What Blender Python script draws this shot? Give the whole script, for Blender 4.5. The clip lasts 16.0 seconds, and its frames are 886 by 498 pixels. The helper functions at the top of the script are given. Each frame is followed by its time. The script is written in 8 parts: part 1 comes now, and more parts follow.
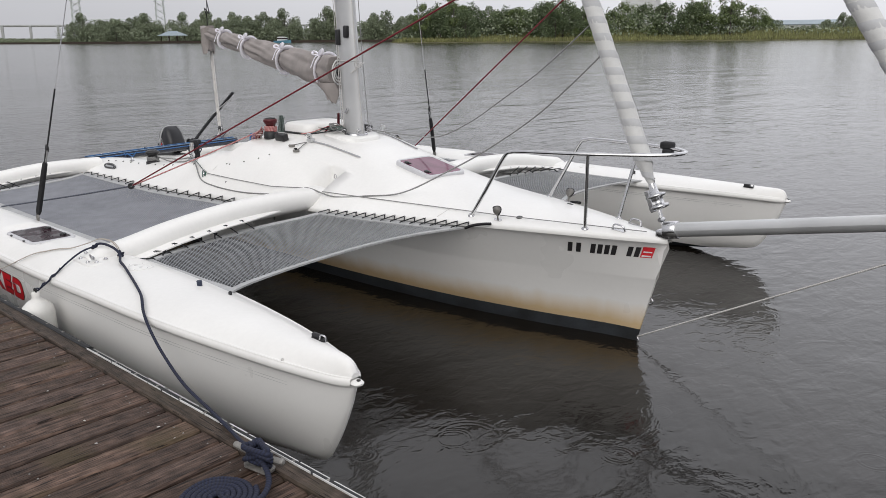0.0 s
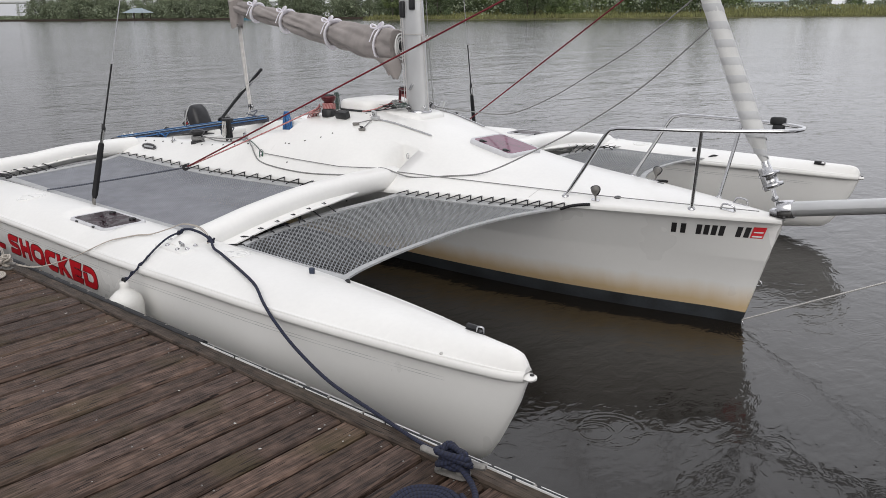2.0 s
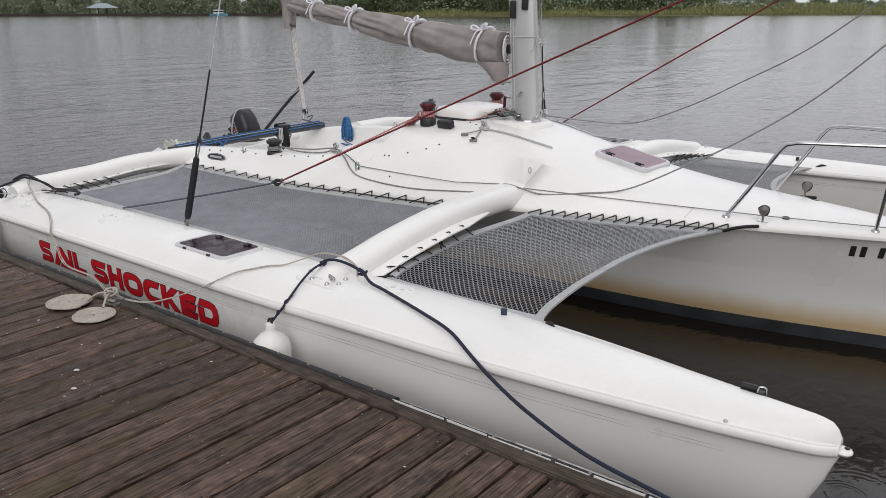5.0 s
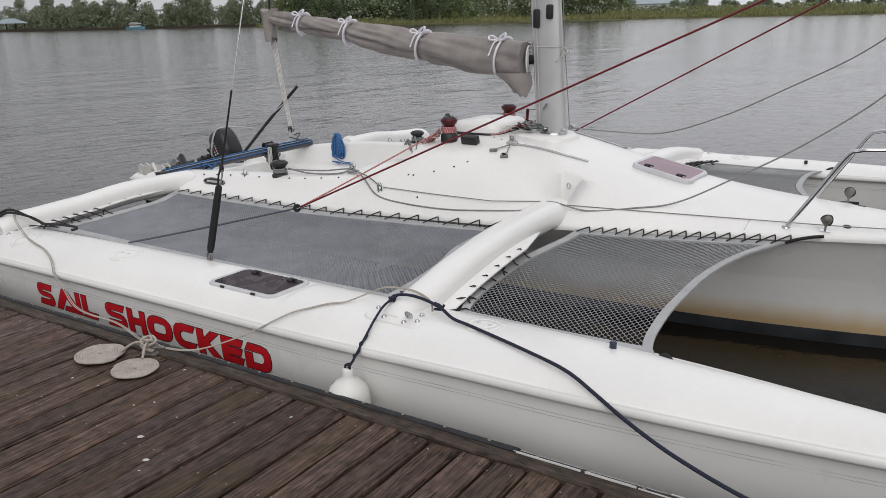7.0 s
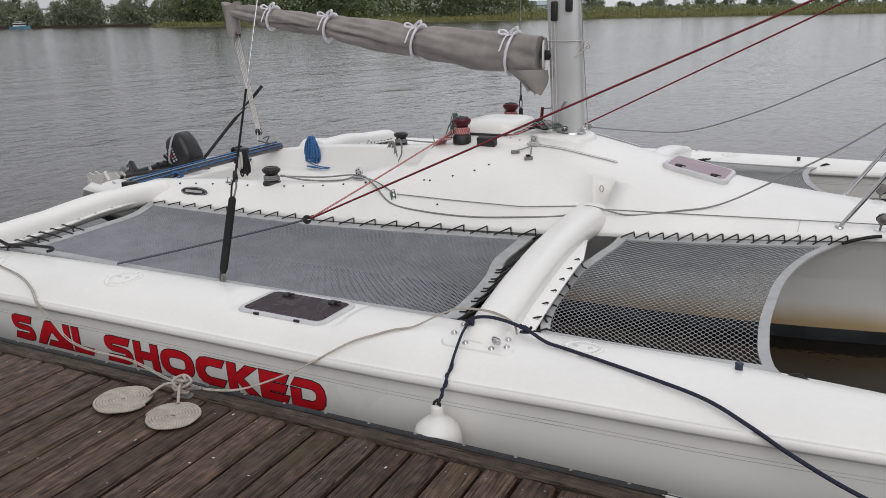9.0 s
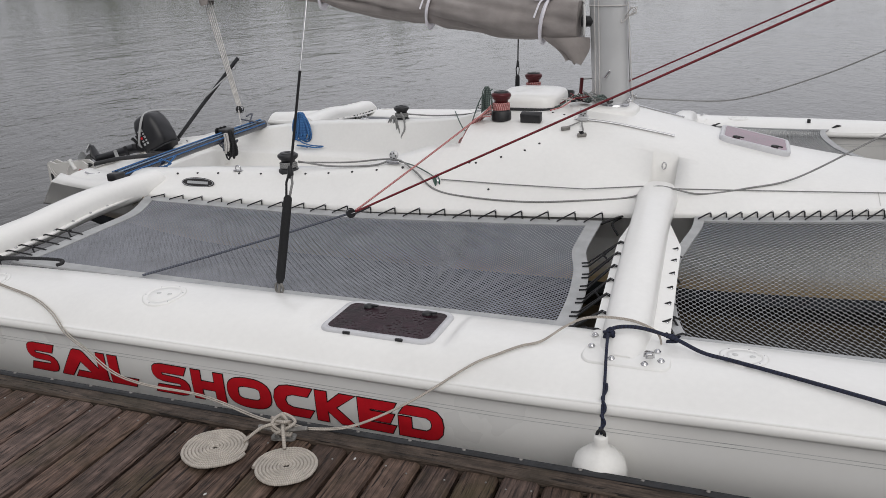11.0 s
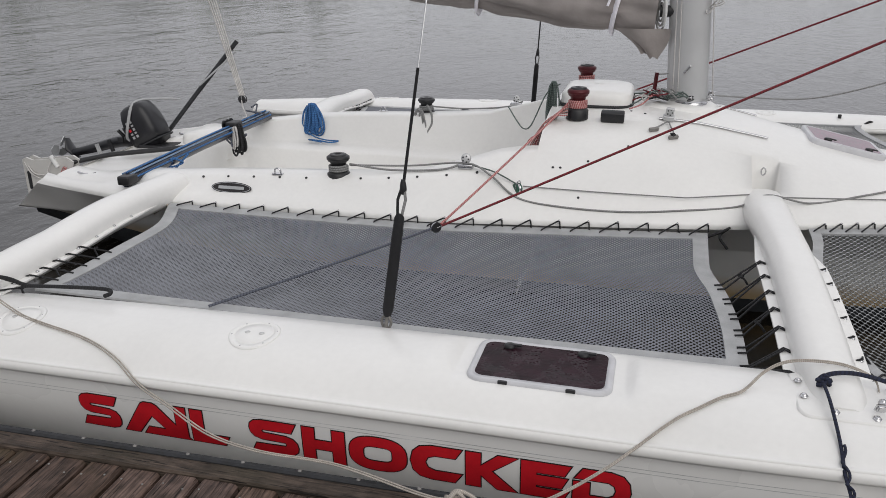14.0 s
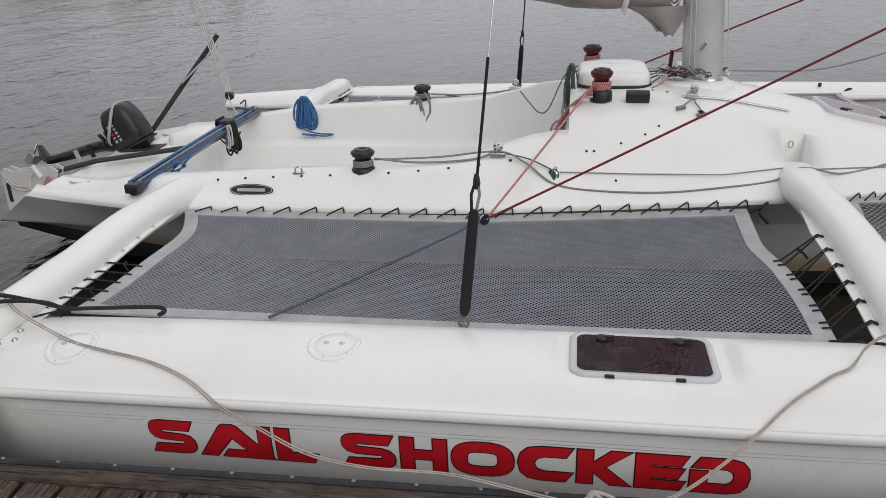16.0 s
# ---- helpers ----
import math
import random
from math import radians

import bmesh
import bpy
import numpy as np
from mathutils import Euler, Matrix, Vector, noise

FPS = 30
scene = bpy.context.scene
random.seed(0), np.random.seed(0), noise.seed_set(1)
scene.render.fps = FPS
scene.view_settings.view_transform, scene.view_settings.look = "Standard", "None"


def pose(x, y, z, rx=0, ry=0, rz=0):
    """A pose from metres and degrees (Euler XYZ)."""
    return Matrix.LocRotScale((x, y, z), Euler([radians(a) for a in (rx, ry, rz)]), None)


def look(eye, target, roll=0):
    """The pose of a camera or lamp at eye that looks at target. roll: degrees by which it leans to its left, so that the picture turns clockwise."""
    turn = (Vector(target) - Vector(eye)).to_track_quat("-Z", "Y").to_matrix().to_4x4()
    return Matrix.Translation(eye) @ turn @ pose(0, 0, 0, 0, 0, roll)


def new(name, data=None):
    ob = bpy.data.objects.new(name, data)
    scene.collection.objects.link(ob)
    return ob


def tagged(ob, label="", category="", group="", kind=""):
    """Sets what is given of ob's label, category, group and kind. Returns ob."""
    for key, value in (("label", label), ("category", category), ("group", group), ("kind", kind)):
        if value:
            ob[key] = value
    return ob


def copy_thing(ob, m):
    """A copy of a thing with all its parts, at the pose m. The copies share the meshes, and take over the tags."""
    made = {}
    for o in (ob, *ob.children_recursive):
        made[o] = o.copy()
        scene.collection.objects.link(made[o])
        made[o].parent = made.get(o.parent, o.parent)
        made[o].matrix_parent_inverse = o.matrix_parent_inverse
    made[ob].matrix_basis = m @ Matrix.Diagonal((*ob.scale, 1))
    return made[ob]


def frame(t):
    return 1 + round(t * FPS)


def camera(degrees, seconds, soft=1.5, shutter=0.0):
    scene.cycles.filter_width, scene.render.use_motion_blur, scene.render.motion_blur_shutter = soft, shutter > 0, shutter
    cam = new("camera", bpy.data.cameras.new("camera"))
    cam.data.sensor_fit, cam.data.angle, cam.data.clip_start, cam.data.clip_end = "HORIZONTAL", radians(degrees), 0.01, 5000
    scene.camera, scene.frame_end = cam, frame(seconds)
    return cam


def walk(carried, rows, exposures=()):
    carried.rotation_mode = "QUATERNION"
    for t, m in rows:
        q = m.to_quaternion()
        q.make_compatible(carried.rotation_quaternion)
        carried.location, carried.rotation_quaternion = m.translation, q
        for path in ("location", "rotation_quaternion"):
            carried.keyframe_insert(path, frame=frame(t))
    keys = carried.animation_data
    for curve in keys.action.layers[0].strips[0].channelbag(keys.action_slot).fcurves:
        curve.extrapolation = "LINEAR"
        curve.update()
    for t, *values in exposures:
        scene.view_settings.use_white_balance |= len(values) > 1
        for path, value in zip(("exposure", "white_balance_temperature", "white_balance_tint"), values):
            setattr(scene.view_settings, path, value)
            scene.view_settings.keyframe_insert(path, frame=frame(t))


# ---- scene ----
from mathutils.geometry import tessellate_polygon

cam = camera(58.0, 16.0, soft=0.35)
PATH = [
    (0, (5.391, -4.519, 2.060), (4.050, -3.126, 1.547), -0.50),
    (0.5, (5.221, -4.663, 2.081), (3.899, -3.262, 1.543), -0.30),
    (1, (5.024, -4.771, 2.027), (3.723, -3.352, 1.484), -0.20),
    (1.5, (4.822, -4.802, 2.035), (3.526, -3.385, 1.477), -0.50),
    (2, (4.624, -4.894, 2.026), (3.345, -3.464, 1.462), -0.50),
    (2.5, (4.421, -4.966, 2.054), (3.155, -3.533, 1.468), -0.80),
    (3, (4.258, -5.014, 2.024), (3.000, -3.575, 1.433), -1.00),
    (3.5, (4.052, -5.015, 2.035), (2.798, -3.575, 1.441), -1.00),
    (4, (3.843, -5.067, 2.028), (2.598, -3.615, 1.443), -0.60),
    (4.5, (3.641, -5.111, 2.062), (2.405, -3.653, 1.473), -0.40),
    (4.7, (3.552, -5.144, 2.059), (2.321, -3.679, 1.477), -0.30),
    (6.8, (2.756, -5.341, 2.091), (1.651, -3.771, 1.533), -1.20),
    (7, (2.662, -5.359, 2.086), (1.575, -3.775, 1.530), -1.30),
    (7.5, (2.479, -5.386, 2.054), (1.440, -3.767, 1.506), -1.20),
    (8, (2.257, -5.353, 2.056), (1.265, -3.706, 1.507), -1.10),
    (8.5, (2.035, -5.356, 2.052), (1.099, -3.677, 1.500), -0.80),
    (9, (1.792, -5.383, 2.049), (0.901, -3.682, 1.489), -1.10),
    (9.5, (1.553, -5.385, 2.055), (0.703, -3.670, 1.476), -1.30),
    (10, (1.353, -5.349, 2.068), (0.542, -3.622, 1.467), -1.40),
    (10.2, (1.246, -5.330, 2.087), (0.458, -3.597, 1.472), -1.40),
    (12.3, (0.294, -5.270, 2.128), (-0.243, -3.474, 1.430), -1.50),
    (12.5, (0.221, -5.234, 2.131), (-0.300, -3.435, 1.430), -1.10),
    (13, (0.033, -5.149, 2.134), (-0.465, -3.346, 1.426), -0.70),
    (13.5, (-0.109, -5.096, 2.145), (-0.608, -3.294, 1.436), -0.60),
    (14, (-0.192, -5.066, 2.140), (-0.676, -3.260, 1.430), -0.20),
    (14.5, (-0.147, -4.995, 2.162), (-0.614, -3.188, 1.443), -0.60),
    (15, (-0.280, -5.015, 2.167), (-0.715, -3.206, 1.434), -1.10),
    (15.5, (-0.487, -5.085, 2.168), (-0.873, -3.270, 1.422), -1.70),
    (16, (-0.761, -5.074, 2.161), (-1.080, -3.248, 1.409), -1.90),
]
walk(cam, [(t, look(eye, target, roll)) for t, eye, target, roll in PATH], [(0, -0.01), (3, -0.05), (4.5, -0.13), (7, -0.26), (16, -0.35)])

# ---- world and light ----
world = bpy.data.worlds.new("overcast")
scene.world = world
world.use_nodes = True
wn, wl = world.node_tree.nodes, world.node_tree.links
sky = wn.new("ShaderNodeTexSky")
sky.sky_type = "NISHITA"
sky.sun_disc = False
sky.sun_elevation, sky.sun_rotation = radians(40.5), radians(145.9)
sky.dust_density, sky.air_density = 4.0, 1.0
soften = wn.new("ShaderNodeHueSaturation")
soften.inputs["Saturation"].default_value = 0.12
cloud = wn.new("ShaderNodeTexNoise")
cloud.inputs["Scale"].default_value = 2.2
cloud.inputs["Detail"].default_value = 5.0
tc = wn.new("ShaderNodeTexCoord")
deckmix = wn.new("ShaderNodeMix")
deckmix.data_type = "RGBA"
deckmix.inputs["Factor"].default_value = 0.85
ramp = wn.new("ShaderNodeValToRGB")
ramp.color_ramp.elements[0].position, ramp.color_ramp.elements[1].position = 0.3, 0.75
ramp.color_ramp.elements[0].color = (5.8, 5.84, 6.2, 1)
ramp.color_ramp.elements[1].color = (7.0, 7.04, 7.42, 1)
back = wn["Background"]
back.inputs["Strength"].default_value = 0.1
wl.new(tc.outputs["Generated"], cloud.inputs["Vector"])
wl.new(cloud.outputs["Fac"], ramp.inputs["Fac"])
wl.new(sky.outputs["Color"], soften.inputs["Color"])
wl.new(soften.outputs["Color"], deckmix.inputs["A"])
wl.new(ramp.outputs["Color"], deckmix.inputs["B"])
# an overcast sky grows brighter towards the zenith
upz = wn.new("ShaderNodeSeparateXYZ")
wl.new(tc.outputs["Generated"], upz.inputs["Vector"])
lift = wn.new("ShaderNodeMath")
lift.operation = "MULTIPLY_ADD"
lift.use_clamp = False
lift.inputs[1].default_value, lift.inputs[2].default_value = 0.28, 0.95
pos = wn.new("ShaderNodeMath")
pos.operation = "MAXIMUM"
pos.inputs[1].default_value = 0.0
wl.new(upz.outputs["Z"], pos.inputs[0])
wl.new(pos.outputs[0], lift.inputs[0])
# and where the cloud is thin over the open river
SUNWARD = Vector((0.42, -0.62, 0.64)).normalized()
toward = wn.new("ShaderNodeVectorMath")
toward.operation = "DOT_PRODUCT"
toward.inputs[1].default_value = Vector((-0.05, 0.78, 0.62))
wl.new(tc.outputs["Generated"], toward.inputs[0])
front = wn.new("ShaderNodeMath")
front.operation = "MAXIMUM"
front.inputs[1].default_value = 0.0
wl.new(toward.outputs["Value"], front.inputs[0])
glow = wn.new("ShaderNodeMath")
glow.operation = "POWER"
glow.inputs[1].default_value = 3.0
wl.new(front.outputs[0], glow.inputs[0])
haze = wn.new("ShaderNodeMath")
haze.operation = "MULTIPLY_ADD"
haze.inputs[1].default_value = 1.2
wl.new(glow.outputs[0], haze.inputs[0])
wl.new(lift.outputs[0], haze.inputs[2])
bright = wn.new("ShaderNodeVectorMath")
bright.operation = "SCALE"
wl.new(deckmix.outputs["Result"], bright.inputs[0])
wl.new(haze.outputs[0], bright.inputs["Scale"])
wl.new(bright.outputs["Vector"], back.inputs["Color"])

sun = new("sun", bpy.data.lights.new("sun", "SUN"))
sun.data.energy, sun.data.angle, sun.data.color = 1.2, radians(60), (1.0, 0.965, 0.91)
sun.matrix_world = look(SUNWARD * 20, (0, 0, 0))


# ---- materials ----
def material(name, color, rough=0.5, metal=0.0, var=0.06, scale=6.0, fine=90.0, bump=0.0, bump_scale=120.0, coat=0.0, spec=0.5, coords="Object", tint=None, alpha=1.0):
    """Principled colour with two scales of variation and a fine relief."""
    m = bpy.data.materials.new(name)
    m.use_nodes = True
    n, l = m.node_tree.nodes, m.node_tree.links
    p = n["Principled BSDF"]
    p.inputs["Roughness"].default_value, p.inputs["Metallic"].default_value = rough, metal
    p.inputs["Coat Weight"].default_value, p.inputs["Specular IOR Level"].default_value = coat, spec
    p.inputs["Alpha"].default_value = alpha
    t = n.new("ShaderNodeTexCoord")
    big, small = n.new("ShaderNodeTexNoise"), n.new("ShaderNodeTexNoise")
    big.inputs["Scale"].default_value, big.inputs["Detail"].default_value = scale, 4
    small.inputs["Scale"].default_value, small.inputs["Detail"].default_value = fine, 3
    mix = n.new("ShaderNodeMix")
    mix.data_type = "RGBA"
    add = n.new("ShaderNodeMath")
    add.operation = "MULTIPLY_ADD"
    add.inputs[1].default_value, add.inputs[2].default_value = 0.35, 0.0
    plus = n.new("ShaderNodeMath")
    plus.operation = "ADD"
    c = Vector(color)
    d = Vector(tint) if tint else c * (1 - 2.2 * var)
    mix.inputs["A"].default_value = (*d, 1)
    mix.inputs["B"].default_value = (*(c * (1 + var)), 1)
    for tex in (big, small):
        l.new(t.outputs[coords], tex.inputs["Vector"])
    l.new(small.outputs["Fac"], add.inputs[0])
    l.new(add.outputs[0], plus.inputs[0])
    l.new(big.outputs["Fac"], plus.inputs[1])
    r = n.new("ShaderNodeMapRange")
    r.inputs["From Min"].default_value, r.inputs["From Max"].default_value = 0.45, 0.9
    l.new(plus.outputs[0], r.inputs["Value"])
    l.new(r.outputs["Result"], mix.inputs["Factor"])
    l.new(mix.outputs["Result"], p.inputs["Base Color"])
    rr = n.new("ShaderNodeMapRange")
    rr.inputs["To Min"].default_value, rr.inputs["To Max"].default_value = rough * 0.8, min(1, rough * 1.25)
    l.new(big.outputs["Fac"], rr.inputs["Value"])
    l.new(rr.outputs["Result"], p.inputs["Roughness"])
    if bump:
        bt, b = n.new("ShaderNodeTexNoise"), n.new("ShaderNodeBump")
        bt.inputs["Scale"].default_value, bt.inputs["Detail"].default_value = bump_scale, 4
        b.inputs["Strength"].default_value, b.inputs["Distance"].default_value = bump, 0.01
        l.new(t.outputs[coords], bt.inputs["Vector"])
        l.new(bt.outputs["Fac"], b.inputs["Height"])
        l.new(b.outputs["Normal"], p.inputs["Normal"])
    return m


def nodes_of(m):
    return m.node_tree.nodes, m.node_tree.links, m.node_tree.nodes["Principled BSDF"]


def rope_material(name, color, dark, pitch=0.014):
    """Braided rope: slanting strands along the length."""
    m = material(name, color, 0.8, var=0.15, scale=30, fine=300)
    n, l, p = nodes_of(m)
    uv = n.new("ShaderNodeUVMap")
    sep, comb = n.new("ShaderNodeSeparateXYZ"), n.new("ShaderNodeMath")
    l.new(uv.outputs["UV"], sep.inputs["Vector"])
    comb.operation = "MULTIPLY_ADD"
    comb.inputs[1].default_value = 1 / pitch
    l.new(sep.outputs["X"], comb.inputs[0])
    l.new(sep.outputs["Y"], comb.inputs[2])
    tri = n.new("ShaderNodeMath")
    tri.operation = "PINGPONG"
    tri.inputs[1].default_value = 0.5
    l.new(comb.outputs[0], tri.inputs[0])
    old = p.inputs["Base Color"].links[0].from_socket
    mix = n.new("ShaderNodeMix")
    mix.data_type = "RGBA"
    mix.inputs["A"].default_value = (*dark, 1)
    k = n.new("ShaderNodeMath")
    k.operation = "MULTIPLY"
    k.inputs[1].default_value = 2.6
    k.use_clamp = True
    l.new(tri.outputs[0], k.inputs[0])
    l.new(k.outputs[0], mix.inputs["Factor"])
    l.new(old, mix.inputs["B"])
    l.new(mix.outputs["Result"], p.inputs["Base Color"])
    b = n.new("ShaderNodeBump")
    b.inputs["Strength"].default_value, b.inputs["Distance"].default_value = 0.7, 0.003
    l.new(tri.outputs[0], b.inputs["Height"])
    l.new(b.outputs["Normal"], p.inputs["Normal"])
    return m


GEL = material("gelcoat", (0.83, 0.822, 0.80), 0.30, var=0.03, scale=1.6, fine=40, bump=0.02, bump_scale=9, coat=0.15)
BOOT = material("antifouling", (0.022, 0.026, 0.031), 0.6, var=0.3, scale=5, fine=60, bump=0.2, tint=(0.010, 0.011, 0.012))
ALU = material("anodised_aluminium", (0.60, 0.605, 0.61), 0.42, 0.5, var=0.05, scale=4, fine=200)
STEEL = material("stainless_steel", (0.60, 0.60, 0.61), 0.18, 1.0, var=0.06, scale=20)
BLACK = material("black_plastic", (0.016, 0.016, 0.018), 0.42, var=0.25, scale=25)
SLEEVE = material("black_canvas", (0.011, 0.011, 0.013), 0.8, var=0.3, scale=30, fine=300, bump=0.3, bump_scale=60)
RUBBER = material("black_rubber", (0.022, 0.023, 0.026), 0.7, var=0.3, scale=18, bump=0.2)
WEB = material("grey_vinyl_webbing", (0.40, 0.405, 0.41), 0.6, var=0.1, scale=12, fine=250, bump=0.1)
MESH = material("grey_net_cord", (0.245, 0.254, 0.283), 0.65, var=0.08, scale=8, fine=200)
WHITEMESH = material("pale_net_cord", (0.30, 0.31, 0.325), 0.6, var=0.08, scale=8, fine=200)
CLOTH = material("taupe_canvas", (0.30, 0.272, 0.26), 0.9, var=0.10, scale=7, fine=500, bump=0.35, bump_scale=26)
SAILWHITE = material("sailcloth", (0.68, 0.68, 0.67), 0.75, var=0.06, scale=9, fine=200)
GREYFACE = material("grey_gelcoat", (0.52, 0.51, 0.49), 0.4, var=0.05)
RED = material("red_vinyl", (0.60, 0.014, 0.024), 0.38, var=0.08, scale=14)
INK = material("black_vinyl", (0.015, 0.013, 0.014), 0.4, var=0.1)
SILVER = material("worn_silver_print", (0.45, 0.46, 0.47), 0.4, 0.3, var=0.1)
SMOKE = material("smoked_acrylic", (0.026, 0.009, 0.015), 0.10, var=0.3, scale=11, fine=60, spec=0.11, tint=(0.010, 0.004, 0.006))
# rain lies on it in patches
n_, l_, p_ = nodes_of(SMOKE)
wet, film_, tc_ = n_.new("ShaderNodeTexNoise"), n_.new("ShaderNodeMapRange"), n_.new("ShaderNodeTexCoord")
wet.inputs["Scale"].default_value, wet.inputs["Detail"].default_value, wet.inputs["Distortion"].default_value = 9.0, 6, 1.2
film_.inputs["From Min"].default_value, film_.inputs["From Max"].default_value = 0.50, 0.54
film_.inputs["To Min"].default_value, film_.inputs["To Max"].default_value = 0.34, 0.04
l_.new(tc_.outputs["Object"], wet.inputs["Vector"])
l_.new(wet.outputs["Fac"], film_.inputs["Value"])
l_.new(film_.outputs["Result"], p_.inputs["Roughness"])
drops, dent = n_.new("ShaderNodeTexVoronoi"), n_.new("ShaderNodeBump")
drops.inputs["Scale"].default_value = 70.0
dent.inputs["Strength"].default_value, dent.inputs["Distance"].default_value = 0.25, 0.003
l_.new(tc_.outputs["Object"], drops.inputs["Vector"])
l_.new(drops.outputs["Distance"], dent.inputs["Height"])
l_.new(dent.outputs["Normal"], p_.inputs["Normal"])
PINK = material("faded_plum_acrylic", (0.17, 0.055, 0.10), 0.09, var=0.15, scale=7, spec=0.28)
MOTOR = material("black_motor_paint", (0.012, 0.012, 0.015), 0.38, var=0.2, scale=12, coat=0.05)
REDWINCH = material("red_anodised", (0.085, 0.008, 0.012), 0.35, 0.3, var=0.1, scale=20)
GREEN = material("green_plastic", (0.01, 0.09, 0.055), 0.4, var=0.1)
GALV = material("galvanised_iron", (0.27, 0.26, 0.245), 0.55, 0.5, var=0.2, scale=16, bump=0.2)
FENDER = material("fender_vinyl", (0.76, 0.75, 0.72), 0.35, var=0.04, scale=7)
R_RED = rope_material("red_rope", (0.23, 0.024, 0.034), (0.09, 0.008, 0.012))
R_PINK = rope_material("red_flecked_rope", (0.58, 0.33, 0.31), (0.30, 0.03, 0.04), 0.012)
R_GREY = rope_material("grey_rope", (0.29, 0.29, 0.285), (0.20, 0.20, 0.20))
R_CREAM = rope_material("cream_rope", (0.50, 0.455, 0.40), (0.33, 0.295, 0.26), 0.006)
FRAMEGREY = material("pale_grey_plastic", (0.58, 0.58, 0.60), 0.35, var=0.05, scale=12)
STRIP = material("pale_sun_strip", (0.54, 0.545, 0.555), 0.7, var=0.07, scale=9, fine=200)
PINLINE = material("faded_grey_print", (0.64, 0.64, 0.63), 0.4, var=0.2, scale=5)
TIE = material("white_webbing", (0.86, 0.84, 0.90), 0.7, var=0.05, scale=20)
R_NAVY = rope_material("navy_rope", (0.016, 0.021, 0.050), (0.007, 0.008, 0.018))
R_BLUE = rope_material("blue_rope", (0.06, 0.20, 0.45), (0.015, 0.05, 0.17))
R_STEELBLUE = rope_material("silver_blue_rope", (0.27, 0.36, 0.47), (0.08, 0.16, 0.30))
NAVYBEAM = material("navy_gloss_paint", (0.012, 0.017, 0.035), 0.22, var=0.2, scale=9, coat=0.3)
R_BLACK = rope_material("black_cord", (0.020, 0.020, 0.023), (0.008, 0.008, 0.009))
R_WHITE = rope_material("white_cord", (0.62, 0.605, 0.585), (0.47, 0.45, 0.44))
R_GREEN = rope_material("grey_green_rope", (0.15, 0.19, 0.175), (0.05, 0.07, 0.065))
R_SLATE = rope_material("slate_rope", (0.12, 0.13, 0.16), (0.05, 0.055, 0.075))


def hull_material(name, top, amount):
    """White gelcoat with a rusty yellow tide stain near the water and faint vertical streaks."""
    m = material(name, (0.81, 0.80, 0.78), 0.28, var=0.014, scale=1.6, fine=30, bump=0.02, bump_scale=6, coat=0.2)
    n, l, p = nodes_of(m)
    t = n.new("ShaderNodeTexCoord")
    sep = n.new("ShaderNodeSeparateXYZ")
    l.new(t.outputs["Object"], sep.inputs["Vector"])
    mp = n.new("ShaderNodeMapping")
    mp.inputs["Scale"].default_value = (6, 6, 0.6)
    l.new(t.outputs["Object"], mp.inputs["Vector"])
    streak = n.new("ShaderNodeTexNoise")
    streak.inputs["Scale"].default_value, streak.inputs["Detail"].default_value = 1.5, 5
    l.new(mp.outputs["Vector"], streak.inputs["Vector"])
    height = n.new("ShaderNodeMath")
    height.operation = "MULTIPLY_ADD"
    height.inputs[1].default_value = -0.07
    l.new(streak.outputs["Fac"], height.inputs[0])
    l.new(sep.outputs["Z"], height.inputs[2])
    band = n.new("ShaderNodeMapRange")
    band.inputs["From Min"].default_value, band.inputs["From Max"].default_value = top, top - 0.15
    l.new(height.outputs[0], band.inputs["Value"])
    old = p.inputs["Base Color"].links[0].from_socket
    mix = n.new("ShaderNodeMix")
    mix.data_type = "RGBA"
    mix.inputs["B"].default_value = (0.56, 0.37, 0.14, 1)
    k = n.new("ShaderNodeMath")
    k.operation = "MULTIPLY"
    k.inputs[1].default_value = amount
    l.new(band.outputs["Result"], k.inputs[0])
    l.new(k.outputs[0], mix.inputs["Factor"])
    l.new(old, mix.inputs["A"])
    l.new(mix.outputs["Result"], p.inputs["Base Color"])
    return m


STAINED = hull_material("stained_gelcoat", 0.315, 0.8)
FLOATSIDE = hull_material("float_gelcoat", 0.02, 0.5)


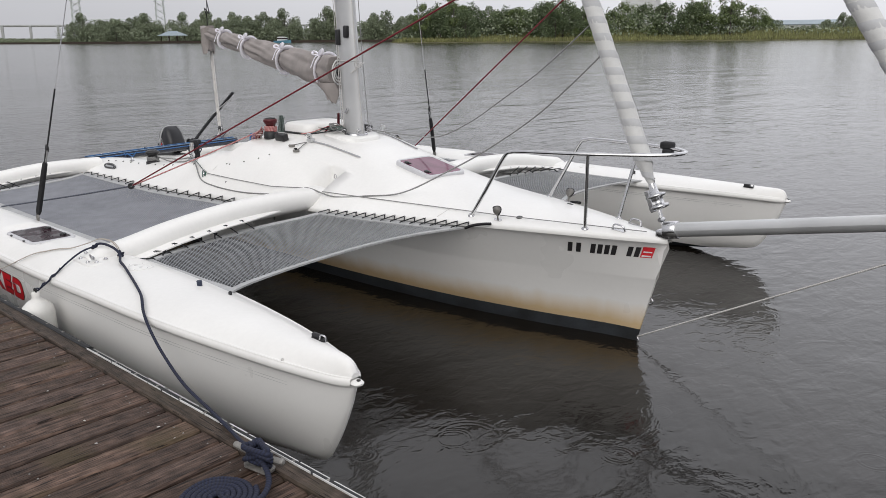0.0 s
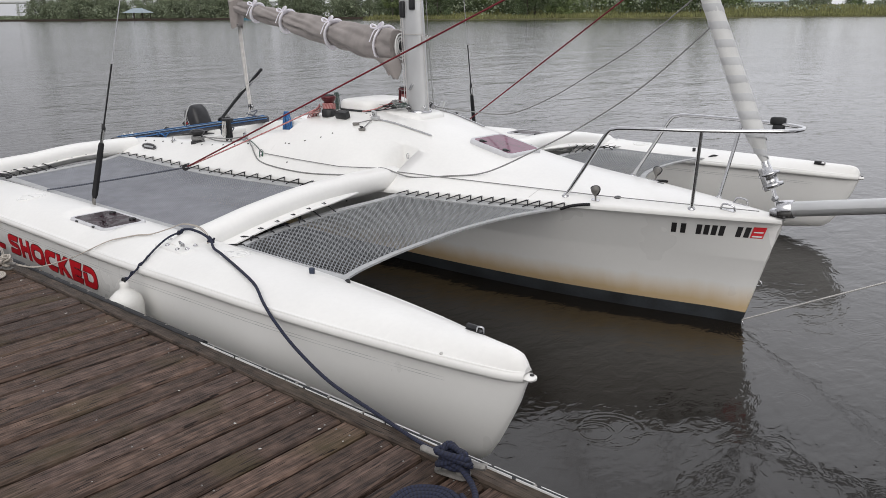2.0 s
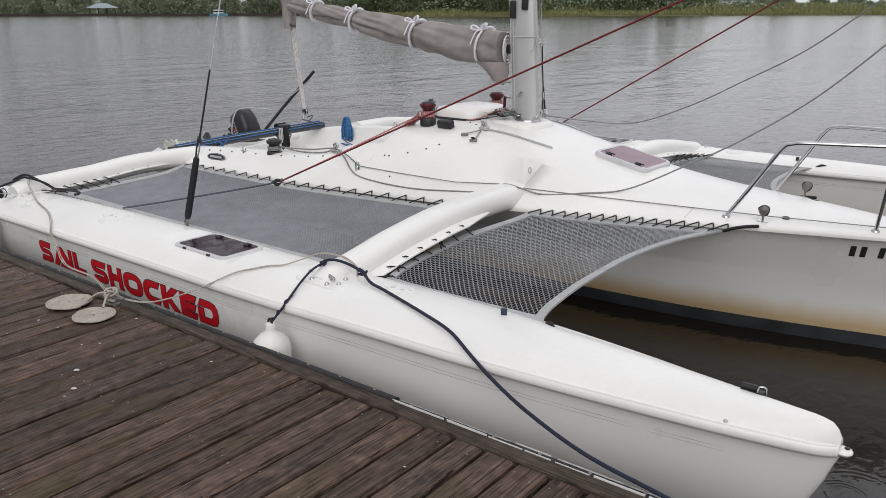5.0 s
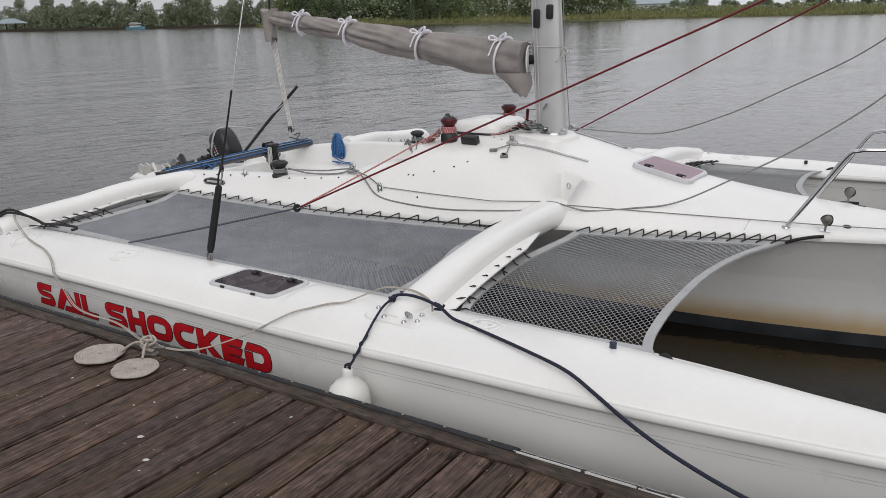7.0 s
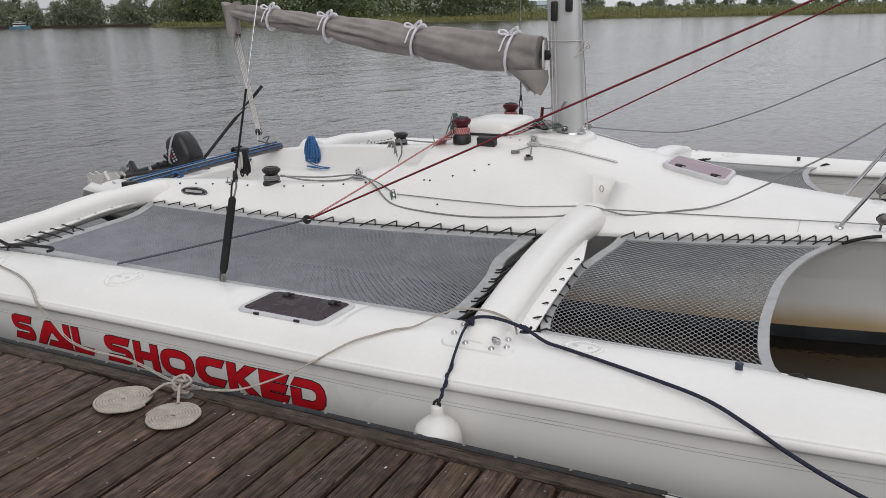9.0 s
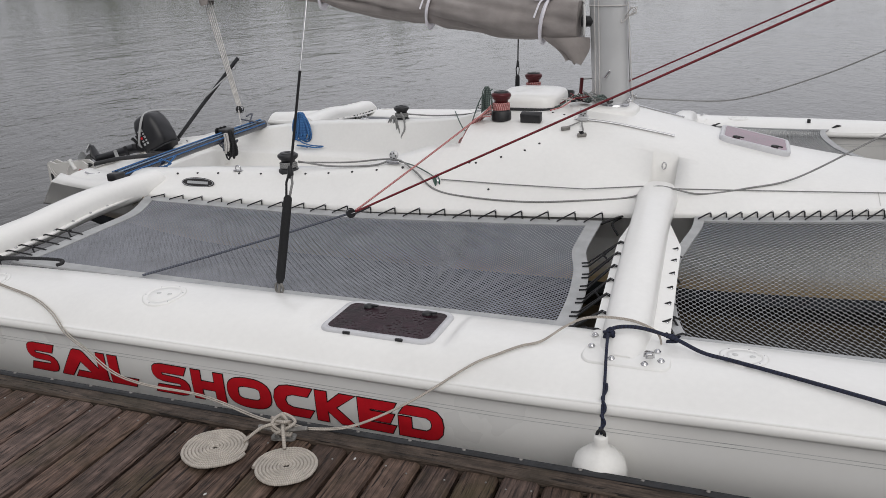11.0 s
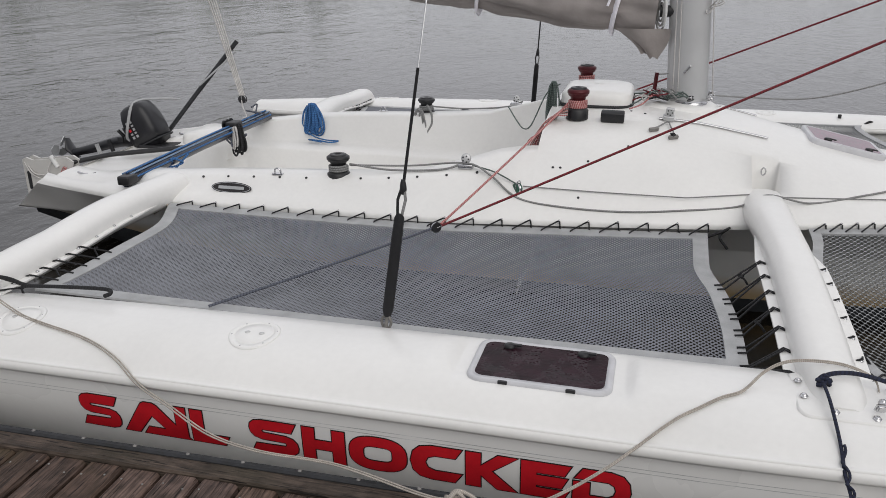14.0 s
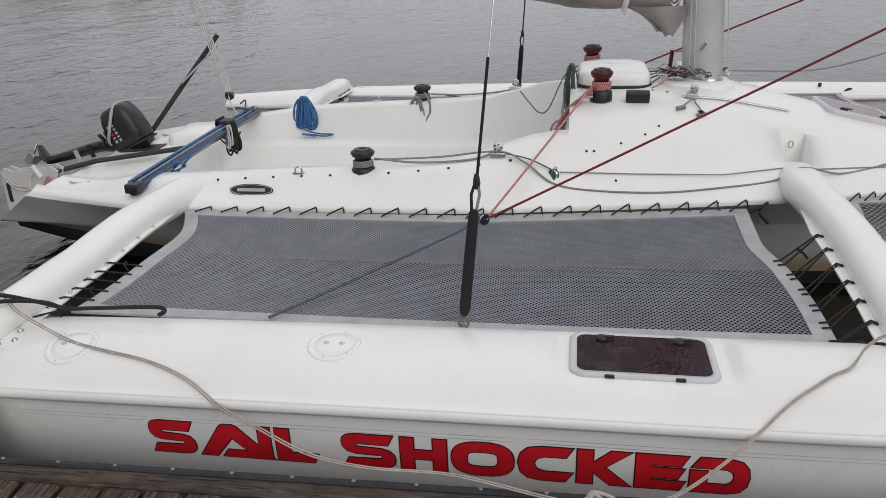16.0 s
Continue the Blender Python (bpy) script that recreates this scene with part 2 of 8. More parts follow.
def wood_material(name, light, dark, moss):
    """Weathered boards: grain and checks along local x, each board its own tone."""
    m = material(name, light, 0.75, var=0.2, scale=2.0, fine=60, spec=0.22)
    n, l, p = nodes_of(m)
    t, info = n.new("ShaderNodeTexCoord"), n.new("ShaderNodeObjectInfo")
    off = n.new("ShaderNodeVectorMath")
    off.operation = "MULTIPLY_ADD"
    scl = n.new("ShaderNodeCombineXYZ")
    mul = n.new("ShaderNodeMath")
    mul.operation = "MULTIPLY"
    mul.inputs[1].default_value = 37.0
    l.new(info.outputs["Random"], mul.inputs[0])
    l.new(mul.outputs[0], scl.inputs["X"])
    l.new(mul.outputs[0], scl.inputs["Y"])
    off.inputs[1].default_value = (2.6, 46, 46)
    l.new(t.outputs["Object"], off.inputs[0])
    l.new(scl.outputs["Vector"], off.inputs[2])
    grain, crack, blot = (n.new("ShaderNodeTexNoise") for _ in range(3))
    grain.inputs["Scale"].default_value, grain.inputs["Detail"].default_value, grain.inputs["Distortion"].default_value = 2.0, 9, 0.9
    crack.inputs["Scale"].default_value, crack.inputs["Detail"].default_value = 1.5, 5
    blot.inputs["Scale"].default_value, blot.inputs["Detail"].default_value = 2.6, 4
    l.new(off.outputs["Vector"], grain.inputs["Vector"])
    thin = n.new("ShaderNodeVectorMath")
    thin.operation = "MULTIPLY_ADD"
    thin.inputs[1].default_value = (4.5, 62, 62)
    l.new(t.outputs["Object"], thin.inputs[0])
    l.new(scl.outputs["Vector"], thin.inputs[2])
    l.new(thin.outputs["Vector"], crack.inputs["Vector"])
    shift = n.new("ShaderNodeVectorMath")
    l.new(t.outputs["Object"], shift.inputs[0])
    l.new(scl.outputs["Vector"], shift.inputs[1])
    l.new(shift.outputs["Vector"], blot.inputs["Vector"])
    r = n.new("ShaderNodeValToRGB")
    e = r.color_ramp.elements
    e[0].position, e[0].color = 0.34, (*dark, 1)
    e[1].position, e[1].color = 0.66, (*light, 1)
    l.new(grain.outputs["Fac"], r.inputs["Fac"])
    # worn, rain-soaked patches across the grain
    wear = n.new("ShaderNodeTexNoise")
    wear.inputs["Scale"].default_value, wear.inputs["Detail"].default_value = 19.0, 9
    l.new(shift.outputs["Vector"], wear.inputs["Vector"])
    worn = n.new("ShaderNodeMapRange")
    worn.inputs["From Min"].default_value, worn.inputs["From Max"].default_value = 0.3, 0.7
    worn.inputs["To Min"].default_value, worn.inputs["To Max"].default_value = 0.60, 1.34
    l.new(wear.outputs["Fac"], worn.inputs["Value"])
    rough_wood = n.new("ShaderNodeVectorMath")
    rough_wood.operation = "SCALE"
    l.new(r.outputs["Color"], rough_wood.inputs[0])
    l.new(worn.outputs["Result"], rough_wood.inputs["Scale"])
    tone = n.new("ShaderNodeMapRange")
    tone.inputs["To Min"].default_value, tone.inputs["To Max"].default_value = 0.68, 1.26
    l.new(info.outputs["Random"], tone.inputs["Value"])
    toned = n.new("ShaderNodeVectorMath")
    toned.operation = "SCALE"
    l.new(rough_wood.outputs["Vector"], toned.inputs[0])
    l.new(tone.outputs["Result"], toned.inputs["Scale"])
    # some boards have weathered to a cool grey
    pick = n.new("ShaderNodeMath")
    pick.operation = "FRACT"
    many = n.new("ShaderNodeMath")
    many.operation = "MULTIPLY"
    many.inputs[1].default_value = 7.31
    l.new(info.outputs["Random"], many.inputs[0])
    l.new(many.outputs[0], pick.inputs[0])
    cool = n.new("ShaderNodeMapRange")
    cool.inputs["From Min"].default_value, cool.inputs["To Max"].default_value = 0.45, 0.55
    l.new(pick.outputs[0], cool.inputs["Value"])
    pale = n.new("ShaderNodeHueSaturation")
    pale.inputs["Saturation"].default_value, pale.inputs["Hue"].default_value, pale.inputs["Value"].default_value = 0.72, 0.485, 1.06
    l.new(toned.outputs["Vector"], pale.inputs["Color"])
    l.new(cool.outputs["Result"], pale.inputs["Fac"])
    toned = pale
    mix = n.new("ShaderNodeMix")
    mix.data_type = "RGBA"
    mr = n.new("ShaderNodeMapRange")
    mr.inputs["From Min"].default_value, mr.inputs["From Max"].default_value, mr.inputs["To Max"].default_value = 0.52, 0.72, 0.65
    l.new(blot.outputs["Fac"], mr.inputs["Value"])
    l.new(mr.outputs["Result"], mix.inputs["Factor"])
    l.new(toned.outputs["Color"], mix.inputs["A"])
    mix.inputs["B"].default_value = (*moss, 1)
    cr = n.new("ShaderNodeMapRange")
    cr.inputs["From Min"].default_value, cr.inputs["From Max"].default_value = 0.365, 0.39
    l.new(crack.outputs["Fac"], cr.inputs["Value"])
    mix2 = n.new("ShaderNodeMix")
    mix2.data_type = "RGBA"
    mix2.inputs["A"].default_value = (*(Vector(dark) * 0.45), 1)
    l.new(cr.outputs["Result"], mix2.inputs["Factor"])
    l.new(mix.outputs["Result"], mix2.inputs["B"])
    l.new(mix2.outputs["Result"], p.inputs["Base Color"])
    b = n.new("ShaderNodeBump")
    b.inputs["Strength"].default_value, b.inputs["Distance"].default_value = 0.9, 0.008
    l.new(grain.outputs["Fac"], b.inputs["Height"])
    l.new(b.outputs["Normal"], p.inputs["Normal"])
    rr = n.new("ShaderNodeMapRange")
    rr.inputs["To Min"].default_value, rr.inputs["To Max"].default_value = 0.42, 0.85
    l.new(blot.outputs["Fac"], rr.inputs["Value"])
    l.new(rr.outputs["Result"], p.inputs["Roughness"])
    return m


WOOD = wood_material("weathered_deck_board", (0.136, 0.088, 0.067), (0.034, 0.0215, 0.0165), (0.070, 0.056, 0.026))
TIMBER = wood_material("dark_edge_timber", (0.075, 0.056, 0.044), (0.028, 0.021, 0.017), (0.05, 0.045, 0.03))


# timber darkened so the gaps between dock boards look deeply shaded
GAP_SHADE = material("sodden_dark_timber", (0.016, 0.013, 0.010), 0.8, var=0.2, scale=3)


def water_material():
    """Tannin-brown river: a dark body under a rippled, reflecting skin."""
    m = bpy.data.materials.new("river_water")
    m.use_nodes = True
    n, l, p = nodes_of(m)
    p.inputs["Roughness"].default_value, p.inputs["IOR"].default_value, p.inputs["Specular IOR Level"].default_value = 0.10, 1.333, 0.72
    t = n.new("ShaderNodeTexCoord")
    murk = n.new("ShaderNodeTexNoise")
    murk.inputs["Scale"].default_value, murk.inputs["Detail"].default_value = 0.5, 4
    l.new(t.outputs["Object"], murk.inputs["Vector"])
    r = n.new("ShaderNodeValToRGB")
    r.color_ramp.elements[0].position, r.color_ramp.elements[0].color = 0.3, (0.0045, 0.0036, 0.0026, 1)
    r.color_ramp.elements[1].position, r.color_ramp.elements[1].color = 0.75, (0.0105, 0.0076, 0.0048, 1)
    l.new(murk.outputs["Fac"], r.inputs["Fac"])
    l.new(r.outputs["Color"], p.inputs["Base Color"])

    def noise_at(scale, detail, stretch, turn):
        mp, tx = n.new("ShaderNodeMapping"), n.new("ShaderNodeTexNoise")
        mp.inputs["Scale"].default_value = stretch
        mp.inputs["Rotation"].default_value = (0, 0, radians(turn))
        tx.inputs["Scale"].default_value, tx.inputs["Detail"].default_value = scale, detail
        tx.inputs["Distortion"].default_value = 0.6
        l.new(t.outputs["Object"], mp.inputs["Vector"])
        l.new(mp.outputs["Vector"], tx.inputs["Vector"])
        return tx.outputs["Fac"]

    calm = noise_at(0.05, 2, (1, 1, 1), 0)
    swell = noise_at(0.55, 3, (1, 0.4, 1), 25)
    chop = noise_at(4.2, 4, (1, 0.6, 1), 28)
    last = None
    ripple = noise_at(13.0, 3, (1, 0.6, 1), 40)
    for fac, strength, dist in ((swell, 0.7, 0.09), (ripple, 0.6, 0.007), (chop, 0.8, 0.026)):
        b = n.new("ShaderNodeBump")
        b.inputs["Strength"].default_value, b.inputs["Distance"].default_value = strength, dist
        l.new(fac, b.inputs["Height"])
        if last:
            l.new(last, b.inputs["Normal"])
        last = b.outputs["Normal"]
    # rings from rain drops
    for scale, turn in ((1.7, 0.0), (2.6, 31.0)):
        mp, vor = n.new("ShaderNodeMapping"), n.new("ShaderNodeTexVoronoi")
        mp.inputs["Rotation"].default_value = (0, 0, radians(turn))
        vor.voronoi_dimensions = "2D"
        vor.inputs["Scale"].default_value = scale
        l.new(t.outputs["Object"], mp.inputs["Vector"])
        l.new(mp.outputs["Vector"], vor.inputs["Vector"])
        sep = n.new("ShaderNodeSeparateColor")
        l.new(vor.outputs["Color"], sep.inputs["Color"])
        size, wave, fade, ring, some, height = (n.new("ShaderNodeMath") for _ in range(6))
        size.operation = "MULTIPLY_ADD"
        size.inputs[1].default_value, size.inputs[2].default_value = 0.22, 0.05
        l.new(sep.outputs["Green"], size.inputs[0])
        wave.operation = "SUBTRACT"
        l.new(vor.outputs["Distance"], wave.inputs[0])
        l.new(size.outputs[0], wave.inputs[1])
        fade.operation = "MULTIPLY"
        fade.inputs[1].default_value = 105.0
        l.new(wave.outputs[0], fade.inputs[0])
        ring.operation = "COSINE"
        l.new(fade.outputs[0], ring.inputs[0])
        fall = n.new("ShaderNodeMapRange")
        fall.inputs["From Min"].default_value, fall.inputs["From Max"].default_value = 0.0, 0.09
        fall.inputs["To Min"].default_value, fall.inputs["To Max"].default_value = 1.0, 0.0
        wide = n.new("ShaderNodeMath")
        wide.operation = "ABSOLUTE"
        l.new(wave.outputs[0], wide.inputs[0])
        l.new(wide.outputs[0], fall.inputs["Value"])
        some.operation = "GREATER_THAN"
        some.inputs[1].default_value = 0.74
        l.new(sep.outputs["Red"], some.inputs[0])
        height.operation = "MULTIPLY"
        l.new(ring.outputs[0], height.inputs[0])
        l.new(fall.outputs["Result"], height.inputs[1])
        both = n.new("ShaderNodeMath")
        both.operation = "MULTIPLY"
        l.new(height.outputs[0], both.inputs[0])
        l.new(some.outputs[0], both.inputs[1])
        rb = n.new("ShaderNodeBump")
        rb.inputs["Strength"].default_value, rb.inputs["Distance"].default_value = 0.3, 0.0012
        l.new(both.outputs[0], rb.inputs["Height"])
        l.new(last, rb.inputs["Normal"])
        last = rb.outputs["Normal"]
    cm = n.new("ShaderNodeMapRange")
    cm.inputs["To Min"].default_value, cm.inputs["To Max"].default_value = 0.5, 0.95
    cm.inputs["From Min"].default_value, cm.inputs["From Max"].default_value = 0.35, 0.65
    l.new(calm, cm.inputs["Value"])
    # the boat shelters the water round it
    lee, near_, shelter = n.new("ShaderNodeVectorMath"), n.new("ShaderNodeMapRange"), n.new("ShaderNodeMath")
    lee.operation = "DISTANCE"
    lee.inputs[1].default_value = (0.8, -2.2, 0.0)
    l.new(t.outputs["Object"], lee.inputs[0])
    near_.inputs["From Min"].default_value, near_.inputs["From Max"].default_value = 2.4, 4.8
    near_.inputs["To Min"].default_value, near_.inputs["To Max"].default_value = 0.32, 1.0
    l.new(lee.outputs["Value"], near_.inputs["Value"])
    shelter.operation = "MULTIPLY"
    l.new(cm.outputs["Result"], shelter.inputs[0])
    l.new(near_.outputs["Result"], shelter.inputs[1])
    l.new(shelter.outputs[0], b.inputs["Strength"])
    l.new(last, p.inputs["Normal"])
    return m


WATER = water_material()


def leaf_material(name, a, b):
    m = material(name, a, 0.6, var=0.2, scale=0.4, fine=3.0, tint=b)
    n, l, p = nodes_of(m)
    geo = n.new("ShaderNodeNewGeometry")
    old = p.inputs["Base Color"].links[0].from_socket
    hs = n.new("ShaderNodeHueSaturation")
    mr = n.new("ShaderNodeMapRange")
    mr.inputs["To Min"].default_value, mr.inputs["To Max"].default_value = 0.7, 1.3
    l.new(geo.outputs["Random Per Island"], mr.inputs["Value"])
    l.new(mr.outputs["Result"], hs.inputs["Value"])
    l.new(old, hs.inputs["Color"])
    l.new(hs.outputs["Color"], p.inputs["Base Color"])
    return m


LEAF = leaf_material("broad_leaves", (0.15, 0.19, 0.068), (0.080, 0.115, 0.042))
LEAF_DARK = leaf_material("dark_leaves", (0.115, 0.15, 0.068), (0.065, 0.095, 0.044))
# distance haze is put into this leaf colour: paler and greyer than the others
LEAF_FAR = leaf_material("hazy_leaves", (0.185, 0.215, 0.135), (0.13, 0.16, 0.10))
REED = leaf_material("marsh_grass", (0.22, 0.22, 0.085), (0.13, 0.14, 0.055))
BARK = material("bark", (0.10, 0.085, 0.07), 0.9, var=0.2, scale=1.0, fine=9)
MUD = material("muddy_bank", (0.11, 0.105, 0.05), 0.85, var=0.25, scale=0.08, fine=1.3)
CONCRETE = material("pale_concrete", (0.42, 0.43, 0.43), 0.8, var=0.08, scale=0.2, fine=2)
PALE_STEEL = material("pale_green_steel", (0.58, 0.61, 0.60), 0.6, var=0.08, scale=0.2, fine=2)
ROOFTIN = material("grey_blue_roof", (0.27, 0.33, 0.37), 0.5, var=0.08, scale=0.5)
WALLWHITE = material("white_cladding", (0.62, 0.63, 0.64), 0.6, var=0.06, scale=0.3)


# ---- builders ----
class Geo:
    """Collects faces, then becomes one mesh."""

    def __init__(self):
        self.v, self.f, self.s, self.uv = [], [], [], {}

    def add(self, verts, faces, smooth=True):
        k = len(self.v)
        self.v += [tuple(v) for v in verts]
        self.f += [tuple(i + k for i in f) for f in faces]
        self.s += [smooth] * len(faces)
        return k

    def loft(self, rows, closed=False, smooth=True, flip=False):
        n = len(rows[0])
        faces = []
        for i in range(len(rows) - 1):
            for j in range(n if closed else n - 1):
                a, b = i * n + j, i * n + (j + 1) % n
                q = (a, b, b + n, a + n)
                faces.append(q[::-1] if flip else q)
        return self.add([p for r in rows for p in r], faces, smooth)

    def fan(self, ring, smooth=False, flip=False):
        f = tuple(range(len(ring)))
        self.add(ring, [f[::-1] if flip else f], smooth)

    def tube(self, pts, r, n=8, caps=True, flat=1.0):
        """A round bar along a line of points; r: one radius or one for each point. flat: squashes the section across."""
        pts = [Vector(p) for p in pts]
        rs = r if hasattr(r, "__len__") else [r] * len(pts)
        t = (pts[1] - pts[0]).normalized()
        side = t.cross(Vector((0, 0, 1)))
        if side.length < 0.05:
            side = t.cross(Vector((0, 1, 0)))
        side.normalize()
        rows, run, k0 = [], 0.0, len(self.v)
        for i, p in enumerate(pts):
            a = pts[max(i - 1, 0)]
            b = pts[min(i + 1, len(pts) - 1)]
            t = (b - a).normalized() if (b - a).length > 1e-9 else t
            side = (side - t * side.dot(t)).normalized()
            up = t.cross(side)
            if i:
                run += (p - pts[i - 1]).length
            row = []
            for j in range(n + 1):
                w = 2 * math.pi * j / n
                row.append(p + (side * math.cos(w) + up * (math.sin(w) * flat)) * rs[i])
                self.uv[k0 + i * (n + 1) + j] = (run, j / n)
            rows.append(row)
        self.loft(rows)
        if caps:
            self.fan(rows[0][:-1], flip=False)
            self.fan(rows[-1][:-1], flip=True)
        return self

    def box(self, c, size, m=None, bev=0.0):
        """A box with chamfered edges."""
        bm = bmesh.new()
        bmesh.ops.create_cube(bm, size=1.0, matrix=Matrix.Diagonal((*size, 1)))
        if bev:
            bmesh.ops.bevel(bm, geom=bm.edges[:], offset=bev, segments=2, affect="EDGES", profile=0.6)
        mat = Matrix.Translation(c) @ (m if m else Matrix())
        bm.verts.index_update()
        self.add([mat @ v.co for v in bm.verts], [[v.index for v in f.verts] for f in bm.faces], bev > 0.004)
        bm.free()
        return self

    def turned(self, profile, n=20, m=None):
        """A solid of revolution round z; profile: (radius, z) from the bottom up."""
        m = m or Matrix()
        rows = [[m @ Vector((r * math.cos(2 * math.pi * j / n), r * math.sin(2 * math.pi * j / n), z)) for j in range(n)] for r, z in profile]
        self.loft(rows, closed=True)
        if profile[0][0] > 1e-4:
            self.fan(rows[0], flip=True)
        if profile[-1][0] > 1e-4:
            self.fan(rows[-1])
        return self

    def slab(self, outline, thick, m=None):
        """A flat plate: outline in local xy, from z 0 to thick."""
        m = m or Matrix()
        lo = [m @ Vector((x, y, 0)) for x, y in outline]
        hi = [m @ Vector((x, y, thick)) for x, y in outline]
        self.loft([lo, hi], closed=True, smooth=False)
        self.fan(hi)
        self.fan(lo, flip=True)
        return self

    def mesh(self, name, mat):
        me = bpy.data.meshes.new(name)
        me.from_pydata(self.v, [], self.f)
        me.polygons.foreach_set("use_smooth", self.s)
        if self.uv:
            layer = me.uv_layers.new(name="UVMap")
            idx = np.empty(len(me.loops), dtype=np.int32)
            me.loops.foreach_get("vertex_index", idx)
            table = np.zeros((len(self.v), 2), dtype=np.float32)
            for k, c in self.uv.items():
                table[k] = c
            layer.data.foreach_set("uv", table[idx].ravel())
        if mat:
            me.materials.append(mat)
        me.validate()
        return me


def part(name, g, mat, parent=None, label="", kind="", category="", group=""):
    """One mesh object, under a thing or on its own."""
    ob = new(name, g.mesh(name, mat) if isinstance(g, Geo) else g)
    if parent:
        ob.parent = parent
    return tagged(ob, label, category, group, kind)


def thing(name, label, category, group="", at=None, kind=""):
    ob = new(name)
    ob.empty_display_size = 0.1
    if at:
        ob.matrix_world = at
    return tagged(ob, label, category, group, kind)


def smooth(pts, n=8):
    """A rounded line through the points."""
    p = [Vector(q) for q in pts]
    p = [p[0] * 2 - p[1]] + p + [p[-1] * 2 - p[-2]]
    out = []
    for i in range(1, len(p) - 2):
        a, b, c, d = p[i - 1:i + 3]
        for k in range(n):
            t = k / n
            out.append(0.5 * (2 * b + (c - a) * t + (2 * a - 5 * b + 4 * c - d) * t * t + (3 * b - a - 3 * c + d) * t ** 3))
    out.append(p[-2])
    return out


def curve_at(x, table):
    """Value at x on a rounded line through (x, value) pairs, x rising."""
    xs, ys = [a for a, _ in table], [b for _, b in table]
    if x <= xs[0]:
        return ys[0]
    if x >= xs[-1]:
        return ys[-1]
    i = max(k for k in range(len(xs)) if xs[k] <= x)
    i = min(i, len(xs) - 2)

    def slope(k):
        if k == 0 or k == len(xs) - 1:
            return (ys[min(k + 1, len(xs) - 1)] - ys[max(k - 1, 0)]) / (xs[min(k + 1, len(xs) - 1)] - xs[max(k - 1, 0)])
        a, b = (ys[k] - ys[k - 1]) / (xs[k] - xs[k - 1]), (ys[k + 1] - ys[k]) / (xs[k + 1] - xs[k])
        return 0.0 if a * b <= 0 else 2 * a * b / (a + b)

    h = xs[i + 1] - xs[i]
    t = (x - xs[i]) / h
    return ((2 * t ** 3 - 3 * t * t + 1) * ys[i] + (t ** 3 - 2 * t * t + t) * h * slope(i)
            + (-2 * t ** 3 + 3 * t * t) * ys[i + 1] + (t ** 3 - t * t) * h * slope(i + 1))


def sagging(a, b, sag, n=16):
    a, b = Vector(a), Vector(b)
    return [a.lerp(b, k / n) - Vector((0, 0, sag * 4 * (k / n) * (1 - k / n))) for k in range(n + 1)]


def rope(name, pts, r, mat, parent=None, label="", category="rope", group="", n=8):
    g = Geo()
    g.tube(pts, r, n)
    return part(name, g, mat, parent, label, category="" if parent else category, group=group)


# ---- water ----
g = Geo()
ring = [[(d * math.cos(2 * math.pi * j / 96), d * math.sin(2 * math.pi * j / 96), 0.08) for j in range(96)] for d in (0.01, 30, 300, 1500, 4500)]
g.loft(ring, closed=True, flip=True)
part("water", g, WATER, None, "dark brown rippled river water under rain", "structure", "water")

# ---- the floats ----
F_Y = 2.52
FL_ZF = [(-4.0, 0.565), (-2.6, 0.605), (-1.0, 0.630), (0.0, 0.639), (0.5, 0.654), (1.0, 0.670), (1.6, 0.676), (2.2, 0.677), (2.6, 0.672), (2.95, 0.660)]
FL_W = [(-4.05, 0.16), (-3.6, 0.24), (-2.6, 0.295), (-1.0, 0.30), (0.6, 0.30), (1.3, 0.285), (1.8, 0.25), (2.2, 0.205), (2.55, 0.150), (2.8, 0.090), (2.9, 0.055), (2.95, 0.018)]
FL_ZC = [(-4.0, 0.640), (-3.2, 0.690), (-2.5, 0.715), (-1.6, 0.735), (-0.7, 0.746), (0.8, 0.750), (1.6, 0.750), (2.2, 0.748), (2.6, 0.746), (2.84, 0.746), (2.905, 0.738), (2.935, 0.712), (2.95, 0.675)]
FL_ZB = [(-4.0, 0.16), (-2.5, 0.0), (0.0, -0.06), (1.5, 0.02), (2.2, 0.10), (2.5, 0.145), (2.65, 0.168), (2.721, 0.193), (2.767, 0.238), (2.826, 0.341), (2.868, 0.426), (2.909, 0.517), (2.938, 0.605), (2.95, 0.63)]
FL_BOOT = [(-4.0, 0.20), (-1.0, 0.14), (1.5, 0.13), (2.2, 0.12), (2.95, 0.10)]
HATCH_X, HATCH_Z = -0.505, 0.719
FL_X = sorted([-4.05 + 0.13 * k for k in range(50)] + [HATCH_X + d for d in (-0.325, -0.305, -0.285, 0.285, 0.305, 0.325)] + [2.42, 2.5, 2.58, 2.65, 2.71, 2.76, 2.81, 2.85, 2.88, 2.91, 2.93, 2.945])


def float_deck_z(x, off):
    """Height of the float's deck at a distance off its middle."""
    w, zf, zc = curve_at(x, FL_W), curve_at(x, FL_ZF), curve_at(x, FL_ZC)
    z = zf + 0.015 + (zc - zf - 0.015) * (1 - min(1, abs(off) / (0.935 * w)) ** 2.4)
    # a flat is let into the crown for the hatch
    k = max(0.0, min(1.0, (0.325 - abs(x - HATCH_X)) / 0.02))
    return z + (min(z, HATCH_Z) - z) * k


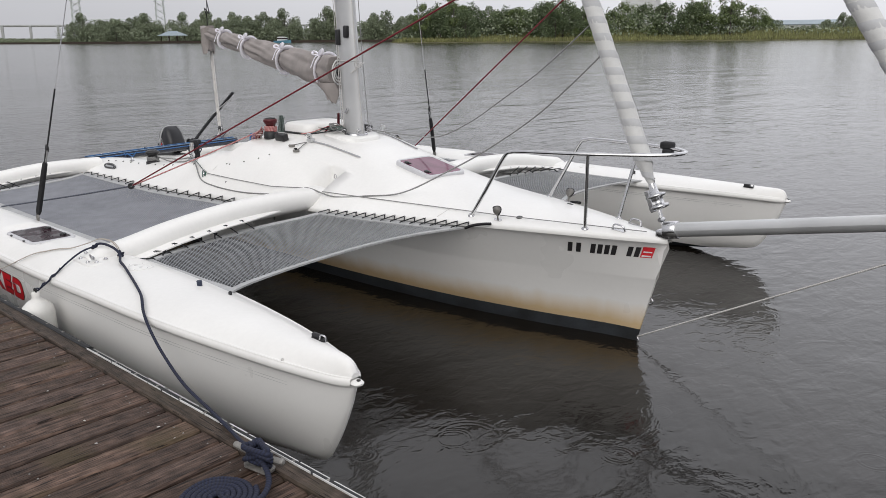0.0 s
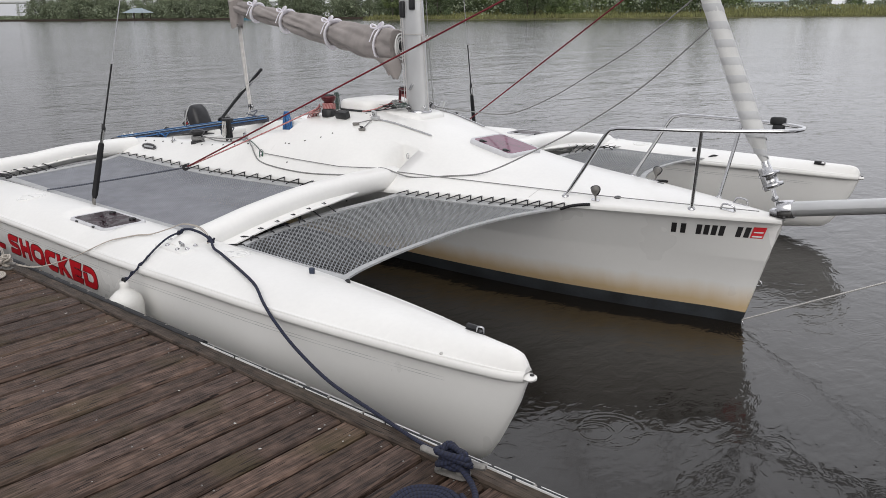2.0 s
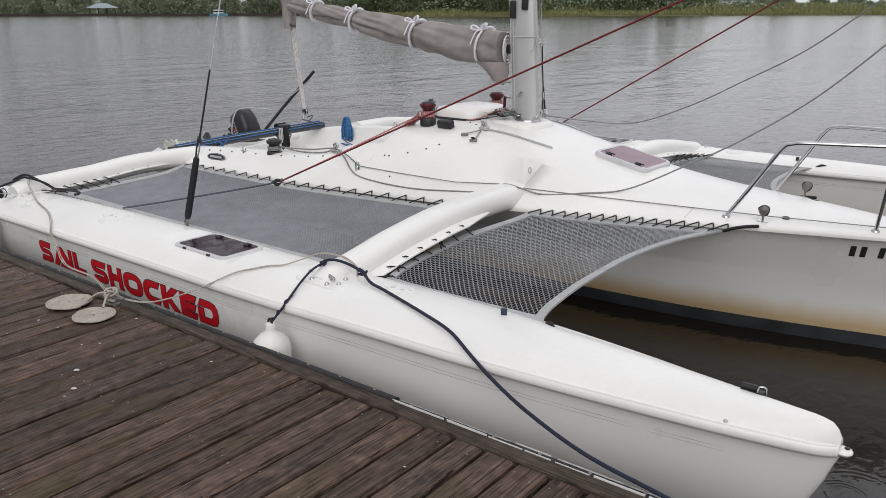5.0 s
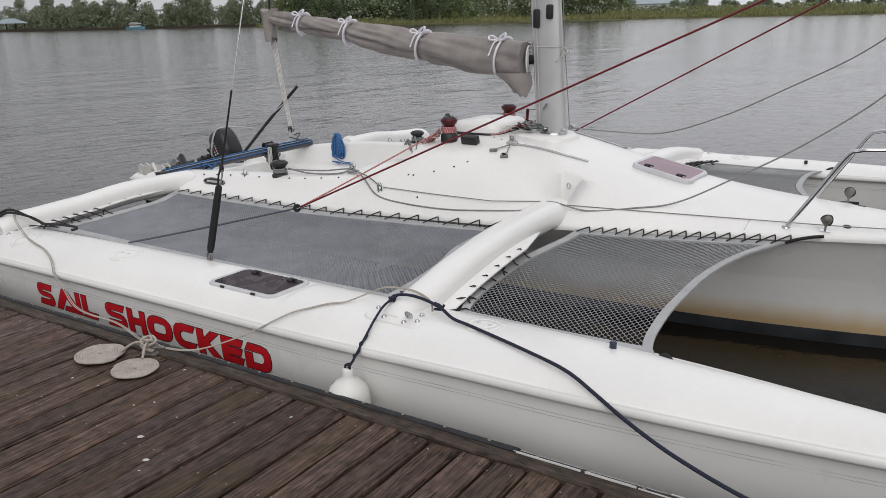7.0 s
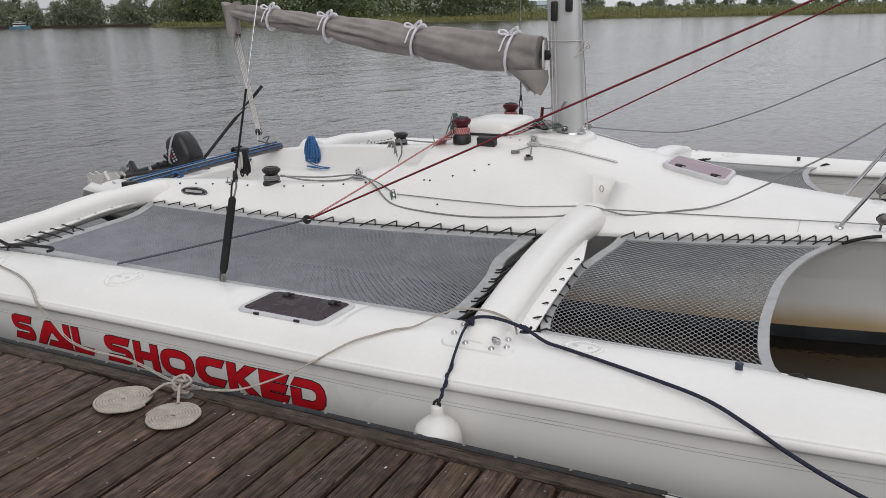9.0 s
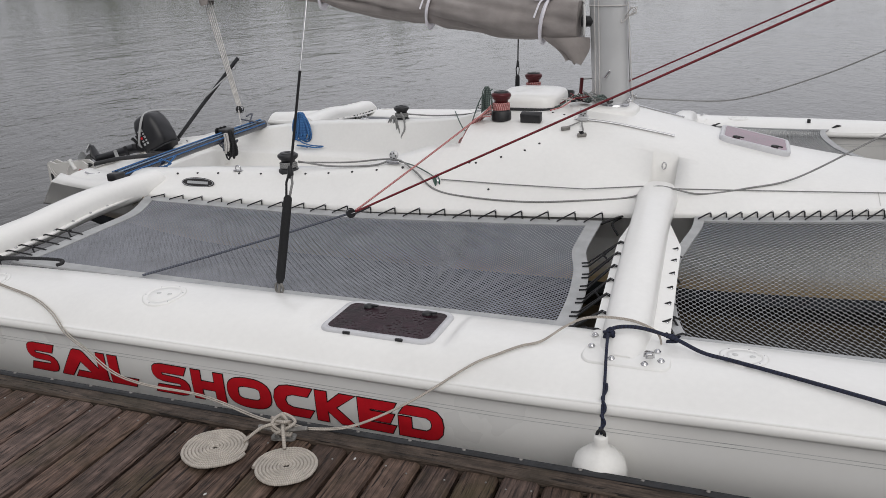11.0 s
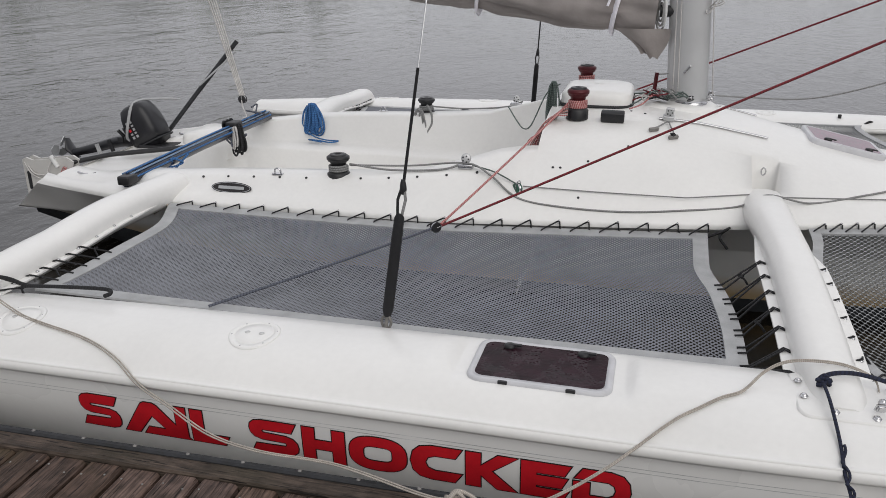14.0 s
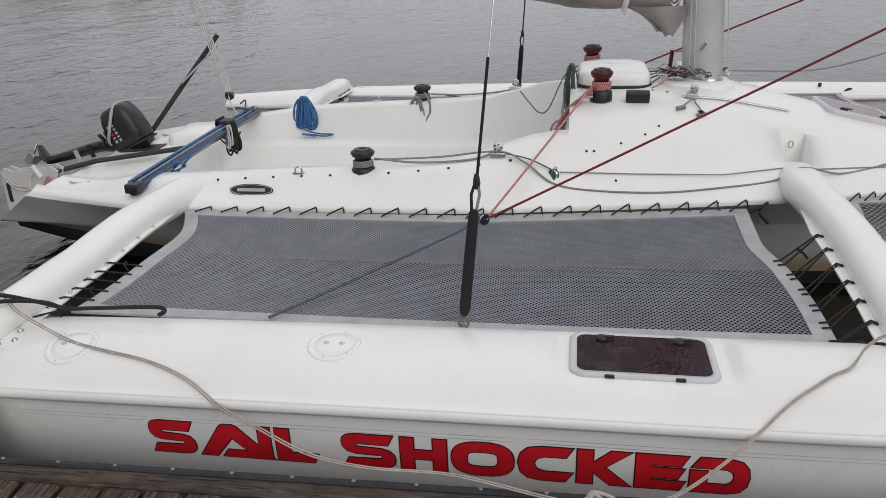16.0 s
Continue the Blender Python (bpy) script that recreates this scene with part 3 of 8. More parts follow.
def float_side_y(x, z):
    """Half-width of the float's side at a height below the flange."""
    w, zf, zb = curve_at(x, FL_W), curve_at(x, FL_ZF), curve_at(x, FL_ZB)
    s = max(0.0, min(1.0, (z - zb) / max(0.02, zf - 0.03 - zb)))
    bow = max(0.0, min(1.0, (x - 1.5) / 1.1))
    full = (1 - (1 - s) ** 2.6) ** 0.55
    return (w - 0.022 * min(1, w / 0.1)) * (full + (s ** 0.45 - full) * bow)


def rounded(w, h, r, n=6):
    """Outline of a rectangle with round corners, centred."""
    out = []
    for cx, cy, a0 in ((w / 2 - r, h / 2 - r, 0), (-w / 2 + r, h / 2 - r, 90), (-w / 2 + r, -h / 2 + r, 180), (w / 2 - r, -h / 2 + r, 270)):
        for k in range(n + 1):
            a = radians(a0 + 90 * k / n)
            out.append((cx + r * math.cos(a), cy + r * math.sin(a)))
    return out


def build_float(side, label):
    ob = thing("float_hull", label, "boat hull", "outer hulls", pose(0 if side < 0 else -0.15, side * F_Y, 0))
    g = Geo()
    rows = []
    for x in FL_X:
        w, zf = curve_at(x, FL_W), curve_at(x, FL_ZF)
        half = [(w, zf + 0.006), (w, zf + 0.015)] + [(w * f, 0) for f in (0.97, 0.94, 0.925, 0.90, 0.86, 0.80, 0.72, 0.63, 0.53, 0.42, 0.31, 0.20, 0.10, 0.0)]
        row = []
        for k, (y, z) in enumerate(half):
            row.append((x, -y, z if k < 2 else float_deck_z(x, y)))
        rows.append(row + [(x, -py, pz) for _, py, pz in row[-2::-1]])
    g.loft(rows, flip=True)
    g.fan(rows[0])
    g.fan(rows[-1], flip=True)
    part("deck", g, GEL, ob)
    g = Geo()
    rows, keel = [], []
    for x in FL_X:
        zf, zb = curve_at(x, FL_ZF), curve_at(x, FL_ZB)
        zm = max(zb, curve_at(x, FL_BOOT))
        zs = [zf - 0.028 - (zf - 0.028 - zm) * (k / 16) ** 1.15 for k in range(17)]
        row = [(x, -float_side_y(x, z), z) for z in zs]
        low = [(x, -float_side_y(x, z), z) for z in [zm - (zm - zb) * k / 10 for k in range(11)]]
        if zb < curve_at(x, FL_BOOT):
            rows.append(row + [(x, -py, pz) for _, py, pz in row[::-1]])
            keel.append(low + [(x, -py, pz) for _, py, pz in low[-2::-1]])
        else:
            rows.append(row + [(x, -py, pz) for _, py, pz in row[::-1]])
    g.loft([r[:17] for r in rows])
    g.loft([r[17:] for r in rows])
    g.fan(rows[0], flip=True)
    g.fan(rows[-1])
    part("topside", g, FLOATSIDE, ob)
    g = Geo()
    g.loft(keel)
    g.fan(keel[0], flip=True)
    part("bottom", g, BOOT, ob, "dark painted float bottom")
    g = Geo()
    for s in (-1, 1):
        rows = []
        for x in FL_X:
            w, zf = curve_at(x, FL_W), curve_at(x, FL_ZF)
            inner = w - 0.03 * min(1, w / 0.1)
            rows.append([(x, s * inner, zf - 0.034), (x, s * (w + 0.004), zf - 0.030), (x, s * (w + 0.010), zf - 0.018), (x, s * (w + 0.008), zf + 0.002), (x, s * (w - 0.002), zf + 0.010)])
        g.loft(rows, flip=s > 0)
    g.tube([(2.90, 0, 0.647), (2.95, 0, 0.646), (2.972, 0, 0.645), (2.983, 0, 0.645)], [0.03, 0.030, 0.026, 0.010], 12, flat=0.5)
    part("flange", g, GEL, ob)
    for dz in (0.092, 0.107):
        g = Geo()
        for s in (-1, 1):
            top, low = [], []
            for x in [-3.4 + 0.15 * k for k in range(41)]:
                z = curve_at(x, FL_ZF) - dz
                top.append((x, s * (float_side_y(x, z) + 0.0012), z))
                low.append((x, s * (float_side_y(x, z - 0.0028) + 0.0012), z - 0.0028))
            g.loft([top, low], flip=s > 0)
        part("pinstripe", g, PINLINE, ob, "thin worn grey pinstripe")
    # bow eye hole plug and drain
    g = Geo()
    g.turned([(0.009, 0.0), (0.009, 0.004), (0.0, 0.005)], 12, pose(2.965, 0, 0.6585))
    part("bow_eye", g, INK, ob)
    # pad with folding handle near the bow
    g = Geo()
    z, yp = float_deck_z(2.63, 0.06), -side * 0.06
    g.box((2.625, yp, z + 0.004), (0.085, 0.030, 0.012), bev=0.004)
    g.tube([(2.585, yp, z + 0.017), (2.640, yp, z + 0.017)], 0.013, 10)
    fit_ = part("padeye", g, BLACK, ob, "black bow fitting")
    g = Geo()
    g.tube(smooth([(2.645, yp - 0.012, z + 0.010), (2.650, yp - 0.010, z + 0.030), (2.668, yp, z + 0.026), (2.672, yp, z + 0.004)], 4), 0.005, 6)
    part("shackle", g, STEEL, fit_)
    g = Geo()
    zs_ = float_deck_z(2.60, 0.128)
    g.turned([(0.008, -0.002), (0.008, 0.002), (0.0, 0.003)], 10, pose(2.60, side * 0.128, zs_, -side * 40, 0, 0))
    part("drain", g, GREYFACE, ob, "small grey drain plug")
    # rope bollard on the inner edge
    g = Geo()
    yb = -side * 0.11
    z = float_deck_z(1.49, 0.11)
    g.turned([(0.015, -0.01), (0.015, 0.020), (0.016, 0.022), (0.016, 0.026), (0.011, 0.030), (0.0, 0.030)], 14, pose(1.49, yb, z))
    part("plug", g, material("blue_black_plastic", (0.02, 0.03, 0.06), 0.4) if side < 0 else BLACK, ob)
    for x, off, r in ((-1.62, 0.045, 0.10), (-2.66, 0.10, 0.10), (0.90, -0.045, 0.085)):
        yo = side * off

        def on_disc(d, a, lift):
            px, py = x + d * math.cos(a), yo + d * math.sin(a)
            return Vector((px, py, float_deck_z(px, py) + lift))

        def disc(profile, n=36):
            g = Geo()
            g.loft([[on_disc(d, 2 * math.pi * q / n, z) for q in range(n)] for d, z in profile], closed=True)
            return g

        plate = part("inspection_port", disc([(r, -0.004), (r, 0.003), (r - 0.004, 0.005), (r - 0.022, 0.005), (r - 0.0232, 0.0028), (r - 0.0248, 0.0028), (r - 0.026, 0.0042), (r * 0.4, 0.004), (0.0005, 0.004)]), GEL, ob, "round white screw-in inspection port")
        for q in range(6):
            g = Geo()
            g.turned([(0.0028, -0.001), (0.0028, 0.0008), (0.0, 0.001)], 8, Matrix.Translation(on_disc(r - 0.012, 2 * math.pi * q / 6 + 0.3, 0.005)))
            part("screw", g, STEEL, plate)
        for q in (0, math.pi):
            g = Geo()
            g.turned([(0.011, 0.0), (0.011, 0.0012), (0.0, 0.0015)], 12, Matrix.Translation(on_disc(0.03, q, 0.004)))
            part("finger_hole", g, PINLINE, plate)
    m = pose(HATCH_X, 0, HATCH_Z - 0.008)
    return ob, m


def hatch(parent, m, w, h, pane_mat, pane_label, hinge=-1, recess=0.02):
    """A deck hatch: pale frame, tinted pane, two handles, two hinges."""
    g = Geo()
    outer, mid, inner = rounded(w, h, 0.055), rounded(w - 0.012, h - 0.012, 0.05), rounded(w - 0.055, h - 0.055, 0.034)
    rows = [[m @ Vector((x, y, z)) for x, y in o] for o, z in ((outer, -0.03), (outer, recess - 0.008), (mid, recess), (inner, recess), (inner, recess - 0.004))]
    g.loft(rows, closed=True)
    frame_ob = part("hatch", g, FRAMEGREY, parent, "hatch with a white frame and tinted acrylic pane")
    g = Geo()
    g.slab(inner, 0.006, m @ pose(0, 0, recess - 0.006))
    part("pane", g, pane_mat, frame_ob, pane_label)
    for k in (-1, 1):
        g = Geo()
        g.turned([(0.022, 0), (0.022, 0.008), (0.014, 0.012), (0, 0.013)], 12, m @ pose(k * w * 0.27, -hinge * (h / 2 - 0.055), recess))
        g.box(m @ Vector((k * w * 0.27 + 0.02, -hinge * (h / 2 - 0.055), recess + 0.010)), (0.05, 0.014, 0.008), m.to_3x3().to_4x4(), 0.003)
        part("handle", g, BLACK, frame_ob, "small black latch handle")
        g = Geo()
        g.box(m @ Vector((k * w * 0.23, hinge * (h / 2 - 0.005), recess - 0.006)), (0.034, 0.013, 0.012), m.to_3x3().to_4x4(), 0.003)
        part("hinge", g, BLACK, frame_ob)
    return frame_ob


float_s, hatch_s = build_float(-1, "white glassfibre trimaran float with red lettering along its side")
float_p, hatch_p = build_float(1, "white glassfibre trimaran float on the far side of the boat")
hatch(float_s, hatch_s, 0.51, 0.315, SMOKE, "wet dark plum acrylic pane", -1)
hatch(float_p, hatch_p, 0.51, 0.315, SMOKE, "dark acrylic pane", 1)


# ---- the main hull ----
H_YS = [(-4.15, 0.72), (-3.9, 0.85), (-3.6, 0.98), (-3.2, 1.12), (-2.8, 1.19), (-1.4, 1.175), (-0.8, 1.10), (0.06, 0.97), (0.6, 0.87), (1.2, 0.71), (1.7, 0.555), (2.2, 0.375), (2.53, 0.245), (2.8, 0.125), (2.95, 0.055), (3.03, 0.015)]
H_ZS = [(-4.15, 0.66), (-3.4, 0.72), (-2.6, 0.76), (-1.4, 0.772), (0.0, 0.782), (1.2, 0.805), (2.0, 0.812), (3.03, 0.80)]
H_YK = [(-4.15, 0.40), (-3.4, 0.58), (-2.6, 0.64), (-1.5, 0.60), (-0.4, 0.57), (0.6, 0.53), (1.2, 0.47), (1.7, 0.395), (2.2, 0.25), (2.53, 0.155), (2.8, 0.075), (3.03, 0.008)]
H_ZK = [(-4.15, 0.34), (-2.6, 0.46), (-0.4, 0.50), (3.03, 0.52)]
H_YB = [(-4.15, 0.24), (-3.4, 0.40), (-2.6, 0.48), (-1.5, 0.47), (-0.14, 0.43), (0.6, 0.39), (1.41, 0.31), (2.15, 0.18), (2.53, 0.095), (2.8, 0.035), (3.03, 0.005)]
H_ZB = [(-4.15, 0.05), (-3.0, -0.25), (0.0, -0.36), (2.0, -0.28), (3.03, -0.2)]
H_X = [-4.15, -3.9] + [-3.7 + 0.2 * k for k in range(29)] + [2.05, 2.2, 2.35, 2.5, 2.62, 2.74, 2.84, 2.92, 2.98, 3.03]
BOOT_Z = 0.165


def rake(x, z):
    """Stem leans forward towards the deck; the stern leans aft below it."""
    k = max(0.0, min(1.0, (x - 0.8) / 2.2))
    x += 0.27 * (z - 0.80) * k * k
    if x < -3.2:
        k = (-3.2 - x) / 0.95
        x -= 1.65 * max(0.0, 0.68 - max(z, 0.34)) * k * k
    return x


def hull_row(x, first=0, last=9):
    """Section points from keel to sheer; the run lifts out of the water towards the stern."""
    ys, zsh, yk, zk, yb, zb = (curve_at(x, t) for t in (H_YS, H_ZS, H_YK, H_ZK, H_YB, H_ZB))
    pts = [(zb, 0.0), (zb * 0.75, yb * 0.45), (0.0, yb * 0.93), (BOOT_Z, yb), (0.30, yb + (yk - yb) * 0.55), (zk, yk), (zk + 0.02, yk + 0.012), (zsh - 0.06, ys - 0.05), (zsh, ys)]
    k = max(0.0, (-3.0 - x) / 1.15)
    out = []
    for z, y in pts[first:last]:
        z += 0.24 * k * k * max(0.0, (zk - z) / zk) ** 0.8
        out.append((rake(x, z), y, z))
    return out


trimaran = thing("main_hull", "white glassfibre trimaran main hull with cabin and open cockpit", "boat hull", "")
for name, mat, lim, label in (("topside", STAINED, (3, 9), "white topsides stained yellow near the water"), ("bottom", BOOT, (0, 4), "dark antifouled bottom")):
    g = Geo()
    for s in (-1, 1):
        g.loft([[(x, s * y, z) for x, y, z in hull_row(xx, *lim)] for xx in H_X], flip=s < 0)
    edge = hull_row(H_X[0], *lim)
    g.fan([(x, -y, z) for x, y, z in edge] + [(x, y, z) for x, y, z in edge[::-1]], flip=True)
    part(name, g, mat, trimaran, label)

# deck and cabin forward of the cockpit
D_ZC = [(-0.80, 1.232), (-0.3, 1.245), (0.0, 1.228), (0.3, 1.175), (0.67, 1.09), (1.1, 1.0), (1.5, 0.94), (2.0, 0.895), (2.5, 0.865), (3.03, 0.83)]
D_P = [(-0.8, 3.2), (-0.3, 3.05), (0.3, 2.4), (1.0, 2.0), (2.0, 1.8), (3.03, 1.8)]


def deck_z(x, y):
    ys, zs = curve_at(x, H_YS), curve_at(x, H_ZS) + 0.02
    return zs + (curve_at(x, D_ZC) - zs) * (1 - min(1.0, abs(y) / ys) ** curve_at(x, D_P))


NOTCH = (0.330, 0.480)


def deck_half(x, notch=False):
    ys, zs = curve_at(x, H_YS), curve_at(x, H_ZS)
    row = [(ys + 0.010, zs - 0.014), (ys + 0.012, zs + 0.004), (ys + 0.004, zs + 0.018)]
    fr = [0.985, 0.96, 0.92, 0.87, 0.81, 0.75, 0.69, 0.635, 0.59, 0.585, 0.54, 0.48, 0.40, 0.31, 0.21, 0.10, 0.0]
    for f in fr:
        y = ys * f
        z = deck_z(x, y)
        if notch and 0.588 < f < 0.86:
            z = min(z, zs + 0.01)
        row.append((y, z))
    return row


xs = [-0.80 + 0.107 * k for k in range(10)] + [NOTCH[0], NOTCH[0] + 0.004, 0.36, 0.44, NOTCH[1] - 0.004, NOTCH[1]] + [0.60 + 0.12 * k for k in range(16)] + [2.5, 2.6, 2.7, 2.8, 2.88, 2.95, 3.0, 3.03]
rows = []
for x in xs:
    h = deck_half(x, NOTCH[0] < x < NOTCH[1])
    rows.append([(x, -y, z) for y, z in h] + [(x, y, z) for y, z in h[-2::-1]])
g = Geo()
g.loft(rows, flip=True)
part("cabin_deck", g, GEL, trimaran)

# aft bulkhead of the cabin, with a companionway
h = deck_half(-0.80)
ring = [(-0.80, -y, z) for y, z in h[3:]] + [(-0.80, y, z) for y, z in h[-2:2:-1]]
g = Geo()
top = ring
low = [(-0.845, y, 0.34) for x, y, z in ring]
g.loft([top, low], smooth=False)
part("bulkhead", g, GEL, trimaran)
g = Geo()
g.slab(rounded(0.52, 0.50, 0.05), 0.012, pose(-0.853, 0.02, 0.80, 0, -88, 0) @ pose(0, 0, 0, 0, 0, 90))
part("companionway_door", g, SMOKE, trimaran, "dark acrylic washboard")

# cockpit, coamings and aft deck
C_Z = [(-4.15, 0.675), (-3.7, 0.725), (-3.4, 0.80), (-2.6, 0.885), (-1.8, 0.925), (-1.2, 0.985), (-0.80, 1.05)]
C_X = [-4.15, -4.0, -3.8, -3.6, -3.45, -3.44, -3.2, -2.9, -2.6, -2.3, -2.0, -1.7, -1.4, -1.2, -1.0, -0.88, -0.80]


def cockpit_half(x):
    ys, zs, zc = curve_at(x, H_YS), curve_at(x, H_ZS), curve_at(x, C_Z)
    k = max(0.0, min(1.0, (x + 1.25) / 0.45))
    out = ys - 0.215
    row = [(ys + 0.010, zs - 0.014), (ys + 0.012, zs + 0.004), (ys + 0.004, zs + 0.018), (ys - 0.05, zs + 0.045), (out + 0.06, zc - 0.035), (out + 0.03, zc - 0.012), (out, zc), (out - 0.08, zc + 0.004 + 0.03 * k), (out - 0.14, zc + 0.03 * k)]
    if x > -1.45:
        b = min(1.0, (x + 1.45) / 0.65)
        b = b * b * (3 - 2 * b)
        row = row[:3] + [(y, z + (deck_z(-0.80, y * curve_at(-0.8, H_YS) / ys) - z) * b) for y, z in row[3:]]
    if x < -3.445:
        z = curve_at(x, H_ZS) + 0.0
        row += [(out - 0.16, zc - 0.01), (out - 0.18, z - 0.01), (out - 0.22, z - 0.02), (0.28, z - 0.02), (0.24, z - 0.02), (0.15, z - 0.02), (0.0, z - 0.02)]
    else:
        row += [(out - 0.16, row[-1][1] - 0.015), (out - 0.20, 0.685), (out - 0.235, 0.668), (0.57, 0.66), (0.55, 0.64), (0.53, 0.36), (0.0, 0.36)]
    return row


rows = []
for x in C_X:
    h = cockpit_half(x)
    rows.append([(rake(x, z), -y, z) for y, z in h] + [(rake(x, z), y, z) for y, z in h[-2::-1]])
g = Geo()
g.loft(rows, flip=True)
g.fan(rows[0])
part("cockpit", g, GEL, trimaran)

# ---- beams ----
B_TOP = [(0.70, 0.935), (1.0, 0.945), (1.5, 0.935), (2.0, 0.885), (2.35, 0.825), (2.50, 0.803), (2.57, 0.788), (2.61, 0.758)]


def arm_z(y, x0):
    """Top of a crossbeam; the aft pair is set a little lower."""
    z = curve_at(y, B_TOP)
    return z - (0.05 * max(0.0, min(1.0, (2.45 - y) / 0.45)) + 0.012 * max(0.0, (1.6 - y) / 0.6) if x0 < 0 else 0.0)


def beam(name, x0, x1, side, label, y_in=0.72):
    """A tapering hollow arm from the main hull out to a float, with a bolting flange."""
    ob = thing(name, label, "boat crossbeam", "crossbeams")
    g = Geo()
    rows = []
    for k in range(26):
        y = y_in + (2.61 - y_in) * k / 25
        z = arm_z(y, x0)
        xc = x0 + (x1 - x0) * k / 25
        w = 0.098 - 0.006 * max(0, (y - 2.2) / 0.4) + 0.02 * max(0, (1.2 - y) / 0.5)
        dep = 0.17 if y < 2.2 else 0.17 - 0.10 * (y - 2.2) / 0.5
        ringp = []
        for j in range(18):
            a = 2 * math.pi * j / 18
            c, s = math.cos(a), math.sin(a)
            px = w * (abs(c) ** 0.75) * (1 if c > 0 else -1)
            pz = (0.085 * abs(s) ** 0.9) if s > 0 else -(dep - 0.085) * abs(s) ** 0.7
            ringp.append((xc + px, side * y, z - 0.085 + pz))
        rows.append(ringp)
    g.loft(rows, closed=True, flip=side < 0)
    g.fan(rows[0], flip=side > 0)
    g.fan(rows[-1], flip=side < 0)
    part("arm", g, GEL, ob)
    for sx in (-1, 1):
        wide, drop = (0.164, 0.014) if x0 > 0 and sx > 0 else (0.134, 0.0)
        g = Geo()
        fl = []
        for k in range(20):
            y = 1.15 + (2.5 - 1.15) * k / 19
            z = arm_z(y, x0) - 0.10
            xc = x0 + (x1 - x0) * (y - 0.72) / 1.89
            out = 0.09 + (wide - 0.09) * min(1.0, k / 5)
            fl.append([(xc + sx * 0.080, side * y, z), (xc + sx * out, side * y, z - 0.004 - drop), (xc + sx * out, side * y, z - 0.012 - drop), (xc + sx * 0.080, side * y, z - 0.012)])
        g.loft(fl, smooth=False, flip=(sx * side) > 0)
        fo = part("lacing_flange", g, GEL, ob)
        for k in range(7):
            y = 1.55 + 0.80 * k / 6
            z = arm_z(y, x0) - 0.10
            xc = x0 + (x1 - x0) * (y - 0.72) / 1.89
            g = Geo()
            g.turned([(0.009, 0.0), (0.009, 0.004), (0.005, 0.007), (0, 0.007)], 8, pose(xc + sx * (wide - 0.020), side * y, z - 0.002 - drop))
            part("eyelet", g, STEEL, fo)
    # landing pad bolted on the float
    g = Geo()
    xc = x1 + 0.02
    rows = []
    for grow, lift in ((0.0, -0.02), (0.0, 0.002), (-0.006, 0.006)):
        rows.append([(xc + px, side * (F_Y - 0.01 + py), float_deck_z(xc, -0.01 + py) + lift) for px, py in rounded(0.325 + 2 * grow, 0.30 + 2 * grow, 0.04)])
    g.loft(rows, closed=True, flip=side < 0)
    for q in (0.8, 0.5, 0.2, 0.0):
        rows.append([(xc + px * q, side * (F_Y - 0.01 + py * q), float_deck_z(xc, -0.01 + py * q) + 0.0065) for px, py in rounded(0.313, 0.288, 0.04)])
    g.loft(rows[2:], closed=True, flip=side < 0)
    pad = part("landing_pad", g, GEL, ob)
    for dx, off in ((-0.135, 0.04), (-0.05, 0.108), (0.105, 0.02), (0.125, 0.085), (0.07, 0.115), (-0.14, -0.06)):
        g = Geo()
        z = float_deck_z(x1, off) + 0.006
        g.turned([(0.014, 0), (0.014, 0.003), (0.009, 0.003), (0.009, 0.009), (0.005, 0.011), (0, 0.011)], 6, pose(xc + dx, side * (F_Y + off), z, -side * off * 120, 0, 0))
        part("bolt", g, STEEL, pad)
    return ob


FORE_X, AFT_X = (0.392, 0.475), (-2.93, -3.06)
beams = [beam("crossbeam", FORE_X[0], FORE_X[1], -1, "white forward crossbeam with laced flanges and bolted pad"),
         beam("crossbeam", 0.36, 0.30, 1, "white forward crossbeam on the far side"),
         beam("crossbeam", AFT_X[0], AFT_X[1], -1, "white aft crossbeam reaching to the near float", 1.03),
         beam("crossbeam", -2.94, -3.05, 1, "white aft crossbeam on the far side", 1.03)]

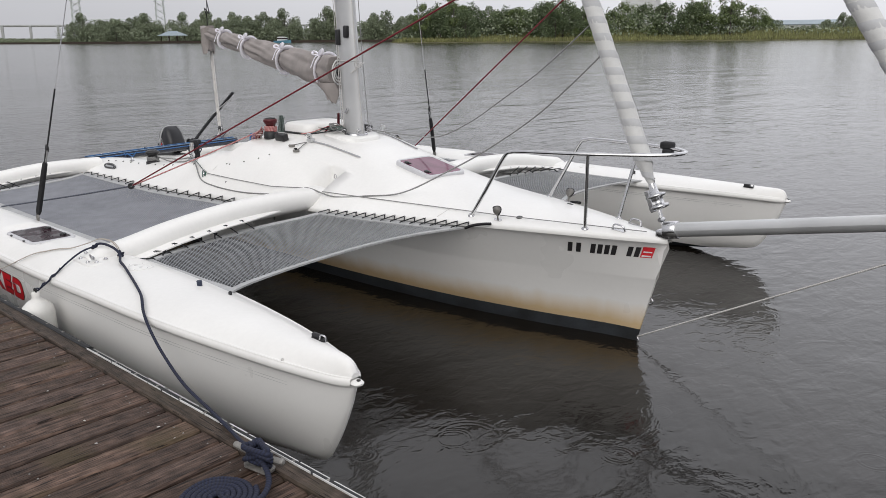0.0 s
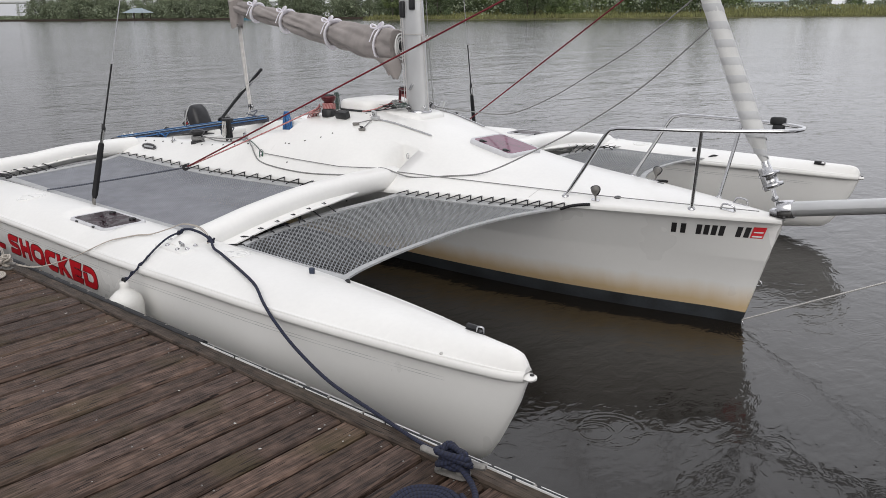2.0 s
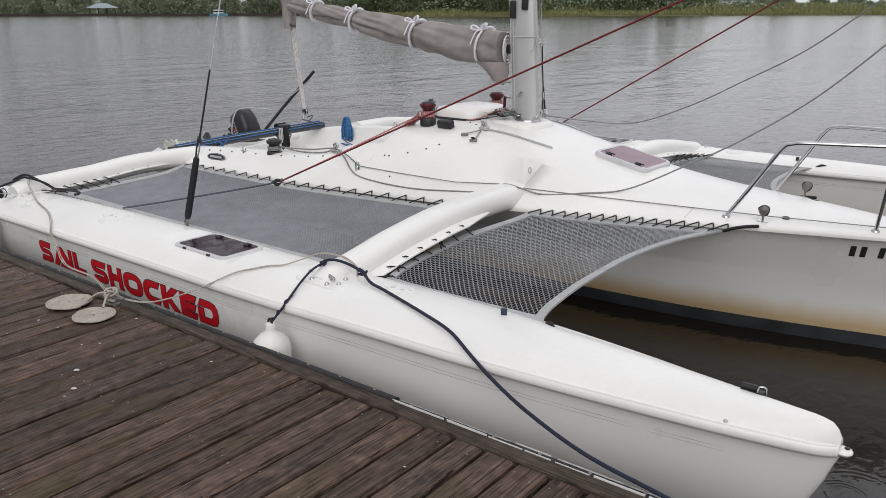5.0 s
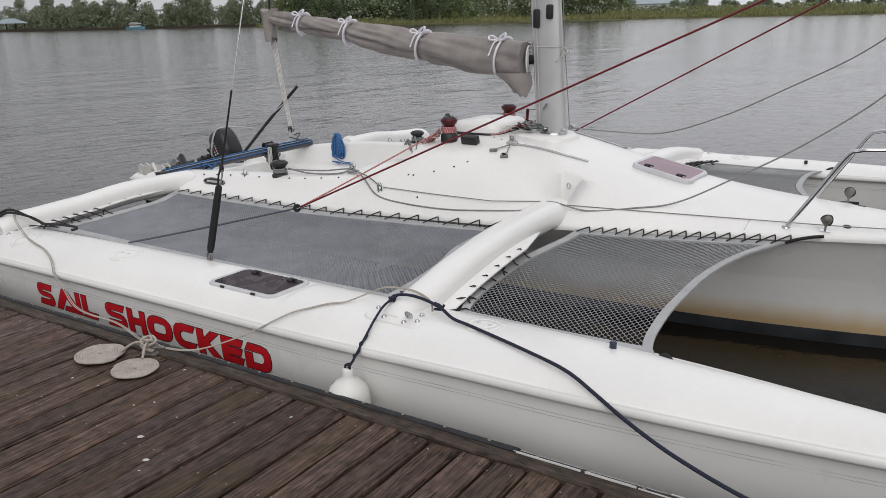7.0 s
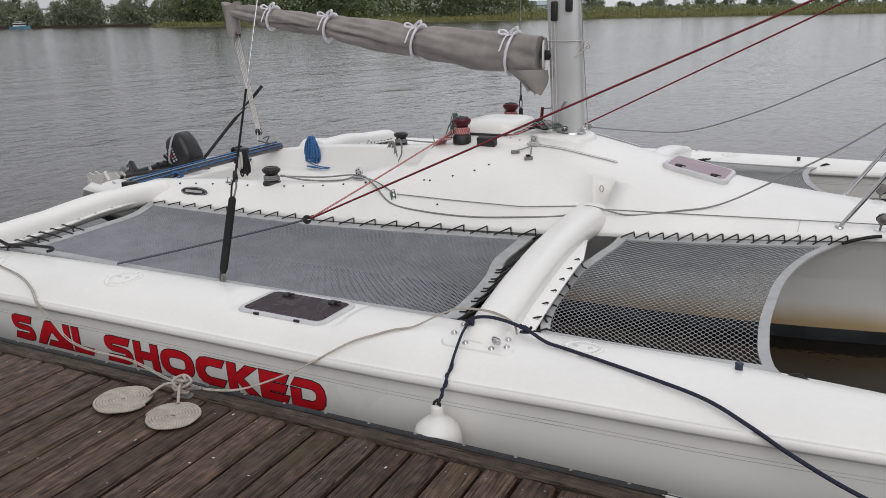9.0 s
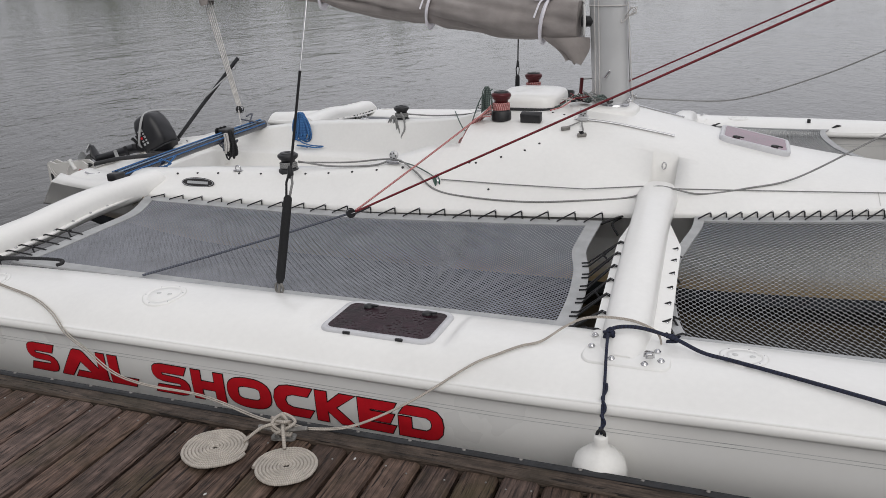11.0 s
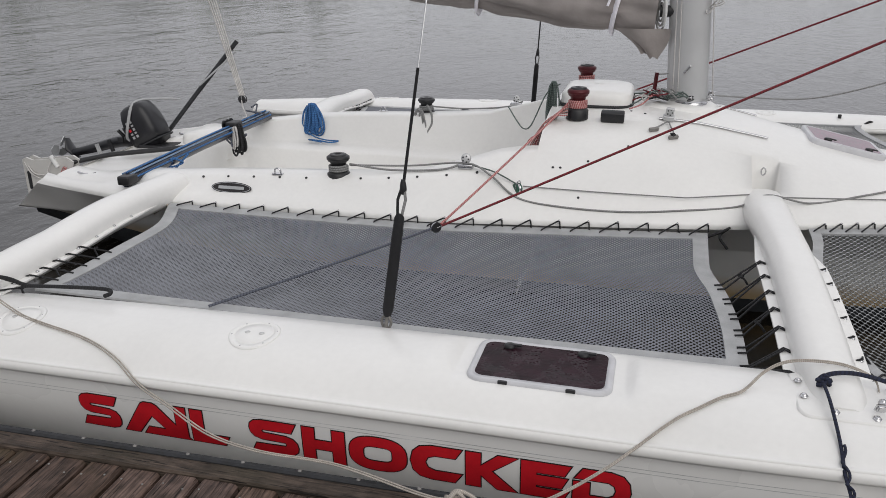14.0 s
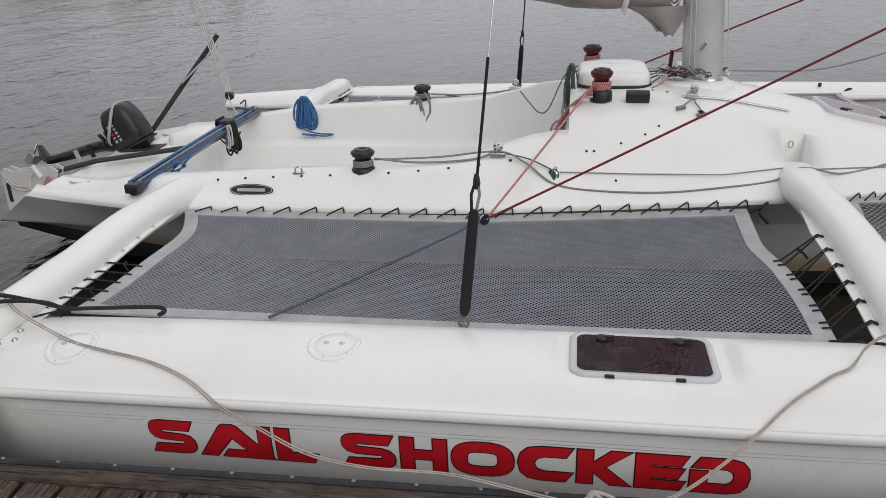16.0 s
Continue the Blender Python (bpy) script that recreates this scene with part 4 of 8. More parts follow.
# ---- nets ----
def net(name, side, corner, across, along, label, group, sag, w, cell_x, cell_y, hexed=False):
    """A trampoline. corner(u, v): place at u along and v across, v 0 at the main hull."""
    ob = thing(name, label, "trampoline net", group)
    m = Matrix.Diagonal((1, side, 1, 1))

    def at(u, v):
        p = Vector(corner(u, v))
        p.z -= sag * 16 * u * (1 - u) * v * (1 - v)
        return Vector((p.x - (0.10 * (abs(p.y) - 1.0) if side > 0 else 0.0), -side * p.y, p.z))

    bu, bv = (0.028 if hexed else 0.045) / along, 0.045 / across
    nu, nv = int(along / cell_x), int(across / cell_y)
    g = Geo()
    verts, faces = [], []
    for j in range(nv + 1):
        v0 = bv + (1 - 2 * bv) * j / nv
        for i in range(nu * 2 + 1):
            u = bu + (1 - 2 * bu) * i / (nu * 2)
            d = 0.5 * (1 if ((i // 2 if hexed else i) + j) % 2 == 0 else -1) / nv * 0.97
            c = at(u, min(1, max(0, v0 + d)))
            k = len(verts)
            verts += [c + Vector((0, w, -w * 0.3)), c + Vector((0, 0, w * 0.6)), c + Vector((0, -w, -w * 0.3))]
            if i:
                for e in range(3):
                    faces.append((k - 3 + e, k - 3 + (e + 1) % 3, k + (e + 1) % 3, k + e))
    g.add(verts, faces, False)
    part("mesh", g, WHITEMESH if hexed else MESH, ob, "open pale hexagon mesh" if hexed else "open grey diamond mesh", "stuff")
    for a, b, long in ((lambda t: (t, 0.0), lambda t: (t, bv * 1.5), True), (lambda t: (t, 1.0), lambda t: (t, 1 - bv * 1.5), True), (lambda t: (0.0, t), lambda t: (bu * 1.6, t), False), (lambda t: (1.0, t), lambda t: (1 - bu * 1.6, t), False)):
        g = Geo()
        rows = []
        for k in range(25):
            p, q = at(*a(k / 24)), at(*b(k / 24))
            rows.append([p + Vector((0, 0, 0.006)), q + Vector((0, 0, 0.006)), q - Vector((0, 0, 0.005)), p - Vector((0, 0, 0.005))])
        g.loft(rows, closed=True, smooth=False)
        part("border", g, WEB, ob, "pale grey vinyl border")
    return ob, at


AFT_EDGE = [(0.0, -2.86), (0.3, -2.75), (0.55, -2.785), (0.8, -2.82), (1.0, -2.87)]
FWD_EDGE = [(0.0, 0.12), (0.3, 0.115), (0.55, 0.185), (0.8, 0.22), (1.0, 0.225)]


def aft_corner(u, v):
    x0, x1 = curve_at(v, AFT_EDGE), curve_at(v, FWD_EDGE)
    x = x0 + (x1 - x0) * u
    y0 = -curve_at(x, H_YS) - 0.022
    y1 = -2.305 + 0.01 * u
    return (x, y0 + (y1 - y0) * v, 0.750 + (0.672 - 0.750) * v)


ARC = [(0.0, 1.78), (0.07, 1.71), (0.14, 1.65), (0.30, 1.575), (0.45, 1.545), (0.65, 1.54), (0.85, 1.565), (0.95, 1.60), (1.0, 1.645)]
BEAM_EDGE = [(0.0, 0.61), (0.08, 0.61), (0.26, 0.575), (0.45, 0.545), (0.69, 0.560), (0.87, 0.60), (1.0, 0.665)]


def fore_corner(u, v):
    x0, x1 = curve_at(v, BEAM_EDGE), curve_at(v, ARC)
    x = x0 + (x1 - x0) * u
    y0 = -curve_at(x, H_YS) - 0.016
    y1 = -2.335 + 0.01 * u
    return (x, y0 + (y1 - y0) * v, 0.784 + (0.70 - 0.784) * v)


nets = []
for s in (-1, 1):
    where = "near" if s < 0 else "far"
    nets.append(net("aft_trampoline", s, lambda u, v: aft_corner(u, v), 1.12, 2.85, "large grey mesh trampoline laced between hull and float", "trampolines", 0.03, 0.0042, 0.0225, 0.0122))
    nets.append(net("forward_trampoline", s, lambda u, v: fore_corner(u, v), 1.55, 0.95, "small grey hexagon mesh trampoline with a concave front edge", "trampolines", 0.03, 0.0036, 0.0155, 0.0235, True))

# ---- mast, boom and stays ----
mast = thing("mast", "grey aluminium wing mast stepped on the cabin top", "mast")
g = Geo()
rows = []
for z in (1.23, 1.6, 2.2, 4.0, 7.0, 9.6):
    x0 = -0.02 - 0.062 * (z - 1.23)
    k = 1.0 if z < 6 else 0.75
    rows.append([(x0 + (0.108 * math.cos(a) * (1.15 if math.cos(a) > 0 else 1.05)) * k, 0.056 * math.sin(a) * k, z) for a in [2 * math.pi * j / 24 for j in range(24)]])
g.loft(rows, closed=True)
g.fan(rows[-1])
part("spar", g, ALU, mast)


def mast_x(z):
    return -0.02 - 0.062 * (z - 1.23)


boom = thing("boom", "boom with the mainsail rolled on it under taupe canvas", "boom")
g = Geo()
rows = []
a, b = Vector((-0.235, 0.016, 1.79)), Vector((-3.62, 0.775, 2.12))
TIES = (0.07, 0.33, 0.62, 0.84)
n_st = 110
for k in range(n_st + 1):
    u = k / n_st
    c = a.lerp(b, u)
    pinch = max(math.exp(-((u - t) / 0.022) ** 2) for t in TIES)
    below, above = max([t for t in TIES if t <= u] or [0.0]), min([t for t in TIES if t > u] or [1.0])
    belly = math.sin(math.pi * (u - below) / (above - below)) ** 0.8
    r = (0.124 - 0.062 * u) * (1 - 0.15 * pinch) + 0.006 * math.sin(u * 17)
    c.z -= 0.05 * math.sin(math.pi * min(1, u * 1.15)) * (1 - u)
    row = []
    for j in range(40):
        w = 2 * math.pi * j / 40
        hang = 1.0 + (0.24 + 0.22 * belly) * max(0, -math.sin(w)) * (1 - 0.45 * u)
        fold = 0.014 * math.sin(3 * w + 9 * u + 2 * math.sin(7 * u)) * (1 - pinch) + 0.005 * math.sin(9 * w + 31 * u) - (0.018 + 0.03 * belly) * math.exp(-((w - 3.85 - 0.40 * math.sin(6.5 * u + 1)) / 0.13) ** 2) * (1 - 0.6 * pinch) - 0.018 * belly * math.exp(-((w - 3.3 - 0.5 * math.sin(9 * u)) / 0.12) ** 2) + 0.016 * noise.noise(Vector((u * 14, math.cos(w) * 1.6, math.sin(w) * 1.6)))
        rr = r * hang + fold
        row.append((c.x + 0.10 * math.sin(w * 1.0) * 0.1, c.y + rr * math.cos(w), c.z + rr * math.sin(w)))
    rows.append(row)
g.loft(rows, closed=True, flip=True)
g.fan(rows[0])
g.fan(rows[-1], flip=True)
part("sail_cover", g, CLOTH, boom, "wrinkled taupe canvas round the rolled sail")

# ---- dock ----
DOCK_Z = 0.495


def edge_y(x):
    return -3.005 + 0.024 * x


dock = thing("dock", "weathered brown wooden dock of narrow boards", "dock", kind="structure")
SLANT = radians(91.6)
PW, PITCH = 0.1300, 0.1420
run = Vector((math.cos(SLANT), math.sin(SLANT), 0))
shear = 1 / math.tan(SLANT - math.atan(0.024))
boards = []
for kind in range(5):
    rnd = random.Random(kind + 3)
    g = Geo()
    L, w, c = 3.5, PW / 2 - rnd.uniform(0, 0.002), 0.010
    xs_ = [0, -0.9, -1.8, -2.7, -L]
    rows = []
    for x in xs_:
        warp = rnd.uniform(-0.0025, 0.0025)
        def px(y):
            return x + (y * -shear if x == 0 else 0)
        rows.append([(px(-w), -w, -0.035), (px(-w), -w, -c + warp), (px(-w + c), -w + c, warp), (px(w - c), w - c, warp + rnd.uniform(-0.001, 0.001)), (px(w), w, -c + warp), (px(w), w, -0.035)])
    g.loft(rows, smooth=False)
    g.fan(rows[0], flip=True)
    boards.append(g.mesh("board", WOOD))

g_nail = Geo()
step = PITCH / math.sin(SLANT - math.atan(0.024))
rnd = random.Random(11)
plank_places = []
for k in range(80):
    x = -4.45 + step * k
    y = edge_y(x) - 0.108
    dz = rnd.uniform(-0.004, 0.003)
    plank_places.append((x, y, dz, rnd.randrange(5), rnd.uniform(-0.006, 0.006)))
    for d in (0.06, 0.62, 1.22, 1.85):
        for off in (-0.04, 0.042):
            if rnd.random() < 0.8:
                p = Vector((x, y, DOCK_Z + dz + 0.0005)) - run * (d + rnd.uniform(-0.02, 0.02)) + Vector((-run.y, run.x, 0)) * (off + rnd.uniform(-0.01, 0.01))
                g_nail.turned([(0.0042, 0), (0.0035, 0.0022), (0, 0.0025)], 6, Matrix.Translation(p))
part("nails", g_nail, GALV, dock, "scattered bright nail heads", "stuff")
# wet leaf litter and droppings
g = Geo()
for k in range(80):
    x, d = rnd.uniform(-2.5, 4.6), rnd.uniform(0.05, 2.2)
    p = Vector((x, edge_y(x) - 0.1, DOCK_Z + 0.0035)) - run * d
    s = rnd.uniform(0.002, 0.006) if k > 6 else rnd.uniform(0.008, 0.014)
    g.turned([(s, 0), (s * 0.7, s * 0.35), (0, s * 0.45)], 5, Matrix.Translation(p) @ pose(0, 0, 0, 0, 0, rnd.uniform(0, 90)) @ Matrix.Diagonal((1.4, 0.8, 1, 1)))
part("litter", g, GREYFACE, dock, "pale specks of litter", "stuff")
# joists and floats under the boards, coloured near black as shade in the gaps
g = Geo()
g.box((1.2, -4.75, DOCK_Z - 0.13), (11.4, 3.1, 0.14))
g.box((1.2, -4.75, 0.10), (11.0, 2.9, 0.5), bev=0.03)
part("substructure", g, GAP_SHADE, dock, "dark framing under the boards")


def along_edge(x0, x1, prof, mat, name, parent, label, n=40):
    """A moulding along the dock's edge; prof: (outward, up) round its section."""
    g = Geo()
    rows = [[(x, edge_y(x) + o, DOCK_Z + u) for o, u in prof] for x in np.linspace(x0, x1, n)]
    g.loft(rows, closed=True, smooth=False)
    g.fan(rows[0])
    g.fan(rows[-1], flip=True)
    return part(name, g, mat, parent, label)


along_edge(-4.5, 6.9, [(-0.105, -0.16), (-0.105, 0.004), (-0.100, 0.012), (-0.036, 0.012), (-0.032, 0.006), (-0.032, -0.16)], TIMBER, "edge_timber", dock, "dark edge timber")
rub = along_edge(-4.5, 1.36, [(-0.033, -0.10), (-0.036, 0.016), (-0.028, 0.022), (-0.010, 0.020), (0.004, 0.008), (0.004, -0.10)], RUBBER, "rub_strip", dock, "black rubber rub strip")
rub2 = along_edge(1.36, 6.9, [(-0.031, -0.10), (-0.031, 0.010), (-0.010, 0.010), (0.000, 0.002), (0.000, -0.10)], RUBBER, "rub_strip", dock, "rub strip with its cap torn away")
lip_rnd = random.Random(19)
for base, top in ((-0.0325, 0.018), (0.0, 0.008)):
    x = 1.35
    while x < 6.8:
        length, h = lip_rnd.uniform(0.08, 0.36), lip_rnd.uniform(-0.004, 0.002)
        w = lip_rnd.uniform(0.0016, 0.0034)
        along_edge(x, x + length, [(base - w, 0.002), (base - w, top + h), (base + w, top + h - 0.001), (base + w, 0.002)], SAILWHITE, "strip_lip", dock, "pale torn lip of the rub strip", 4)
        x += length + lip_rnd.uniform(0.004, 0.03)
x = -4.3
while x < 5.5:
    g = Geo()
    m = pose(x, edge_y(x) - 0.018, DOCK_Z + (0.020 if x < 1.36 else 0.010), 0, 0, rnd.uniform(0, 60))
    g.turned([(0.0075, 0), (0.007, 0.003), (0.003, 0.0045), (0, 0.0045)], 8, m)
    part("screw", g, GALV, rub if x < 1.36 else rub2)
    x += 0.205


def dock_cleat(x, y, turn, label):
    ob = thing("dock_cleat", label, "cleat", "dock cleats", pose(x, y, DOCK_Z + 0.006, 0, 0, turn))
    g = Geo()
    g.slab(rounded(0.13, 0.06, 0.02), 0.010)
    part("base", g, GALV, ob)
    for k in (-1, 1):
        g = Geo()
        g.tube([(k * 0.03, 0, 0.008), (k * 0.03, 0, 0.05)], [0.016, 0.013], 10)
        part("post", g, GALV, ob)
    g = Geo()
    g.tube(smooth([(-0.13, 0, 0.062), (-0.10, 0, 0.058), (-0.04, 0, 0.052), (0.04, 0, 0.052), (0.10, 0, 0.058), (0.13, 0, 0.062)], 4), [0.008] + [0.0135] * 19 + [0.008], 10)
    part("horn", g, GALV, ob)
    return ob


def spiral(cx, cy, z, r0, r1, turns, rr, tilt=0.0, phase=0.0):
    pts = []
    n = int(turns * 26)
    for k in range(n + 1):
        u = k / n
        a = phase + 2 * math.pi * turns * u
        d = r0 + (r1 - r0) * u
        pts.append((cx + d * math.cos(a), cy + d * math.sin(a), z + 0.0015 * math.sin(5 * a)))
    return pts


# ---- shore ----
def strip(name, line, inland, h, mat, label, category):
    """A low bank along a line of points on the water, rising away from it."""
    g = Geo()
    pts = []
    for a, b in zip(line, line[1:]):
        d = math.hypot(b[0] - a[0], b[1] - a[1])
        n = max(1, int(d / 12))
        pts += [Vector((a[0] + (b[0] - a[0]) * k / n, a[1] + (b[1] - a[1]) * k / n, 0)) for k in range(n)]
    nrm = Vector((*inland, 0)).normalized()
    rows = []
    for p in pts:
        e = 5 * noise.noise(p * 0.03) + 2 * noise.noise(p * 0.11)
        p += nrm * e
        rows.append([p + Vector((0, 0, -0.6)), p + nrm * 1.0 + Vector((0, 0, h * 0.5)), p + nrm * 6 + Vector((0, 0, h)), p + nrm * 60 + Vector((0, 0, h * 1.3)), p + nrm * 420 + Vector((0, 0, h * 1.3))])
    g.loft(rows, flip=True)
    return part(name, g, mat, None, label, "structure", category), [(p, nrm) for p in pts]


NEAR_BANK = [(-213, 196), (-190, 203), (-150, 226), (-90, 275), (20, 335), (160, 400), (480, 500)]
FAR_BANK = [(-1000, 60), (-640, 130), (-420, 190), (-330, 234), (-260, 275), (-200, 320)]
bank_near, near_line = strip("near_bank", NEAR_BANK, (-0.30, 1.0), 0.7, MUD, "low muddy river bank with marsh grass", "river bank")
bank_far, far_line = strip("far_bank", FAR_BANK, (-0.6, 0.9), 0.8, MUD, "low distant river bank", "river bank")


def crown_mesh(seed, h, w, mat, n=4200, leaf=0.21, low=0.25):
    """Leaf clumps gathered on lobes, with gaps between."""
    rnd = random.Random(seed)
    g = Geo()
    lobes = []
    for k in range(26):
        a, t = rnd.uniform(0, 2 * math.pi), rnd.uniform(0, 1)
        z = h * (low + (1 - low) * t)
        rad = w * (0.55 * math.sin(math.pi * min(1, 0.18 + 0.8 * t)) + 0.1) * rnd.uniform(0.4, 1.0)
        lobes.append((Vector((rad * math.cos(a), rad * math.sin(a), z * 0.94)), w * rnd.uniform(0.13, 0.27)))
    verts, faces = [], []
    for k in range(n):
        c, r = rnd.choice(lobes)
        d = Vector((rnd.gauss(0, 1), rnd.gauss(0, 1), rnd.gauss(0, 0.8)))
        d = d.normalized() * r * rnd.uniform(0.55, 1.05)
        p = c + d
        s = leaf * rnd.uniform(0.5, 1.3)
        u = Vector((rnd.gauss(0, 1), rnd.gauss(0, 1), rnd.gauss(0, 1))).normalized()
        v = u.orthogonal().normalized()
        q = u.cross(v)
        i = len(verts)
        verts += [p + v * s, p + q * s * 0.8 + u * s * 0.25, p - v * s, p - q * s * 0.8 + u * s * 0.2]
        faces.append((i, i + 1, i + 2, i + 3))
    g.add(verts, faces, False)
    return g


def tree(seed, h, w, mat, label, low=0.25, n=4200, leaf=0.21):
    rnd = random.Random(seed)
    ob = thing("tree", label, "tree", "riverside trees")
    g = Geo()
    lean = Vector((rnd.uniform(-0.3, 0.3), rnd.uniform(-0.3, 0.3), 0))
    g.tube(smooth([(0, 0, -0.5), lean * 0.3 + Vector((0, 0, h * 0.3)), lean + Vector((0, 0, h * 0.62)), lean * 1.2 + Vector((0, 0, h * 0.86))], 3), [0.26 - 0.024 * k for k in range(10)], 7)
    for k in range(6):
        z = h * rnd.uniform(0.3, 0.7)
        a = rnd.uniform(0, 6.28)
        e = Vector((math.cos(a), math.sin(a), 0.8)) * w * rnd.uniform(0.25, 0.4)
        g.tube([lean * 0.5 + Vector((0, 0, z)), lean * 0.5 + Vector((0, 0, z)) + e * 0.5 + Vector((0, 0, 0.1)), lean * 0.5 + Vector((0, 0, z)) + e], [0.10, 0.07, 0.03], 5)
    part("trunk", g, BARK, ob)
    part("crown", crown_mesh(seed, h, w, mat, n, leaf, low), mat, ob, kind="stuff")
    return ob


protos = [tree(1, 12, 8.0, LEAF, "broad green riverside tree in full leaf", 0.15), tree(2, 9, 7.0, LEAF_DARK, "dark green riverside tree with dense crown", 0.12), tree(3, 14.5, 6.0, LEAF, "tall thin riverside tree with open crown", 0.35, 3200),
          tree(4, 6.0, 7.0, LEAF, "low bushy green riverside tree", 0.05), tree(5, 10.5, 9.0, LEAF_DARK, "spreading dark green tree on the bank", 0.12), tree(8, 11, 7.5, LEAF_DARK, "uneven dark green tree leaning over the bank", 0.12)]
# their haze is only the paled leaf colour, no air effect
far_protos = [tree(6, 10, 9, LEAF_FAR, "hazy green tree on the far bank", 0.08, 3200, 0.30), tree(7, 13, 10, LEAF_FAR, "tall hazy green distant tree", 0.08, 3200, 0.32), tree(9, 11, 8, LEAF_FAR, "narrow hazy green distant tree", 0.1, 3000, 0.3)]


def along(pts, u):
    f = max(0.0, min(1.0, u)) * (len(pts) - 1)
    i = min(int(f), len(pts) - 2)
    return pts[i][0].lerp(pts[i + 1][0], f - i), pts[i][1]


rnd = random.Random(5)
first = set()
def plant(proto, p, z, s):
    m = Matrix.Translation((p.x, p.y, z)) @ pose(0, 0, 0, 0, 0, rnd.uniform(0, 360)) @ Matrix.Scale(s, 4)
    if proto.name not in first:
        first.add(proto.name)
        proto.matrix_world = m
        return proto
    c = copy_thing(proto, Matrix())
    c.matrix_basis = m
    return c


for k in range(48):
    u = 0.155 * (k + rnd.random()) / 48
    p, nrm = along(near_line, u)
    plant(protos[rnd.choice((0, 5, 1, 2, 3, 4, 5, 0))], p + nrm * rnd.uniform(8, 55), 0.6, rnd.uniform(0.8, 1.3))
for k in range(60):
    u = 0.16 + 0.5 * (k + rnd.random()) / 60
    p, nrm = along(near_line, u)
    plant((protos + far_protos)[rnd.choice((1, 3, 3, 4, 6, 8, 3, 6))], p + nrm * rnd.uniform(120, 300), 0.6, rnd.uniform(0.6, 1.0))
for k in range(130):
    u = 0.15 + 0.80 * (k + rnd.random()) / 130
    p, nrm = along(near_line, u)
    plant((protos + far_protos)[rnd.choice((1, 3, 4, 6, 7, 8, 3, 6))], p + nrm * rnd.uniform(38, 120), 0.6, rnd.uniform(0.45, 0.75))
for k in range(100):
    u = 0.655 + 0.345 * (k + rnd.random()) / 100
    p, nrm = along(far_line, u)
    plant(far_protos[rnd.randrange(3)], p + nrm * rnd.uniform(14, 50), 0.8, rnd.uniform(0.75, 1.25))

# marsh grass and bushes, too many to count
g = Geo()
verts, faces = [], []
for k in range(50000):
    u = rnd.uniform(0.0, 0.5)
    p, nrm = along(near_line, u)
    q = p + nrm * (1.0 + 45 * rnd.random() ** 1.5)
    hgt, s = (0.9 + 0.065 * min(40, (q - p).length)) * rnd.uniform(0.7, 1.25) * (1.0 + 0.5 * noise.noise(Vector((q.x * 0.05, q.y * 0.05, 3)))), rnd.uniform(0.08, 0.22)
    a = rnd.uniform(0, 3.14)
    d = Vector((math.cos(a) * s, math.sin(a) * s, 0))
    lean = Vector((rnd.uniform(-0.3, 0.3), rnd.uniform(-0.3, 0.3), hgt))
    i = len(verts)
    b = Vector((q.x, q.y, 0.15))
    verts += [b - d, b + d, b + d * 0.5 + lean, b - d * 0.5 + lean]
    faces.append((i, i + 1, i + 2, i + 3))
g.add(verts, faces, False)
part("marsh_grass", g, REED, None, "tall yellow-green marsh grass on the bank", "stuff", "grass")
g = Geo()
verts, faces = [], []
for k in range(90000):
    near_side = rnd.random() < 0.5
    line_ = near_line if near_side else far_line
    u = rnd.uniform(0.0, 0.8) if near_side else rnd.uniform(0.2, 1.0)
    p, nrm = along(line_, u)
    q = p + nrm * (rnd.uniform(20, 80) if near_side else rnd.uniform(8, 60))
    lump = 0.5 + 0.5 * noise.noise(Vector((q.x * 0.03, q.y * 0.03, 1)))
    top = (4.2 if near_side else 9.0) * (0.35 + lump)
    if not near_side and u < 0.65:
        top *= 0.3
    if near_side and u < 0.15:
        top *= 2.6
        q = p + nrm * rnd.uniform(9, 50)
    z = 0.6 + top * rnd.random()
    s = rnd.uniform(0.2, 0.5)
    uv_ = Vector((rnd.gauss(0, 1), rnd.gauss(0, 1), rnd.gauss(0, 1))).normalized()
    v_ = uv_.orthogonal().normalized() * s
    w_ = uv_.cross(v_)
    i = len(verts)
    c = Vector((q.x, q.y, z))
    verts += [c + v_, c + w_, c - v_, c - w_]
    faces.append((i, i + 1, i + 2, i + 3))
g.add(verts, faces, False)
# same haze-paled green on both banks
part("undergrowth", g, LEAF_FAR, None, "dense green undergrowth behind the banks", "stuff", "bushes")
# wooden bulkhead along the far bank
g = Geo()
rows = []
for k in range(60):
    p, nrm = along(far_line, 0.30 + 0.6 * k / 59)
    rows.append([p - nrm * 1.5 + Vector((0, 0, -0.3)), p - nrm * 1.5 + Vector((0, 0, 1.1)), p - nrm * 0.9 + Vector((0, 0, 1.1)), p + nrm * 2 + Vector((0, 0, 0.9))])
g.loft(rows, smooth=False)
part("seawall", g, TIMBER, None, "dark timber seawall along the far bank", "structure", "wall")

# ---- lettering on the float ----
def ring_at(cx, cy, rx, ry, power, n=28):
    """A squarish oval."""
    out = []
    for k in range(n):
        a = 2 * math.pi * k / n
        c, q = math.cos(a), math.sin(a)
        out.append((cx + rx * math.copysign(abs(c) ** power, c), cy + ry * math.copysign(abs(q) ** power, q)))
    return out


